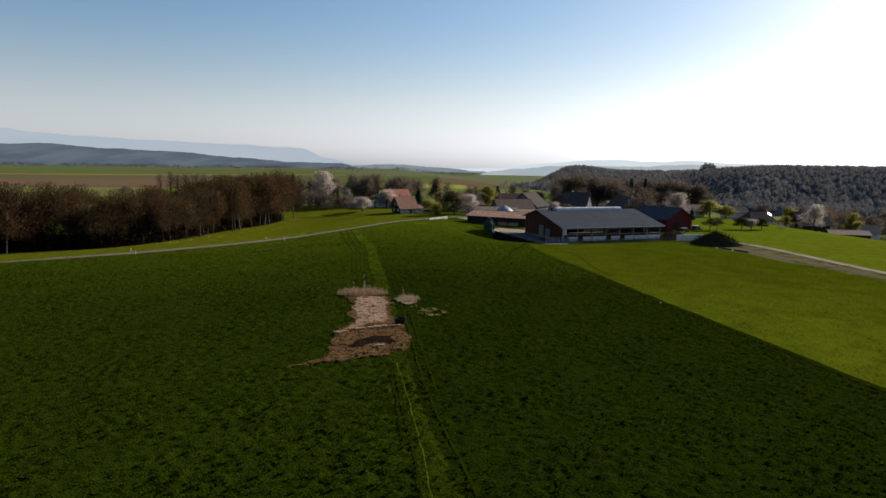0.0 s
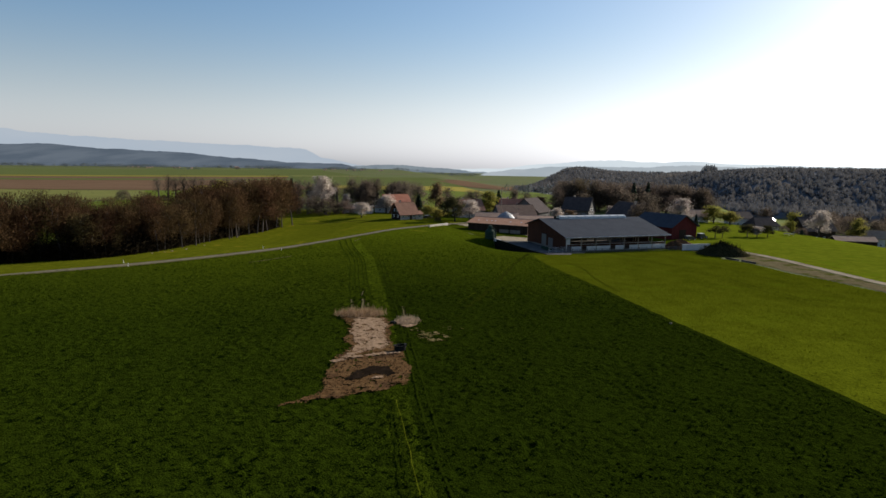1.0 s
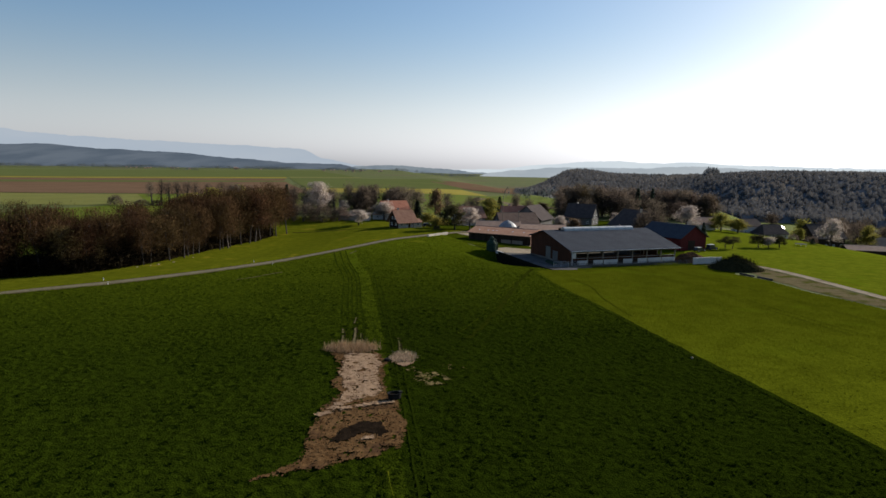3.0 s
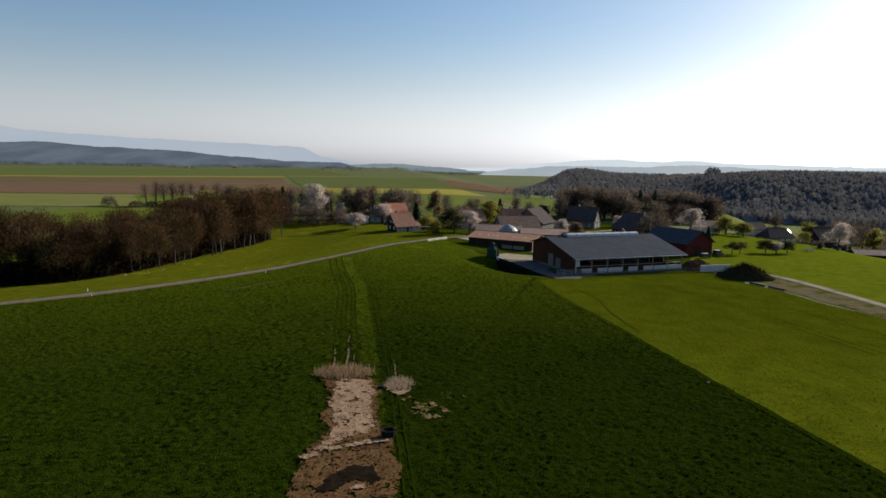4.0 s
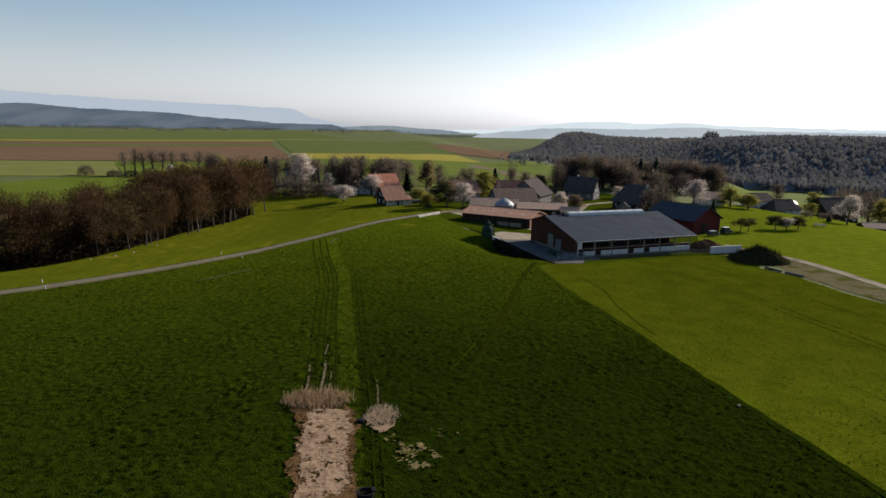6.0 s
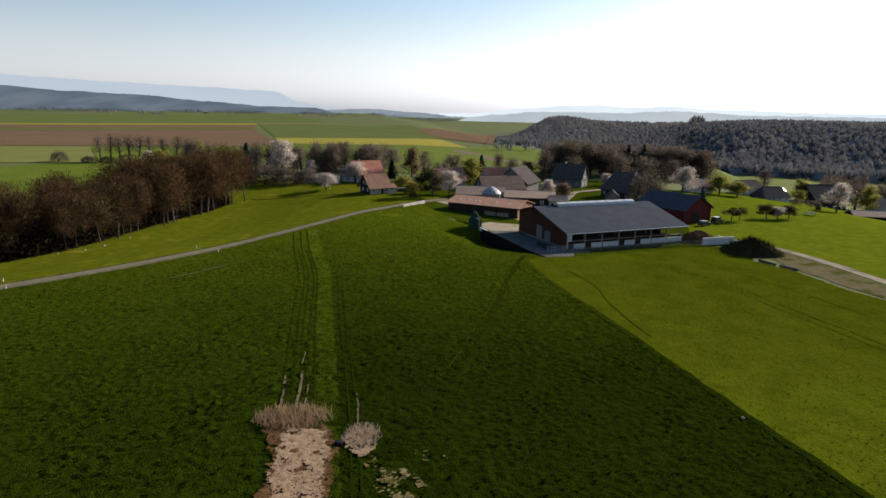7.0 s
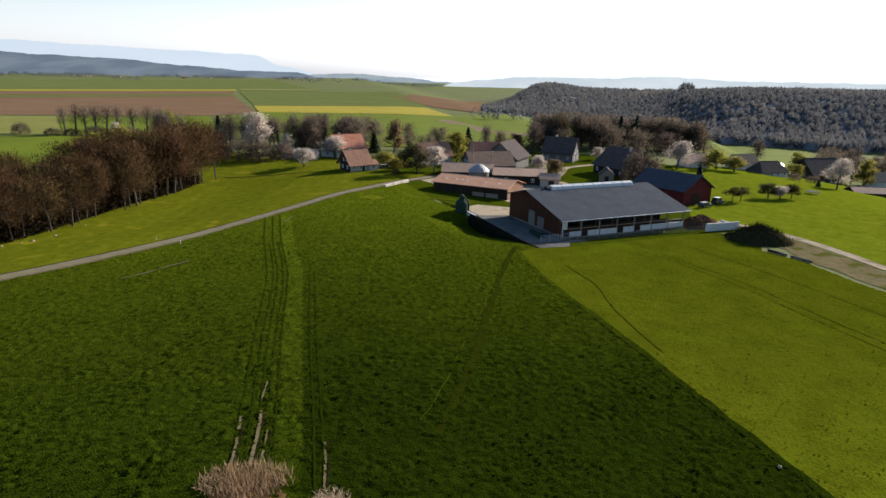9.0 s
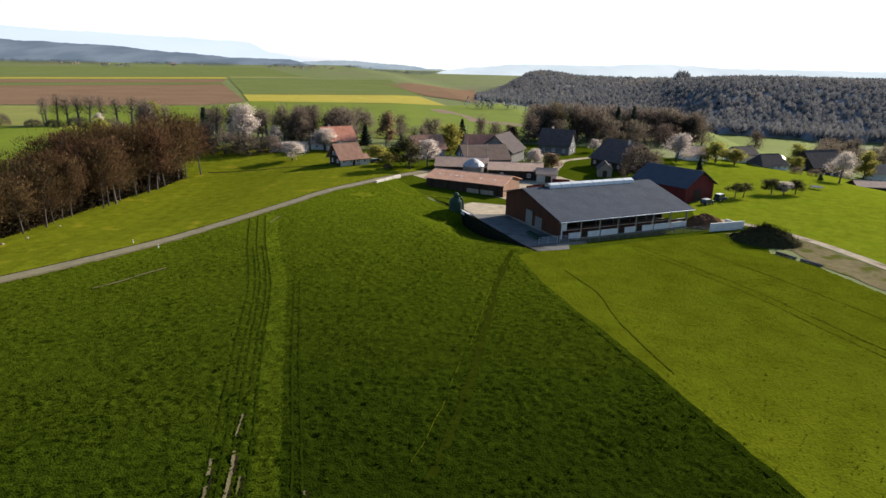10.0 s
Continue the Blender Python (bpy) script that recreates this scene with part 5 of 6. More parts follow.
# ---- trees ----
def leaves(name, points, size, mat, parent, seed, droop=0.0, sliver=0.0, thin=0.12):
    """Many small leaf or twig clumps, each a pointed blade, at these points."""
    rng = np.random.default_rng(seed)
    n = len(points)
    p = np.array(points)
    a = rng.normal(size=(n, 3))
    a[:, 2] = a[:, 2] * 0.7 - droop
    if sliver:
        mid = p.mean(axis=0)
        a = a * 0.7 + (p - mid) / (np.linalg.norm(p - mid, axis=1)[:, None] + 0.1) + [0, 0, sliver]
    a /= np.linalg.norm(a, axis=1)[:, None]
    b = np.cross(a, rng.normal(size=(n, 3)))
    b /= np.linalg.norm(b, axis=1)[:, None] + 1e-6
    s = (size * (1.25 if sliver else 1.0) * rng.uniform(0.6, 1.5, n))[:, None]
    wide = thin if sliver else 0.42
    v = np.empty((n * 3, 3))
    v[0::3], v[1::3], v[2::3] = p - a * s * 0.5 + b * s * wide, p + a * s * 0.6, p - a * s * 0.5 - b * s * wide
    f = np.arange(n * 3).reshape(-1, 3)
    ob = raw(name, v.tolist(), f.tolist(), mat, parent)
    mid = p.mean(axis=0)
    out = (p - mid) / (np.linalg.norm(p - mid, axis=1)[:, None] + 0.1) * (0.55 if sliver else 1.0) + [0, 0, 0.3] + rng.normal(size=(n, 3)) * (0.8 if sliver else 0.45)
    out /= np.linalg.norm(out, axis=1)[:, None]
    ob.data.normals_split_custom_set_from_vertices(np.repeat(out, 3, axis=0).tolist())
    return ob


def tree_thing(name, label, style, m, seed):
    """A tree ten metres high and about seven wide: a tapered trunk with limbs, and a crown of many clumps."""
    rng = random.Random(seed)
    ob = root(name, m, label, "bush" if style in ("bush", "scrub") else "tree")
    bm = bmesh.new()
    pts = []
    if style == "conifer":
        tube(bm, (0, 0, -0.3), (0, 0, 9.6), 0.2, 0.03, 6)
        part("trunk", bm, BARK, ob)
        for i in range(3400):
            h = 0.6 + 9.3 * rng.random() ** 1.25
            r = 2.0 * (1 - h / 10.1) ** 0.9 * (0.85 + 0.25 * math.sin(h * 5.2)) + 0.1
            a = rng.uniform(0, 6.283)
            q = r * rng.uniform(0.55, 1.08) * (1 + 0.22 * math.sin(3 * a + seed))
            pts.append((q * math.cos(a), q * math.sin(a), h - 0.2 * q))
        leaves("crown", pts, 0.36, NEEDLES, ob, seed, droop=0.8)
        return ob
    spread_w, low, n_leaf, size, crown_mat, sliver = {
        "brown": (2.6, 0.07, 3300, 0.34, TWIGS_GREY, 1.2), "wood": (3.0, 0.30, 3500, 0.28, TWIGS, 1.2), "olive": (2.8, 0.30, 3500, 0.28, TWIGS_OLIVE, 0.9), "row": (1.8, 0.35, 1000, 0.33, TWIGS_GREY, 1.6),
        "blossom": (3.4, 0.2, 6400, 0.23, BLOSSOM, 0), "yellow": (3.1, 0.12, 4200, 0.32, LEAF_YELLOW, 0), "dark": (3.4, 0.2, 3800, 0.33, LEAF_DARK, 0),
        "russet": (2.8, 0.15, 3600, 0.33, LEAF_RUSSET, 0), "bush": (3.6, 0.03, 3200, 0.52, TWIGS_GREY, 0.5), "orchard": (3.9, 0.3, 2000, 0.33, LEAF_DARK, 0), "scrub": (3.6, 0.03, 2600, 0.5, UNDERGROWTH_SHADE, 0.5)}[style]
    forks = 1 if style not in ("bush", "scrub") else 5
    tips = []
    for s in range(forks):
        base = Vector((rng.uniform(-1, 1) * (forks > 1) * 1.5, rng.uniform(-1, 1) * (forks > 1) * 1.5, -0.3))
        lean = Vector((rng.uniform(-0.6, 0.6), rng.uniform(-0.6, 0.6), 0)) * (1 + forks * 0.3)
        stem = [base, base + lean * 0.3 + Vector((0, 0, 3.0)), base + lean * 0.8 + Vector((0.15, -0.1, 5.6)), base + lean * 1.2 + Vector((0, 0.1, 8.6))]
        slim = {"wood": 0.55, "olive": 0.55, "row": 1.7}.get(style, 1.0)
        rad = [0.27 * slim, 0.2 * slim, 0.13 * slim, 0.03] if forks == 1 else [0.14, 0.1, 0.07, 0.02]
        for j in range(3):
            tube(bm, stem[j], stem[j + 1], rad[j], rad[j + 1], 6)
        for i in range(9 if forks == 1 else 4):
            f = low + 0.05 + (0.86 - low) * (i + rng.random()) / (9 if forks == 1 else 4)
            z = f * 8.6
            j = 0 if z < 3 else 1 if z < 5.6 else 2
            zz = (0, 3.0, 5.6, 8.6)
            start = stem[j].lerp(stem[j + 1], (z - zz[j]) / (zz[j + 1] - zz[j]))
            a = i * 2.4 + rng.uniform(-0.5, 0.5)
            reach = spread_w * (0.55 + 0.5 * rng.random()) * math.sin(math.pi * min(1, 0.25 + 0.75 * f)) ** 0.6
            end = start + Vector((math.cos(a) * reach, math.sin(a) * reach, 0.5 + 1.6 * rng.random()))
            mid = start.lerp(end, 0.5) + Vector((0, 0, -0.15))
            tube(bm, start, mid, 0.09 * slim, 0.06 * slim, 5)
            tube(bm, mid, end, 0.06 * slim, 0.015, 5)
            tips += [end, mid.lerp(end, 0.5), start.lerp(end, 0.7)]
            for _ in range(3):
                s0 = start.lerp(end, rng.uniform(0.4, 0.9))
                e0 = s0 + Vector((rng.uniform(-0.9, 0.9), rng.uniform(-0.9, 0.9), rng.uniform(0.2, 1.3)))
                tube(bm, s0, e0, 0.035, 0.01, 3)
                tips.append(e0)
        tips += [stem[3], stem[2].lerp(stem[3], 0.5)]
    part("trunk", bm, BARK, ob)
    loose = 1.35 if sliver else 1.0
    blobs = [(t, rng.uniform(0.45, 0.95) * loose) for t in tips]
    while style in ("bush", "scrub") and len(pts) < n_leaf:
        a, up, r = rng.uniform(0, 6.283), rng.random() ** 0.8, rng.uniform(0.72, 1.04)
        r *= 1 + 0.12 * math.sin(3 * a + seed) + 0.08 * math.sin(7 * a + 5 * up)
        flat = math.sqrt(max(0.0, 1 - up ** 2.4))
        pts.append((5.0 * flat * r * math.cos(a), 5.0 * flat * r * math.sin(a), 0.15 + 9.6 * up * r))
    while len(pts) < n_leaf:
        t, r = blobs[rng.randrange(len(blobs))]
        p = t + Vector((rng.gauss(0, r), rng.gauss(0, r), rng.gauss(0, r * 0.8)))
        if low * 8 < p.z < 10.1 and math.hypot(p.x, p.y) < spread_w * 1.45:
            pts.append(tuple(p))
    leaves("crown", pts, size, crown_mat, ob, seed, sliver=sliver)
    return ob


STYLES = {
    "brown": ("bare_tree", "bare brown spring tree with fine twigs", 3, 5.6),
    "wood": ("bare_tree", "tall bare brown tree at the edge of the wood", 5, 6.0),
    "row": ("bare_tree", "tall slender bare tree in a field row", 3, 5.0),
    "olive": ("budding_tree", "olive-brown budding tree at the edge of the wood", 3, 6.0),
    "blossom": ("blossom_tree", "fruit tree in pinkish white blossom", 3, 7.0),
    "yellow": ("leafing_tree", "young yellow-green leafing tree", 2, 6.6),
    "dark": ("fruit_tree", "dark olive broad-crowned fruit tree", 2, 7.2),
    "russet": ("russet_tree", "orange-brown tree with russet buds", 1, 6.0),
    "conifer": ("conifer", "dark green pointed conifer tree", 2, 4.6),
    "bush": ("bush", "dense brown leafless bush on grass", 2, 10.5),
    "scrub": ("bush", "leafless shade-coloured bush under the trees of the wood", 1, 10.5),
    "orchard": ("fruit_tree", "sparse gnarled old orchard tree", 1, 7.6),
}
made_trees = {}
tree_rng = random.Random(11)


def plant(style, x, y, h, wide, group=""):
    name, label, kinds, natural = STYLES[style]
    kind = tree_rng.randrange(kinds)
    z = terrain(x, y)
    turn = tree_rng.uniform(0, 360)
    size = (wide / natural, wide / natural, h / 10)
    spot = pose(x, y, z, 0, 0, turn)
    if (style, kind) in made_trees:
        old = made_trees[style, kind]
        ob = copy_thing(old, spot @ Matrix.Diagonal([size[i] / old.scale[i] for i in range(3)]).to_4x4())
    else:
        ob = tree_thing(name, label, style, spot @ Matrix.Diagonal(size).to_4x4(), len(made_trees) * 7 + 3)
        made_trees[style, kind] = ob
    if group:
        ob["group"] = group
    return ob


for row in (
    ("conifer", -71.3, 299.8, 15.6, 7.5), ("blossom", -57.5, 301.0, 16.9, 11.9), ("bush", -61.5, 290.0, 8.4, 12.3), ("bush", -53.5, 290.6, 7.6, 12.4),
    ("bush", -46.0, 294.1, 6.4, 9.4), ("blossom", -47.3, 306.8, 8.5, 6.7), ("blossom", -35.5, 276.7, 7.0, 9.4), ("brown", -44.2, 314.0, 17.3, 8.8),
    ("brown", -38.6, 314.5, 16.7, 8.4), ("brown", -33.7, 320.4, 15.9, 8.6), ("brown", -24.2, 331.0, 15.2, 11.8), ("brown", -14.2, 333.0, 14.2, 10.8),
    ("blossom", -26.7, 298.9, 9.0, 10.8), ("russet", -3.6, 311.0, 14.5, 7.4), ("conifer", -12.1, 318.4, 8.3, 6.6), ("yellow", -6.6, 277.1, 5.6, 7.9),
    ("yellow", -1.6, 266.3, 4.6, 8.0), ("bush", -2.2, 259.5, 1.8, 3.2), ("dark", 5.0, 260.2, 10.4, 10.8), ("blossom", 11.2, 268.5, 8.8, 8.2), ("yellow", 21.5, 297.5, 12.2, 11.5)):
    plant(*row)
for row in (
    ("conifer", 28.5, 325.7, 11.7, 7.0), ("brown", 36.0, 322.5, 14.5, 5.4), ("brown", 44.0, 330.0, 11, 8), ("russet", 52, 335, 9, 8), ("brown", 60, 340, 14, 9), ("brown", 68.6, 353.0, 16.8, 12.8),
    ("olive", 77.1, 353.9, 18.3, 12.3), ("brown", 85.6, 354.8, 17.6, 12.3), ("brown", 91.4, 350.9, 15.1, 11.4), ("conifer", 108.1, 359.8, 16.3, 8.0),
    ("conifer", 116.6, 361.3, 16.9, 7.1), ("brown", 124.2, 363.6, 15.7, 12.4), ("brown", 134.1, 363.7, 16.9, 13.1), ("olive", 144.6, 361.4, 16.2, 13.3)):
    plant(*row)
for row in (
    ("brown", 152.4, 360.9, 12.9, 9.1), ("blossom", 48.5, 270.3, 7.4, 6.9), ("russet", 53.6, 264.8, 6.6, 6.4),
    ("blossom", 83.4, 315.5, 5.5, 6.0), ("bush", 81.3, 257.7, 10.9, 15.3), ("blossom", 107.9, 289.7, 11.2, 10.9), ("yellow", 125.6, 293.4, 8.2, 10.1),
    ("yellow", 131.6, 290.0, 6.5, 8.8), ("conifer", 108.1, 270.7, 5.2, 3.2), ("brown", 100, 345, 13, 11), ("brown", 74, 343, 12, 10), ("brown", 111, 340, 12, 11), ("brown", 126, 342, 11, 11)):
    plant(*row)
for row in (
    ("orchard", 95.7, 222.7, 4.5, 5.4), ("orchard", 98.6, 223.7, 4.3, 4.8), ("dark", 110.0, 228.7, 4.8, 6.2), ("blossom", 112.7, 227.2, 4.2, 5.0), ("dark", 117.4, 229.0, 4.6, 5.2),
    ("blossom", 159.3, 267.9, 11.4, 8.8), ("yellow", 215.3, 327.9, 13.5, 9.3), ("yellow", 184.2, 331.8, 11.4, 10.0), ("brown", 218.3, 340.2, 13.8, 11.8),
    ("brown", 206.1, 346.9, 12.4, 11.8), ("bush", 153.5, 284.5, 2.8, 5.0), ("conifer", 152.7, 268.9, 2.4, 2.4), ("bush", 163, 287, 3.0, 6.0), ("yellow", 172, 312, 6, 6), ("brown", 235, 345, 14, 12)):
    plant(*row)
for row in (
    ("row", -169.6, 379.3, 14.2, 7.5), ("row", -163.3, 376.7, 15.2, 6.4), ("row", -158.6, 377.2, 14.7, 6.4), ("row", -155.2, 381.2, 15.7, 7.6), ("row", -150.9, 382.1, 15.5, 7.6),
    ("row", -145.5, 384.1, 14.5, 7.0), ("row", -139, 386, 14, 8), ("row", -133, 388, 14, 9), ("row", -126, 388, 14, 9), ("blossom", -139.1, 365.4, 7.7, 6.0), ("bush", -189.8, 376.6, 5.8, 9.2),
    ("bush", -173.0, 373.3, 3.5, 9.1), ("bush", -153.4, 374.9, 4.8, 12.1), ("yellow", -114.7, 367.5, 13.1, 12.1), ("bush", -164, 374, 3.5, 9), ("bush", -142, 376, 4.5, 10)):
    plant(*row)

copse_rng = random.Random(17)
for x0, y0, x1, y1, n, lo, hi in ((62, 352, 100, 362, 14, 13, 18), (116, 358, 152, 372, 16, 12, 17), (70, 366, 150, 384, 22, 13, 18), (-50, 316, -16, 330, 12, 10, 15), (-112, 336, -4, 352, 30, 11, 15), (0, 318, 24, 334, 7, 8, 12), (-108, 268, -66, 300, 14, 8, 13), (212, 345, 300, 420, 24, 11, 16)):
    for i in range(n):
        h = copse_rng.uniform(lo, hi)
        plant(copse_rng.choice(("brown", "brown", "brown", "row") if y0 < 330 or x0 > 0 else ("brown", "row", "row")), copse_rng.uniform(x0, x1), copse_rng.uniform(y0, y1), h, h * copse_rng.uniform(0.5, 0.7), "trees of the copse")

# the wood beside the meadow: dense rows behind its edge
WOOD_EDGE = smooth([(-150, 122), (-128, 140), (-108.8, 152.7), (-98.7, 158.9), (-88.5, 165.8), (-80.5, 179.5), (-76.6, 196), (-74, 213), (-70.8, 227), (-67, 243), (-64.5, 254)])
wood_rng = random.Random(5)
at = 0.0
for (ax, ay), (bx, by) in zip(WOOD_EDGE, WOOD_EDGE[1:]):
    d = math.dist((ax, ay), (bx, by))
    nx, ny = -(by - ay) / d, (bx - ax) / d
    at += d
    while at > 3.1:
        at -= 3.1
        f = 1 - at / d if at < d else 0.5
        tall = 14.6 + 5.0 * sstep(182, 240, by) + 3.0 * sstep(170, 154, by)
        for rank, back in enumerate((0.6, 5.0, 10.0, 15.5, 21.5)):
            if wood_rng.random() < (0.12 + 0.1 * rank + 0.12 * sstep(175, 200, by) if rank else 0.75 * sstep(196, 176, by)):
                continue
            o = back + wood_rng.uniform(-1.6, 1.6)
            x, y = ax + (bx - ax) * f + nx * o + wood_rng.uniform(-1, 1), ay + (by - ay) * f + ny * o + wood_rng.uniform(-1, 1)
            h = tall * wood_rng.choice((0.6, 0.76, 0.84, 0.9, 0.96, 1.02)) * wood_rng.uniform(0.94, 1.04)
            plant(wood_rng.choice(("wood", "wood", "wood", "olive")), x, y, h, h * wood_rng.uniform(0.44, 0.72), "trees of the wood")
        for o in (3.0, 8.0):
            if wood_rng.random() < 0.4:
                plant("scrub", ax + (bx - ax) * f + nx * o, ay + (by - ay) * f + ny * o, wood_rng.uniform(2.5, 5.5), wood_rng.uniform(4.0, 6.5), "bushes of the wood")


# This mesh fills the wood's foot with that painted shade.
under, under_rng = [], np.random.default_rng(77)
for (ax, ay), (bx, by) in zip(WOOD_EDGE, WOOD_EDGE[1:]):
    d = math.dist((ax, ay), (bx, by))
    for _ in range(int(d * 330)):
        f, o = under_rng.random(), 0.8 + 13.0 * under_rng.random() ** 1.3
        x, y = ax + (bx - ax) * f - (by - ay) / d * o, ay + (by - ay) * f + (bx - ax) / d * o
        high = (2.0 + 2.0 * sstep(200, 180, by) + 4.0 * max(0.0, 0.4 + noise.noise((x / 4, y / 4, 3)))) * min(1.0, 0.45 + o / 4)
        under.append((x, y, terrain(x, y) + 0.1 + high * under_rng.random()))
tagged(leaves("undergrowth", under, 0.62, UNDERGROWTH_SHADE, None, 78, sliver=0.8), "leafless undergrowth coloured as shade along the edge of the wood", "undergrowth", "", "stuff")

for x, y, h, wide in ((-64.5, 254.5, 20.0, 11.5), (-67.5, 259.0, 20.5, 11.5), (-61.6, 259.5, 18.5, 11.0), (-68.5, 248.0, 19.5, 10.5), (-73.5, 256.0, 19.5, 11.0), (-74.5, 244.0, 18.5, 10.5)):
    plant("wood", x, y, h, wide, "trees of the wood")
for x, y, h, wide in ((-88.0, 254.0, 18.5, 10.0), (-94.0, 247.0, 17.0, 9.5)):
    plant("yellow", x, y, h, wide, "trees of the wood")


# ---- far woods ----
def far_wood(name, label, spots, mat, seed, twigs=64):
    """A wood too far off to count: each tree a loose crown of upright twig clumps over a thin trunk, all in one mesh."""
    rng = np.random.default_rng(seed)
    s = np.array(spots)
    n = len(s)
    reach = np.stack([s[:, 4], s[:, 4], s[:, 3] * 0.42], 1)[:, None, :]
    mid = s[:, None, :3] + np.array([0, 0, 1.0]) * s[:, None, 3:4] * 0.56
    u = rng.normal(size=(n, twigs, 3))
    u /= np.linalg.norm(u, axis=2)[..., None]
    c = (mid + u * reach * rng.uniform(0.35, 1.1, (n, twigs, 1))).reshape(-1, 3)
    tall = np.repeat(s[:, 3], twigs)[:, None]
    a = u.reshape(-1, 3) * [0.5, 0.5, 0.3] + rng.normal(size=c.shape) * 0.25 + [0, 0, 0.9]
    a *= tall * rng.uniform(0.04, 0.10, (n * twigs, 1))
    turn = rng.uniform(0, 6.283, n * twigs)
    b = np.stack([np.cos(turn), np.sin(turn), 0 * turn], 1) * tall * rng.uniform(0.03, 0.07, (n * twigs, 1))
    w3 = np.empty((len(c) * 3, 3))
    w3[0::3], w3[1::3], w3[2::3] = c + a, c - a + b, c - a - b
    nor = np.repeat(u.reshape(-1, 3) * 0.4 + [0, 0, 0.8], 3, axis=0)
    side = np.array([[0.25, 0, 0], [-0.13, 0.2, 0], [-0.13, -0.2, 0]])
    foot = (s[:, None, :3] + side[None]).reshape(-1, 3)
    peak = s[:, :3] + np.array([0, 0, 1.0]) * s[:, 3:4] * 0.8
    v = np.concatenate([w3, foot, peak])
    nor = np.concatenate([nor, np.tile(side * 3, (n, 1)), np.tile([0, 0, 1.0], (n, 1))])
    i, k = len(w3) + np.arange(n) * 3, len(w3) + n * 3 + np.arange(n)
    f = np.concatenate([np.arange(len(w3)).reshape(-1, 3)] + [np.stack([i + p, i + (p + 1) % 3, k], 1) for p in range(3)])
    nor /= np.linalg.norm(nor, axis=1)[:, None]
    ob = raw(name, v.tolist(), f.tolist(), mat)
    ob.data.normals_split_custom_set_from_vertices(nor.tolist())
    return tagged(ob, label, "wood", "", "stuff")


def crowns(name, label, spots, mat, seed):
    """The rounded outlines of far trees: one uneven, softly lit crown for each, all in one mesh."""
    rng = np.random.default_rng(seed)
    g = (1 + math.sqrt(5)) / 2
    ball = np.array([p for a in (-1, 1) for b in (-g, g) for p in ((0, a, b), (a, b, 0), (b, 0, a))])
    ball /= np.linalg.norm(ball, axis=1)[:, None]
    shell = [t for t in ((i, j, k) for i in range(12) for j in range(i + 1, 12) for k in range(j + 1, 12)) if all(np.linalg.norm(ball[a] - ball[b]) < 1.2 for a, b in ((t[0], t[1]), (t[1], t[2]), (t[0], t[2])))]
    shell = [t if np.dot(np.cross(ball[t[1]] - ball[t[0]], ball[t[2]] - ball[t[0]]), ball[t[0]]) > 0 else t[::-1] for t in shell]
    s = np.array(spots)
    turn = rng.uniform(0, 6.283, len(s))
    c, q = np.cos(turn)[:, None], np.sin(turn)[:, None]
    round_ = np.stack([ball[None, :, 0] * c - ball[None, :, 1] * q, ball[None, :, 0] * q + ball[None, :, 1] * c, np.repeat(ball[None, :, 2], len(s), 0)], 2)
    v = s[:, None, :3] + np.array([0, 0, 1.0]) * s[:, None, 3:4] * 0.55 + round_ * np.stack([s[:, 4] * 0.95, s[:, 4] * 0.95, s[:, 3] * 0.4], 1)[:, None, :] * rng.uniform(0.75, 1.2, (len(s), 12, 1))
    f = (np.arange(len(s))[:, None, None] * 12 + np.array(shell)[None]).reshape(-1, 3)
    ob = raw(name, v.reshape(-1, 3).tolist(), f.tolist(), mat)
    ob.data.polygons.foreach_set("use_smooth", [True] * len(f))
    soft = round_.reshape(-1, 3) * 0.3 + [0, 0, 0.8]
    ob.data.normals_split_custom_set_from_vertices((soft / np.linalg.norm(soft, axis=1)[:, None]).tolist())
    return tagged(ob, label, "wood", "", "stuff")


far_rng = random.Random(21)


def canopy(name, label, mat):
    """The shaded inside of the far wood, under its crowns, with a steep front edge down to the fields."""
    turns, deep = np.arange(7.0, 62.01, 0.3), np.concatenate([np.arange(0, 12, 2.0), np.arange(12, 300, 4.5)])
    v = []
    for turn in turns:
        start = 702 - 140 * sstep(18, 28, turn) - 60 * sstep(12, 8, turn) + 20 * noise.noise((turn * 0.3, 0, 0))
        for d in deep:
            far = start + d + 5 * noise.noise((turn * 1.4, 3, d * 0.05))
            x, y = far * math.sin(radians(turn)), 50 + far * math.cos(radians(turn))
            tall = (5.6 + noise.noise((x / 40, y / 40, 9)) * 1.6 + noise.noise((x / 9, y / 9, 1)) * 1.2) * (0.5 + 0.5 * sstep(7, 12, turn)) * sstep(-0.5, 4.5, d) * sstep(298, 285, d)
            v.append((x, y, terrain(x, y) - 1.0 + tall))
    m = len(deep)
    f = [(i * m + j, i * m + m + j, i * m + m + j + 1, i * m + j + 1) for i in range(len(turns) - 1) for j in range(m - 1)]
    ob = raw(name, v, f, mat)
    ob.data.polygons.foreach_set("use_smooth", [True] * len(f))
    bare = np.array([tuple(q.vector) for q in ob.data.vertex_normals])
    soft = bare * 0.45 + [0, 0, 0.75]
    ob.data.normals_split_custom_set_from_vertices((soft / np.linalg.norm(soft, axis=1)[:, None]).tolist())
    return tagged(ob, label, "wood", "", "stuff")


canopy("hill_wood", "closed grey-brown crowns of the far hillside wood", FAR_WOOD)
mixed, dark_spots = [], []
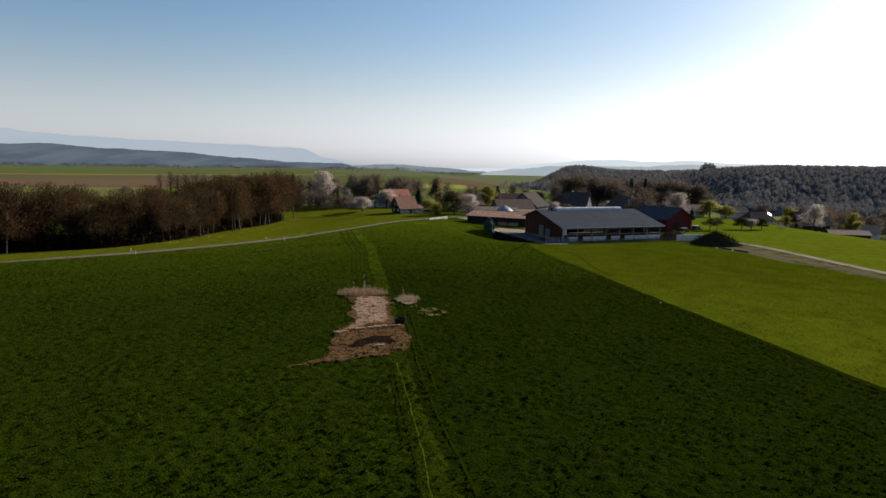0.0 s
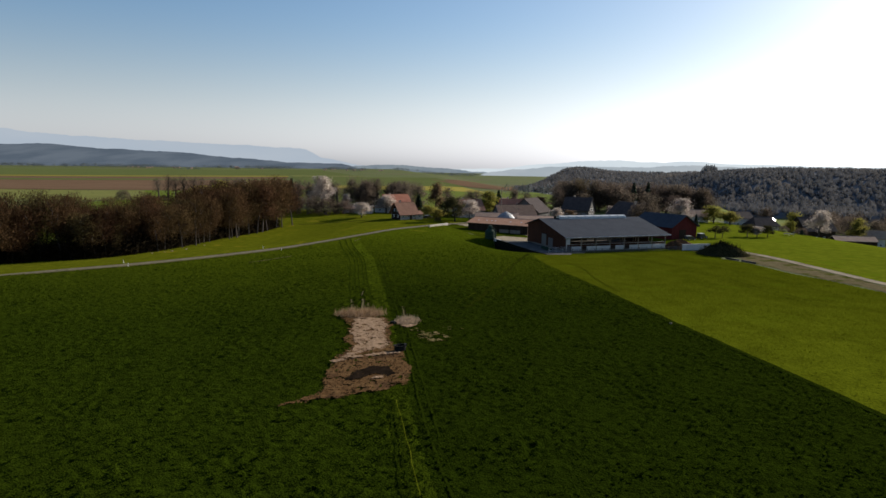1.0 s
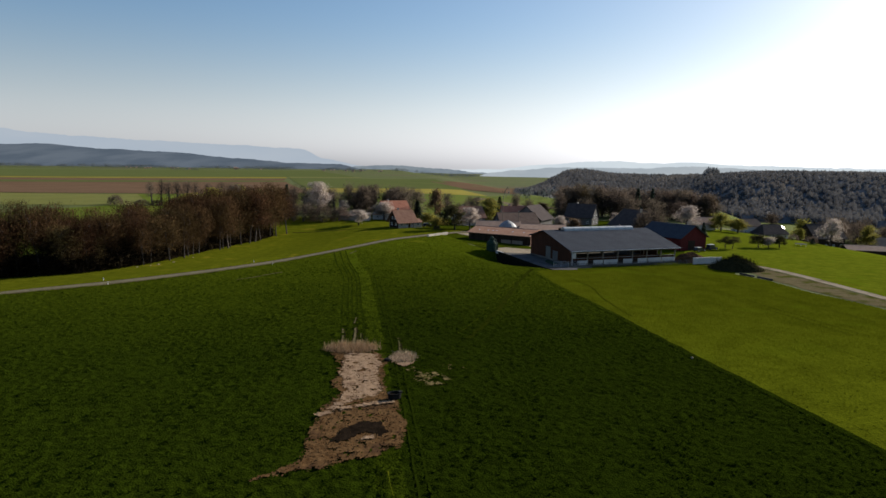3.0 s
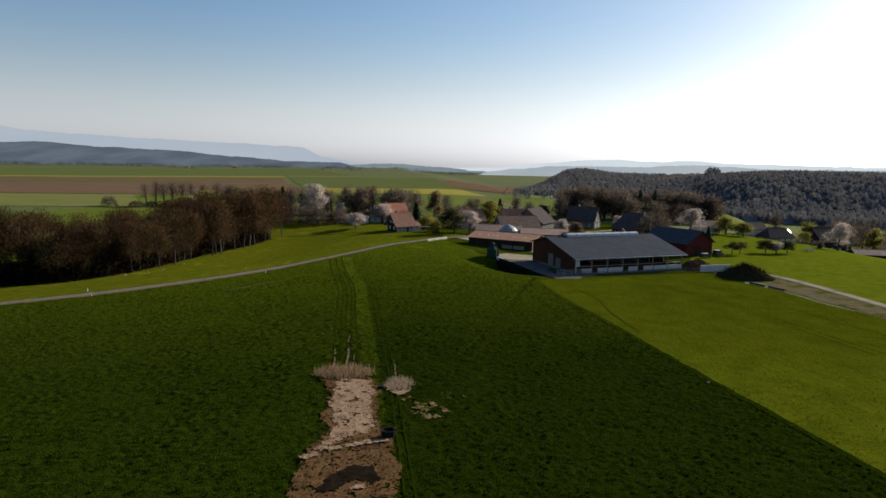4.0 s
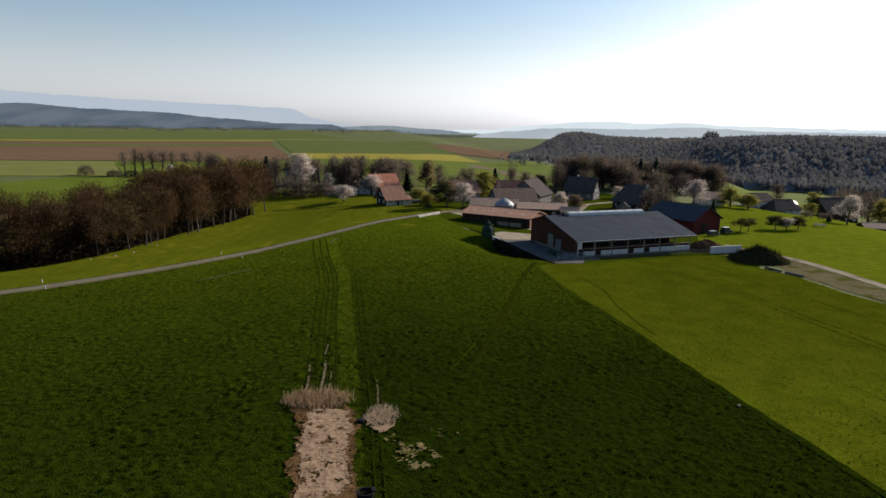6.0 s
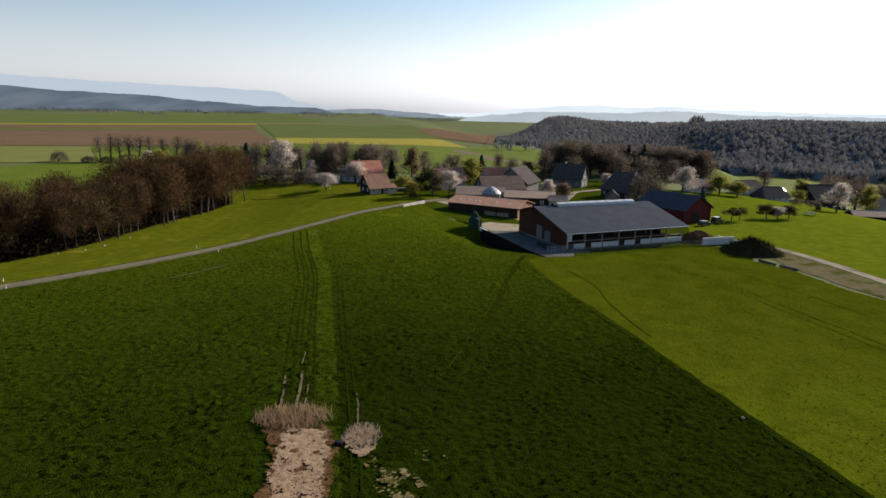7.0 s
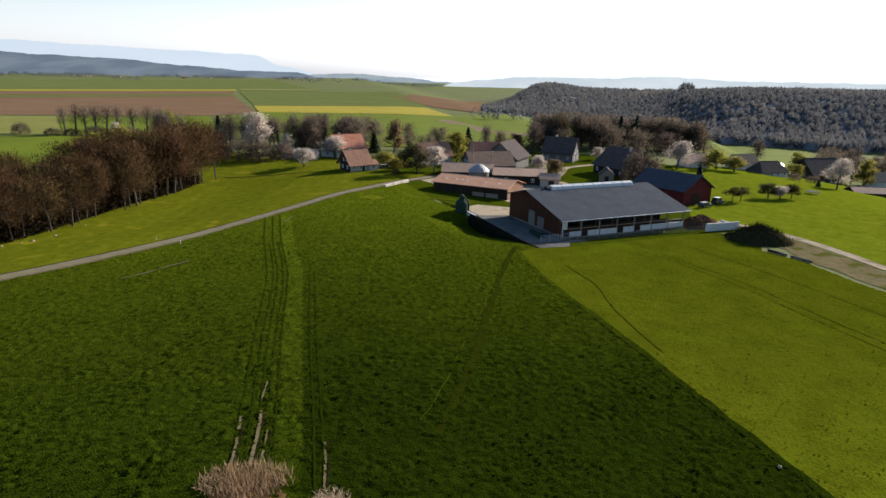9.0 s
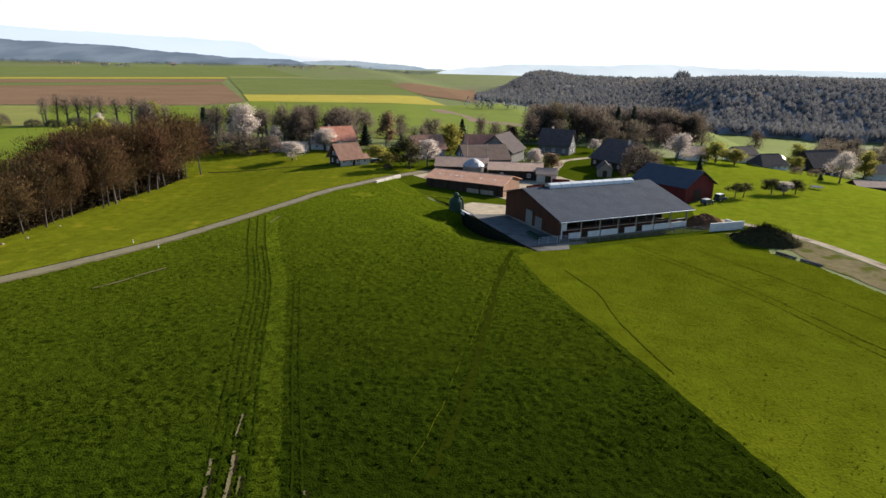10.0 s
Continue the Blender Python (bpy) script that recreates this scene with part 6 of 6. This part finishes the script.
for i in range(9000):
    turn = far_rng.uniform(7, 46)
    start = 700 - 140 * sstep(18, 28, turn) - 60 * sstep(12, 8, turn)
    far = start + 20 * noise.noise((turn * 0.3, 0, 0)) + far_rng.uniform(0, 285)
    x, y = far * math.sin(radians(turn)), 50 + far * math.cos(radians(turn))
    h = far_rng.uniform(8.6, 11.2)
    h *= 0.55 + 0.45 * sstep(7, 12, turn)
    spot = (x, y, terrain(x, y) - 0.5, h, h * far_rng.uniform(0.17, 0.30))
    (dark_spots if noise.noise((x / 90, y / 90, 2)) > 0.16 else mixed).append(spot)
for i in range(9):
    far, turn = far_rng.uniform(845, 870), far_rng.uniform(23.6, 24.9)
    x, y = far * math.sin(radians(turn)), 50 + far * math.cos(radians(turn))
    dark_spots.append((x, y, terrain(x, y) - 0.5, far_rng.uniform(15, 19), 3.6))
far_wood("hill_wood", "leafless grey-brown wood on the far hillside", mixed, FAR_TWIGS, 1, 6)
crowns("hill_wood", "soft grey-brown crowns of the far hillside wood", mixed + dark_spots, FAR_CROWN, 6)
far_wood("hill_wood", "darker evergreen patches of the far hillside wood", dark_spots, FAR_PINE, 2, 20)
hedge = []
for i in range(1500):
    turn, far = far_rng.uniform(-42, 4), far_rng.choice((1900, 2350, 2500, 2600, 2650)) + far_rng.uniform(-40, 40)
    if noise.noise((turn * 0.3, far / 300, 7)) < (0.25 if far < 2200 else -0.02):
        continue
    x, y = far * math.sin(radians(turn)), 50 + far * math.cos(radians(turn))
    h = far_rng.uniform(8, 16)
    hedge.append((x, y, terrain(x, y) - 0.5, h, h * 0.6))
for x, y, n, wide in ((95, 560, 26, 45),):
    for i in range(n):
        px, py = x + far_rng.uniform(-wide, wide), y + far_rng.uniform(-8, 8)
        h = far_rng.uniform(7, 13)
        hedge.append((px, py, terrain(px, py) - 0.5, h, h * 0.3))
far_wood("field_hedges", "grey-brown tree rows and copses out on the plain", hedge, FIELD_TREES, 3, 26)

# ---- the trampled patch in the pasture ----
def ragged(name, outline, cell, lift, mat, fray, label, holes=0.0, relief=0.05, seed=0):
    """Bare ground with a frayed edge: small pieces kept where the outline, bent by noise, still covers them."""
    lo_x, hi_x = min(p[0] for p in outline) - fray, max(p[0] for p in outline) + fray
    lo_y, hi_y = min(p[1] for p in outline) - fray, max(p[1] for p in outline) + fray
    nx, ny = int((hi_x - lo_x) / cell), int((hi_y - lo_y) / cell)
    index, v, f = {}, [], []

    def corner(i, j):
        if (i, j) not in index:
            x, y = lo_x + i * cell, lo_y + j * cell
            index[i, j] = len(v)
            v.append((x, y, turf(x, y) + lift + relief * (noise.noise((x * 0.9, y * 0.9, seed)) + 0.7 * noise.noise((x * 2.7, y * 2.7, seed + 4)))))
        return index[i, j]

    for j in range(ny):
        for i in range(nx):
            x, y = lo_x + (i + 0.5) * cell, lo_y + (j + 0.5) * cell
            bx = x + fray * (noise.noise((x * 0.45, y * 0.45, seed)) + 0.8 * noise.noise((x * 1.6, y * 1.6, seed + 2)) + 0.7 * noise.noise((x * 4.5, y * 4.5, seed + 3)))
            by = y + fray * (noise.noise((x * 0.45, y * 0.45, seed + 7)) + 0.8 * noise.noise((x * 1.6, y * 1.6, seed + 8)) + 0.7 * noise.noise((x * 4.5, y * 4.5, seed + 9)))
            if inside(bx, by, outline) and (not holes or noise.noise((x * 0.8, y * 0.8, seed + 20)) + 0.6 * noise.noise((x * 3.1, y * 3.1, seed + 21)) > holes - 0.5):
                f.append((corner(i, j), corner(i + 1, j), corner(i + 1, j + 1), corner(i, j + 1)))
    return tagged(raw(name, v, f, mat), label, "earth", "", "structure")


PATCH = [(-14.4, 91), (-12.6, 94.2), (-9.5, 93.4), (-8.0, 91.5), (-7.2, 88), (-6.9, 84), (-6.7, 80), (-5.4, 76.5), (-4.4, 73.5), (-3.6, 69), (-3.6, 64.6), (-6, 62.5), (-9, 60.8), (-10.8, 60.2), (-14.8, 58.0), (-15, 58.2), (-11.8, 61.0), (-12, 66), (-12.2, 70.8), (-11.2, 75), (-11.0, 77.5), (-12.3, 81), (-12.1, 86)]
ragged("dirt_patch", PATCH, 0.13, 0.12, SOIL, 0.55, "trampled bare brown earth in the pasture", 0.08, 0.05, 1)
ragged("dry_patch", [(-12.6, 91.5), (-8.4, 91.0), (-7.6, 86), (-7.4, 81), (-6.6, 77), (-9.2, 75.0), (-11.6, 71.5), (-10.3, 77), (-11.6, 82)], 0.13, 0.17, SOIL_PALE, 0.6, "pale dry earth in the trampled patch", 0.06, 0.05, 5)
ragged("dry_patch", [(-6.9, 89.6), (-5.2, 91.8), (-3.5, 90.8), (-3.5, 88.2), (-4.6, 86.4), (-6.2, 88.0)], 0.11, 0.13, SOIL_PALE, 0.6, "small pale patch of dry earth", 0.2, 0.04, 9)
ragged("thin_patch", [(-3.2, 84.4), (-0.8, 84.2), (1.0, 82.6), (0.6, 80.6), (-1.6, 80.2), (-3.0, 81.6)], 0.08, 0.08, THIN, 0.8, "thin worn patch in the grass", 0.62, 0.04, 13)
ragged("thin_patch", [(-4.6, 86.8), (-3.4, 87.0), (-2.2, 84.0), (-3.2, 83.4)], 0.08, 0.08, THIN, 0.6, "thin worn patch in the grass", 0.6, 0.04, 15)
ragged("thin_patch", [(0.2, 87.4), (1.8, 87.8), (2.6, 86.6), (1.0, 85.8)], 0.08, 0.08, THIN, 0.7, "thin worn patch in the grass", 0.65, 0.04, 17)
# Shadow inside the hollow is laid on as a flat near-black sheet.
ragged("mud", [(-9.8, 65.2), (-9.2, 67.8), (-7.6, 69.4), (-5.8, 69.4), (-4.8, 67.4), (-5.6, 66.4), (-7.0, 67.4), (-8.4, 65.4)], 0.11, 0.19, SOIL_DARK, 0.35, "wet hollow in the earth, its shade painted dark", 0.0, 0.03, 19)
ragged("mud", [(-7.2, 66.2), (-6.2, 66.6), (-6.0, 65.8), (-7.0, 65.6)], 0.1, 0.2, SOIL_PALE, 0.2, "pale wet stone in the hollow", 0.0, 0.08, 23)
ragged("earth_ridge", band([(-12.2, 70.6), (-9.6, 72.6), (-7.2, 74.0), (-5.0, 74.6)], 0.7), 0.1, 0.24, SOIL_PALE, 0.22, "pale ridge of scraped earth", 0.1, 0.1, 27)
clods, clod_rng = [], np.random.default_rng(31)
while len(clods) < 1400 * 4:
    x, y = clod_rng.uniform(-15.5, -2.5), clod_rng.uniform(58, 95)
    if inside(x, y, PATCH):
        r = clod_rng.uniform(0.04, 0.13)
        z = turf(x, y) + 0.12
        q = clod_rng.uniform(0, 6.283)
        clods += [(x + r * math.cos(q + k * 2.09), y + r * math.sin(q + k * 2.09), z) for k in range(3)] + [(x + r * 0.2, y, z + r * 0.9)]
tagged(raw("clods", clods, [t for i in range(0, len(clods), 4) for t in ((i, i + 1, i + 3), (i + 1, i + 2, i + 3), (i + 2, i, i + 3))], SOIL), "clods of earth on the bare patch", "earth", "", "stuff")
for line, wide, mat in (
    ([(-4.3, 60), (-2.6, 50), (-1.2, 41), (0.2, 30)], 0.06, VERGE), ([(-5.1, 61), (-3.6, 50), (-2.4, 41)], 0.14, GRASS), ([(-4.7, 60), (-3.2, 50), (-1.8, 41), (-0.4, 30)], 0.14, GRASS),
    # The thinnest pale lines stand for fence tape and hose on the grass.
    ([(-45.7, 150.0), (-42.7, 153.2), (-40.4, 156.4), (-37.8, 159.2)], 0.45, WORN), ([(-26.0, 187.6), (-25.1, 193.3)], 0.35, WORN), ([(8.4, 121.5), (7.0, 116.8)], 0.045, VERGE), ([(6.0, 112.9), (3.8, 106.2), (2.3, 102.6)], 0.045, VERGE), ([(15.7, 147.7), (11.7, 132.2), (9.9, 125.6)], 0.045, VERGE), ([(-9, 233), (0.5, 224.7), (9.3, 214), (13, 206)], 0.25, GRASS_PALE), ([(13.2, 205), (16.5, 192), (20.8, 174)], 0.25, GRASS_PALE)):
    drape("rut", band(smooth(line, 4), wide), 0.11, 1.0, mat, 0.16, "worn rut and hose lines in the grass", category="rut", height=turf)
# darker driven lines along the crest and over to the barn
LEY_LINE = material("driven_ley_grass", (0.037, 0.044, 0.0020), (0.061, 0.069, 0.0036), 1.2, 7, 1.0, 0.6, gloss=0.0)
for line, wide, mat in (
    ([(22.8, 169), (17.2, 150), (13.8, 136.4), (11.0, 125.2), (8.2, 114.0), (3.8, 100)], 0.9, material("damp_grass", (0.0058, 0.0082, 0.0006), (0.0165, 0.0215, 0.0014), 1.2, 7, 1.0, 0.9, gloss=0.0, sheen=0.02)),
    # Ley edge: a shadow line painted as a strip of dark grass.
    ([(22.8, 166), (24.7, 148), (29.7, 125), (34.9, 98), (38.7, 80), (43.2, 57), (50, 20)], 1.0, GRASS),
    ([(30.2, 158), (32.8, 147), (32.2, 137), (33.0, 125), (33.6, 120)], 0.3, LEY_LINE),
    ([(47.8, 172), (56.6, 149.6), (60.4, 133.5), (66, 110)], 0.2, LEY_LINE), ([(50, 172), (58.8, 149.6), (62.6, 133.5), (68, 110)], 0.2, LEY_LINE), ([(60, 172), (68, 150), (76, 120)], 0.2, LEY_LINE)):
    drape("wheel_line", band(smooth(line, 4), wide), 0.02 if mat == LEY_LINE else 0.05, 1.5, mat, 0.3, "darker line in the grass", category="grass", height=turf)

# Driven lines: shadow of the grass rows is in their dark colour.
DARK_LINE = material("grass_row_shadow", (0.007, 0.012, 0.0008), (0.015, 0.024, 0.0014), 1.2, 7, 1.0, 0.6, gloss=0.0, sheen=0.02)
for off, far, near in ((2.6, 0, 5), (3.3, 1, 4), (4.2, 0, 5), (4.9, 1, 4), (5.9, 0, 4), (-0.9, 2, 7), (-1.7, 2, 6)):
    drape("wheel_line", band(smooth(CREST[far:near + 1], 4), 0.2, off), 0.05, 1.2, DARK_LINE, 0.1, "driven line along the crest, dark with painted grass shadow", category="grass", height=turf)
# pale worn ruts above the bare patch, each with its shadow painted alongside
for i, (line, wide) in enumerate((([(-13.6, 95), (-14.1, 99), (-14.8, 103.6)], 0.26), ([(-12.1, 95.5), (-12.5, 100), (-13.1, 104.6)], 0.30), ([(-11.3, 95.5), (-11.5, 98.5), (-11.8, 101)], 0.18), ([(-13.5, 106.8), (-13.8, 110.7)], 0.16), ([(-5.6, 92.6), (-5.9, 96), (-6.3, 99)], 0.18))):
    ragged("rut", band(smooth(line, 3), wide), 0.07, 0.10, WORN, 0.05, "pale worn rut in the grass", 0.12, 0.02, 40 + i)
    ragged("rut", band(smooth(line, 3), wide * 0.6, 0.28), 0.07, 0.09, SOIL_DARK, 0.12, "painted shadow along the rut", 0.3, 0.03, 60 + i)

# black water trough
trough = root("water_trough", pose(-5.0, 75.6, turf(-5.0, 75.6) + 0.12, 0, 0, 18), "black plastic water trough at the trampled patch", "trough")
bm = lathe([(0.42, 0.0), (0.5, 0.06), (0.56, 0.55), (0.6, 0.6), (0.6, 0.66), (0.52, 0.66), (0.46, 0.3), (0.1, 0.28)], 20)
for v in bm.verts:
    v.co.x *= 1.3
part("tub", bm, BLACK, trough)
bm = lathe([(0.49, 0.44), (0.49, 0.47)], 20)
for v in bm.verts:
    v.co.x *= 1.3
part("water", bm, SOIL_DARK, trough, "dark still water")
part("float_cover", block((0.42, -0.3, 0.64), (0.80, 0.3, 0.76), 0.03), BLACK, trough)
cap = tagged(part("well_cap", lathe([(0.36, -0.1), (0.36, 0.16), (0.3, 0.22), (0.08, 0.25)], 16), BLACK), "dark well cap between the bare patches", "cap")
cap.matrix_world = pose(-6.9, 88.7, turf(-6.9, 88.7) + 0.1)
stone = tagged(part("stone", lathe([(0.16, -0.1), (0.2, 0.08), (0.16, 0.2), (0.06, 0.26)], 9), GRAVEL), "pale boundary stone at the field edge", "stone")
stone.matrix_world = pose(34.3, 96.0, turf(34.3, 96.0), 6, 4, 30)

# ---- grass tufts ----
def tufts(name, label, count, region, box, mat, seed, tall, wide, keep=-0.15):
    """Leaning blades in small clumps, thicker where the sward is rank and near the middle of the pasture."""
    rng = np.random.default_rng(seed)
    found = []
    while len(found) < count:
        y = box[2] + (box[3] - box[2]) * rng.random() ** 1.7
        x = rng.uniform(box[0], box[1])
        if abs(x) > 12 + 0.78 * y or noise.noise((x / 1.0, y / 0.7, seed)) + 0.4 * noise.noise((x / 9, y / 9, seed + 3)) < keep or not inside(x, y, region):
            continue
        if inside(x, y, BARE) or inside(x, y, ROAD_OUT):
            continue
        found.append((x, y, terrain(x, y) + 0.04 + lump(x, y)))
    p = np.repeat(np.array(found), 4, axis=0)
    m = len(p)
    a = np.repeat(rng.uniform(0, 6.283, count), 4) + np.tile(np.arange(4) * 1.57, count) + rng.uniform(-0.4, 0.4, m)
    size = np.repeat(rng.uniform(0.6, 1.35, count), 4)
    r, h = wide * size * rng.uniform(0.6, 1.2, m), tall * size * rng.uniform(0.6, 1.3, m)
    c, s, o = np.cos(a) * r, np.sin(a) * r, np.zeros(m)
    v = np.empty((m * 3, 3))
    v[0::3] = p + np.stack([-s * 0.5, c * 0.5, o], 1)
    v[1::3] = p + np.stack([s * 0.5, -c * 0.5, o], 1)
    v[2::3] = p + np.stack([c, s, h], 1)
    ob = raw(name, v.tolist(), np.arange(m * 3).reshape(-1, 3).tolist(), mat)
    return tagged(ob, label, "grass", "", "stuff")


BARE = [(-14.4, 92.5), (-9, 93), (-6.9, 88), (-6.4, 80), (-3.4, 72), (-3.2, 64), (-9, 60.3), (-11.8, 60), (-12.4, 70), (-11, 76), (-12.4, 84)]
ROAD_OUT = band(ROAD, 4.6)
tufts("pasture_tufts", "green grass tufts across the grazed pasture", 42000, pasture, (-85, 62, 30, 165), TUFT, 2, 0.07, 0.15, 0.0)
tufts("pasture_tufts", "rank clumps left standing in the pasture", 9000, pasture, (-85, 62, 30, 165), TUFT, 8, 0.14, 0.2, 0.25)
tufts("pasture_tufts", "lightened green grass tufts towards the village", 2500, [(-50, 168), (-10, 165), (24, 168), (17, 203), (9, 213), (6, 226), (-7, 243), (-30, 205)], (-50, 24, 165, 243), TUFT_LIGHT, 4, 0.10, 0.22, 0.15)
tufts("ley_tufts", "short yellow-green grass of the ley", 4000, east, (20, 110, 45, 178), material("ley_blades", (0.055, 0.066, 0.002), (0.095, 0.105, 0.004), 1.5, 8, 1.0, 0, through=0.5, gloss=0.0), 6, 0.045, 0.14, -0.4)

# reeds at the top of the bare patch, weeds on the mound
def stalks(name, label, spots, mat, seed, tall):
    rng = np.random.default_rng(seed)
    v = []
    for x, y, z in spots:
        a = rng.uniform(0, 6.283)
        lean = rng.normal(size=2) * 0.25
        h = tall * rng.uniform(0.3, 1.0) ** 2 * 2.0
        c, s = math.cos(a) * 0.035, math.sin(a) * 0.035
        v += [(x - c, y - s, z), (x + c, y + s, z), (x + lean[0], y + lean[1], z + h)]
    return tagged(raw(name, v, np.arange(len(v)).reshape(-1, 3).tolist(), mat), label, "weeds", "", "stuff")


reed_rng = random.Random(9)
spots = []
while len(spots) < 1700:
    x, y = reed_rng.uniform(-16.5, -7), reed_rng.uniform(88, 98)
    if ((x + 12.0) / 3.9) ** 2 + ((y - 93.6) / 2.6) ** 2 < reed_rng.uniform(0.3, 1.1):
        spots.append((x, y, turf(x, y) + 0.08))
stalks("dead_stalks", "dead pinkish-brown weed stalks at the bare patch", spots, REED, 4, 0.55)
spots = []
while len(spots) < 900:
    x, y = reed_rng.uniform(-7.4, -2.8), reed_rng.uniform(85.5, 92.5)
    if ((x + 4.9) / 1.8) ** 2 + ((y - 90.0) / 2.6) ** 2 < reed_rng.uniform(0.3, 1.1):
        spots.append((x, y, turf(x, y) + 0.1))
stalks("dead_stalks", "pale dead stalks on the small bare patch", spots, REED_PALE, 5, 0.3)
spots = []
mm = mound.matrix_world
for f in range(2600):
    q = mound.data.vertices[reed_rng.randrange(len(mound.data.vertices))].co
    p = mm @ (q + Vector((reed_rng.uniform(-0.5, 0.5), reed_rng.uniform(-0.4, 0.4), 0)))
    spots.append((p.x, p.y, p.z - 0.1))
stalks("mound_weeds", "dark dry weeds growing over the earth mound", spots, MOUND, 6, 0.8)
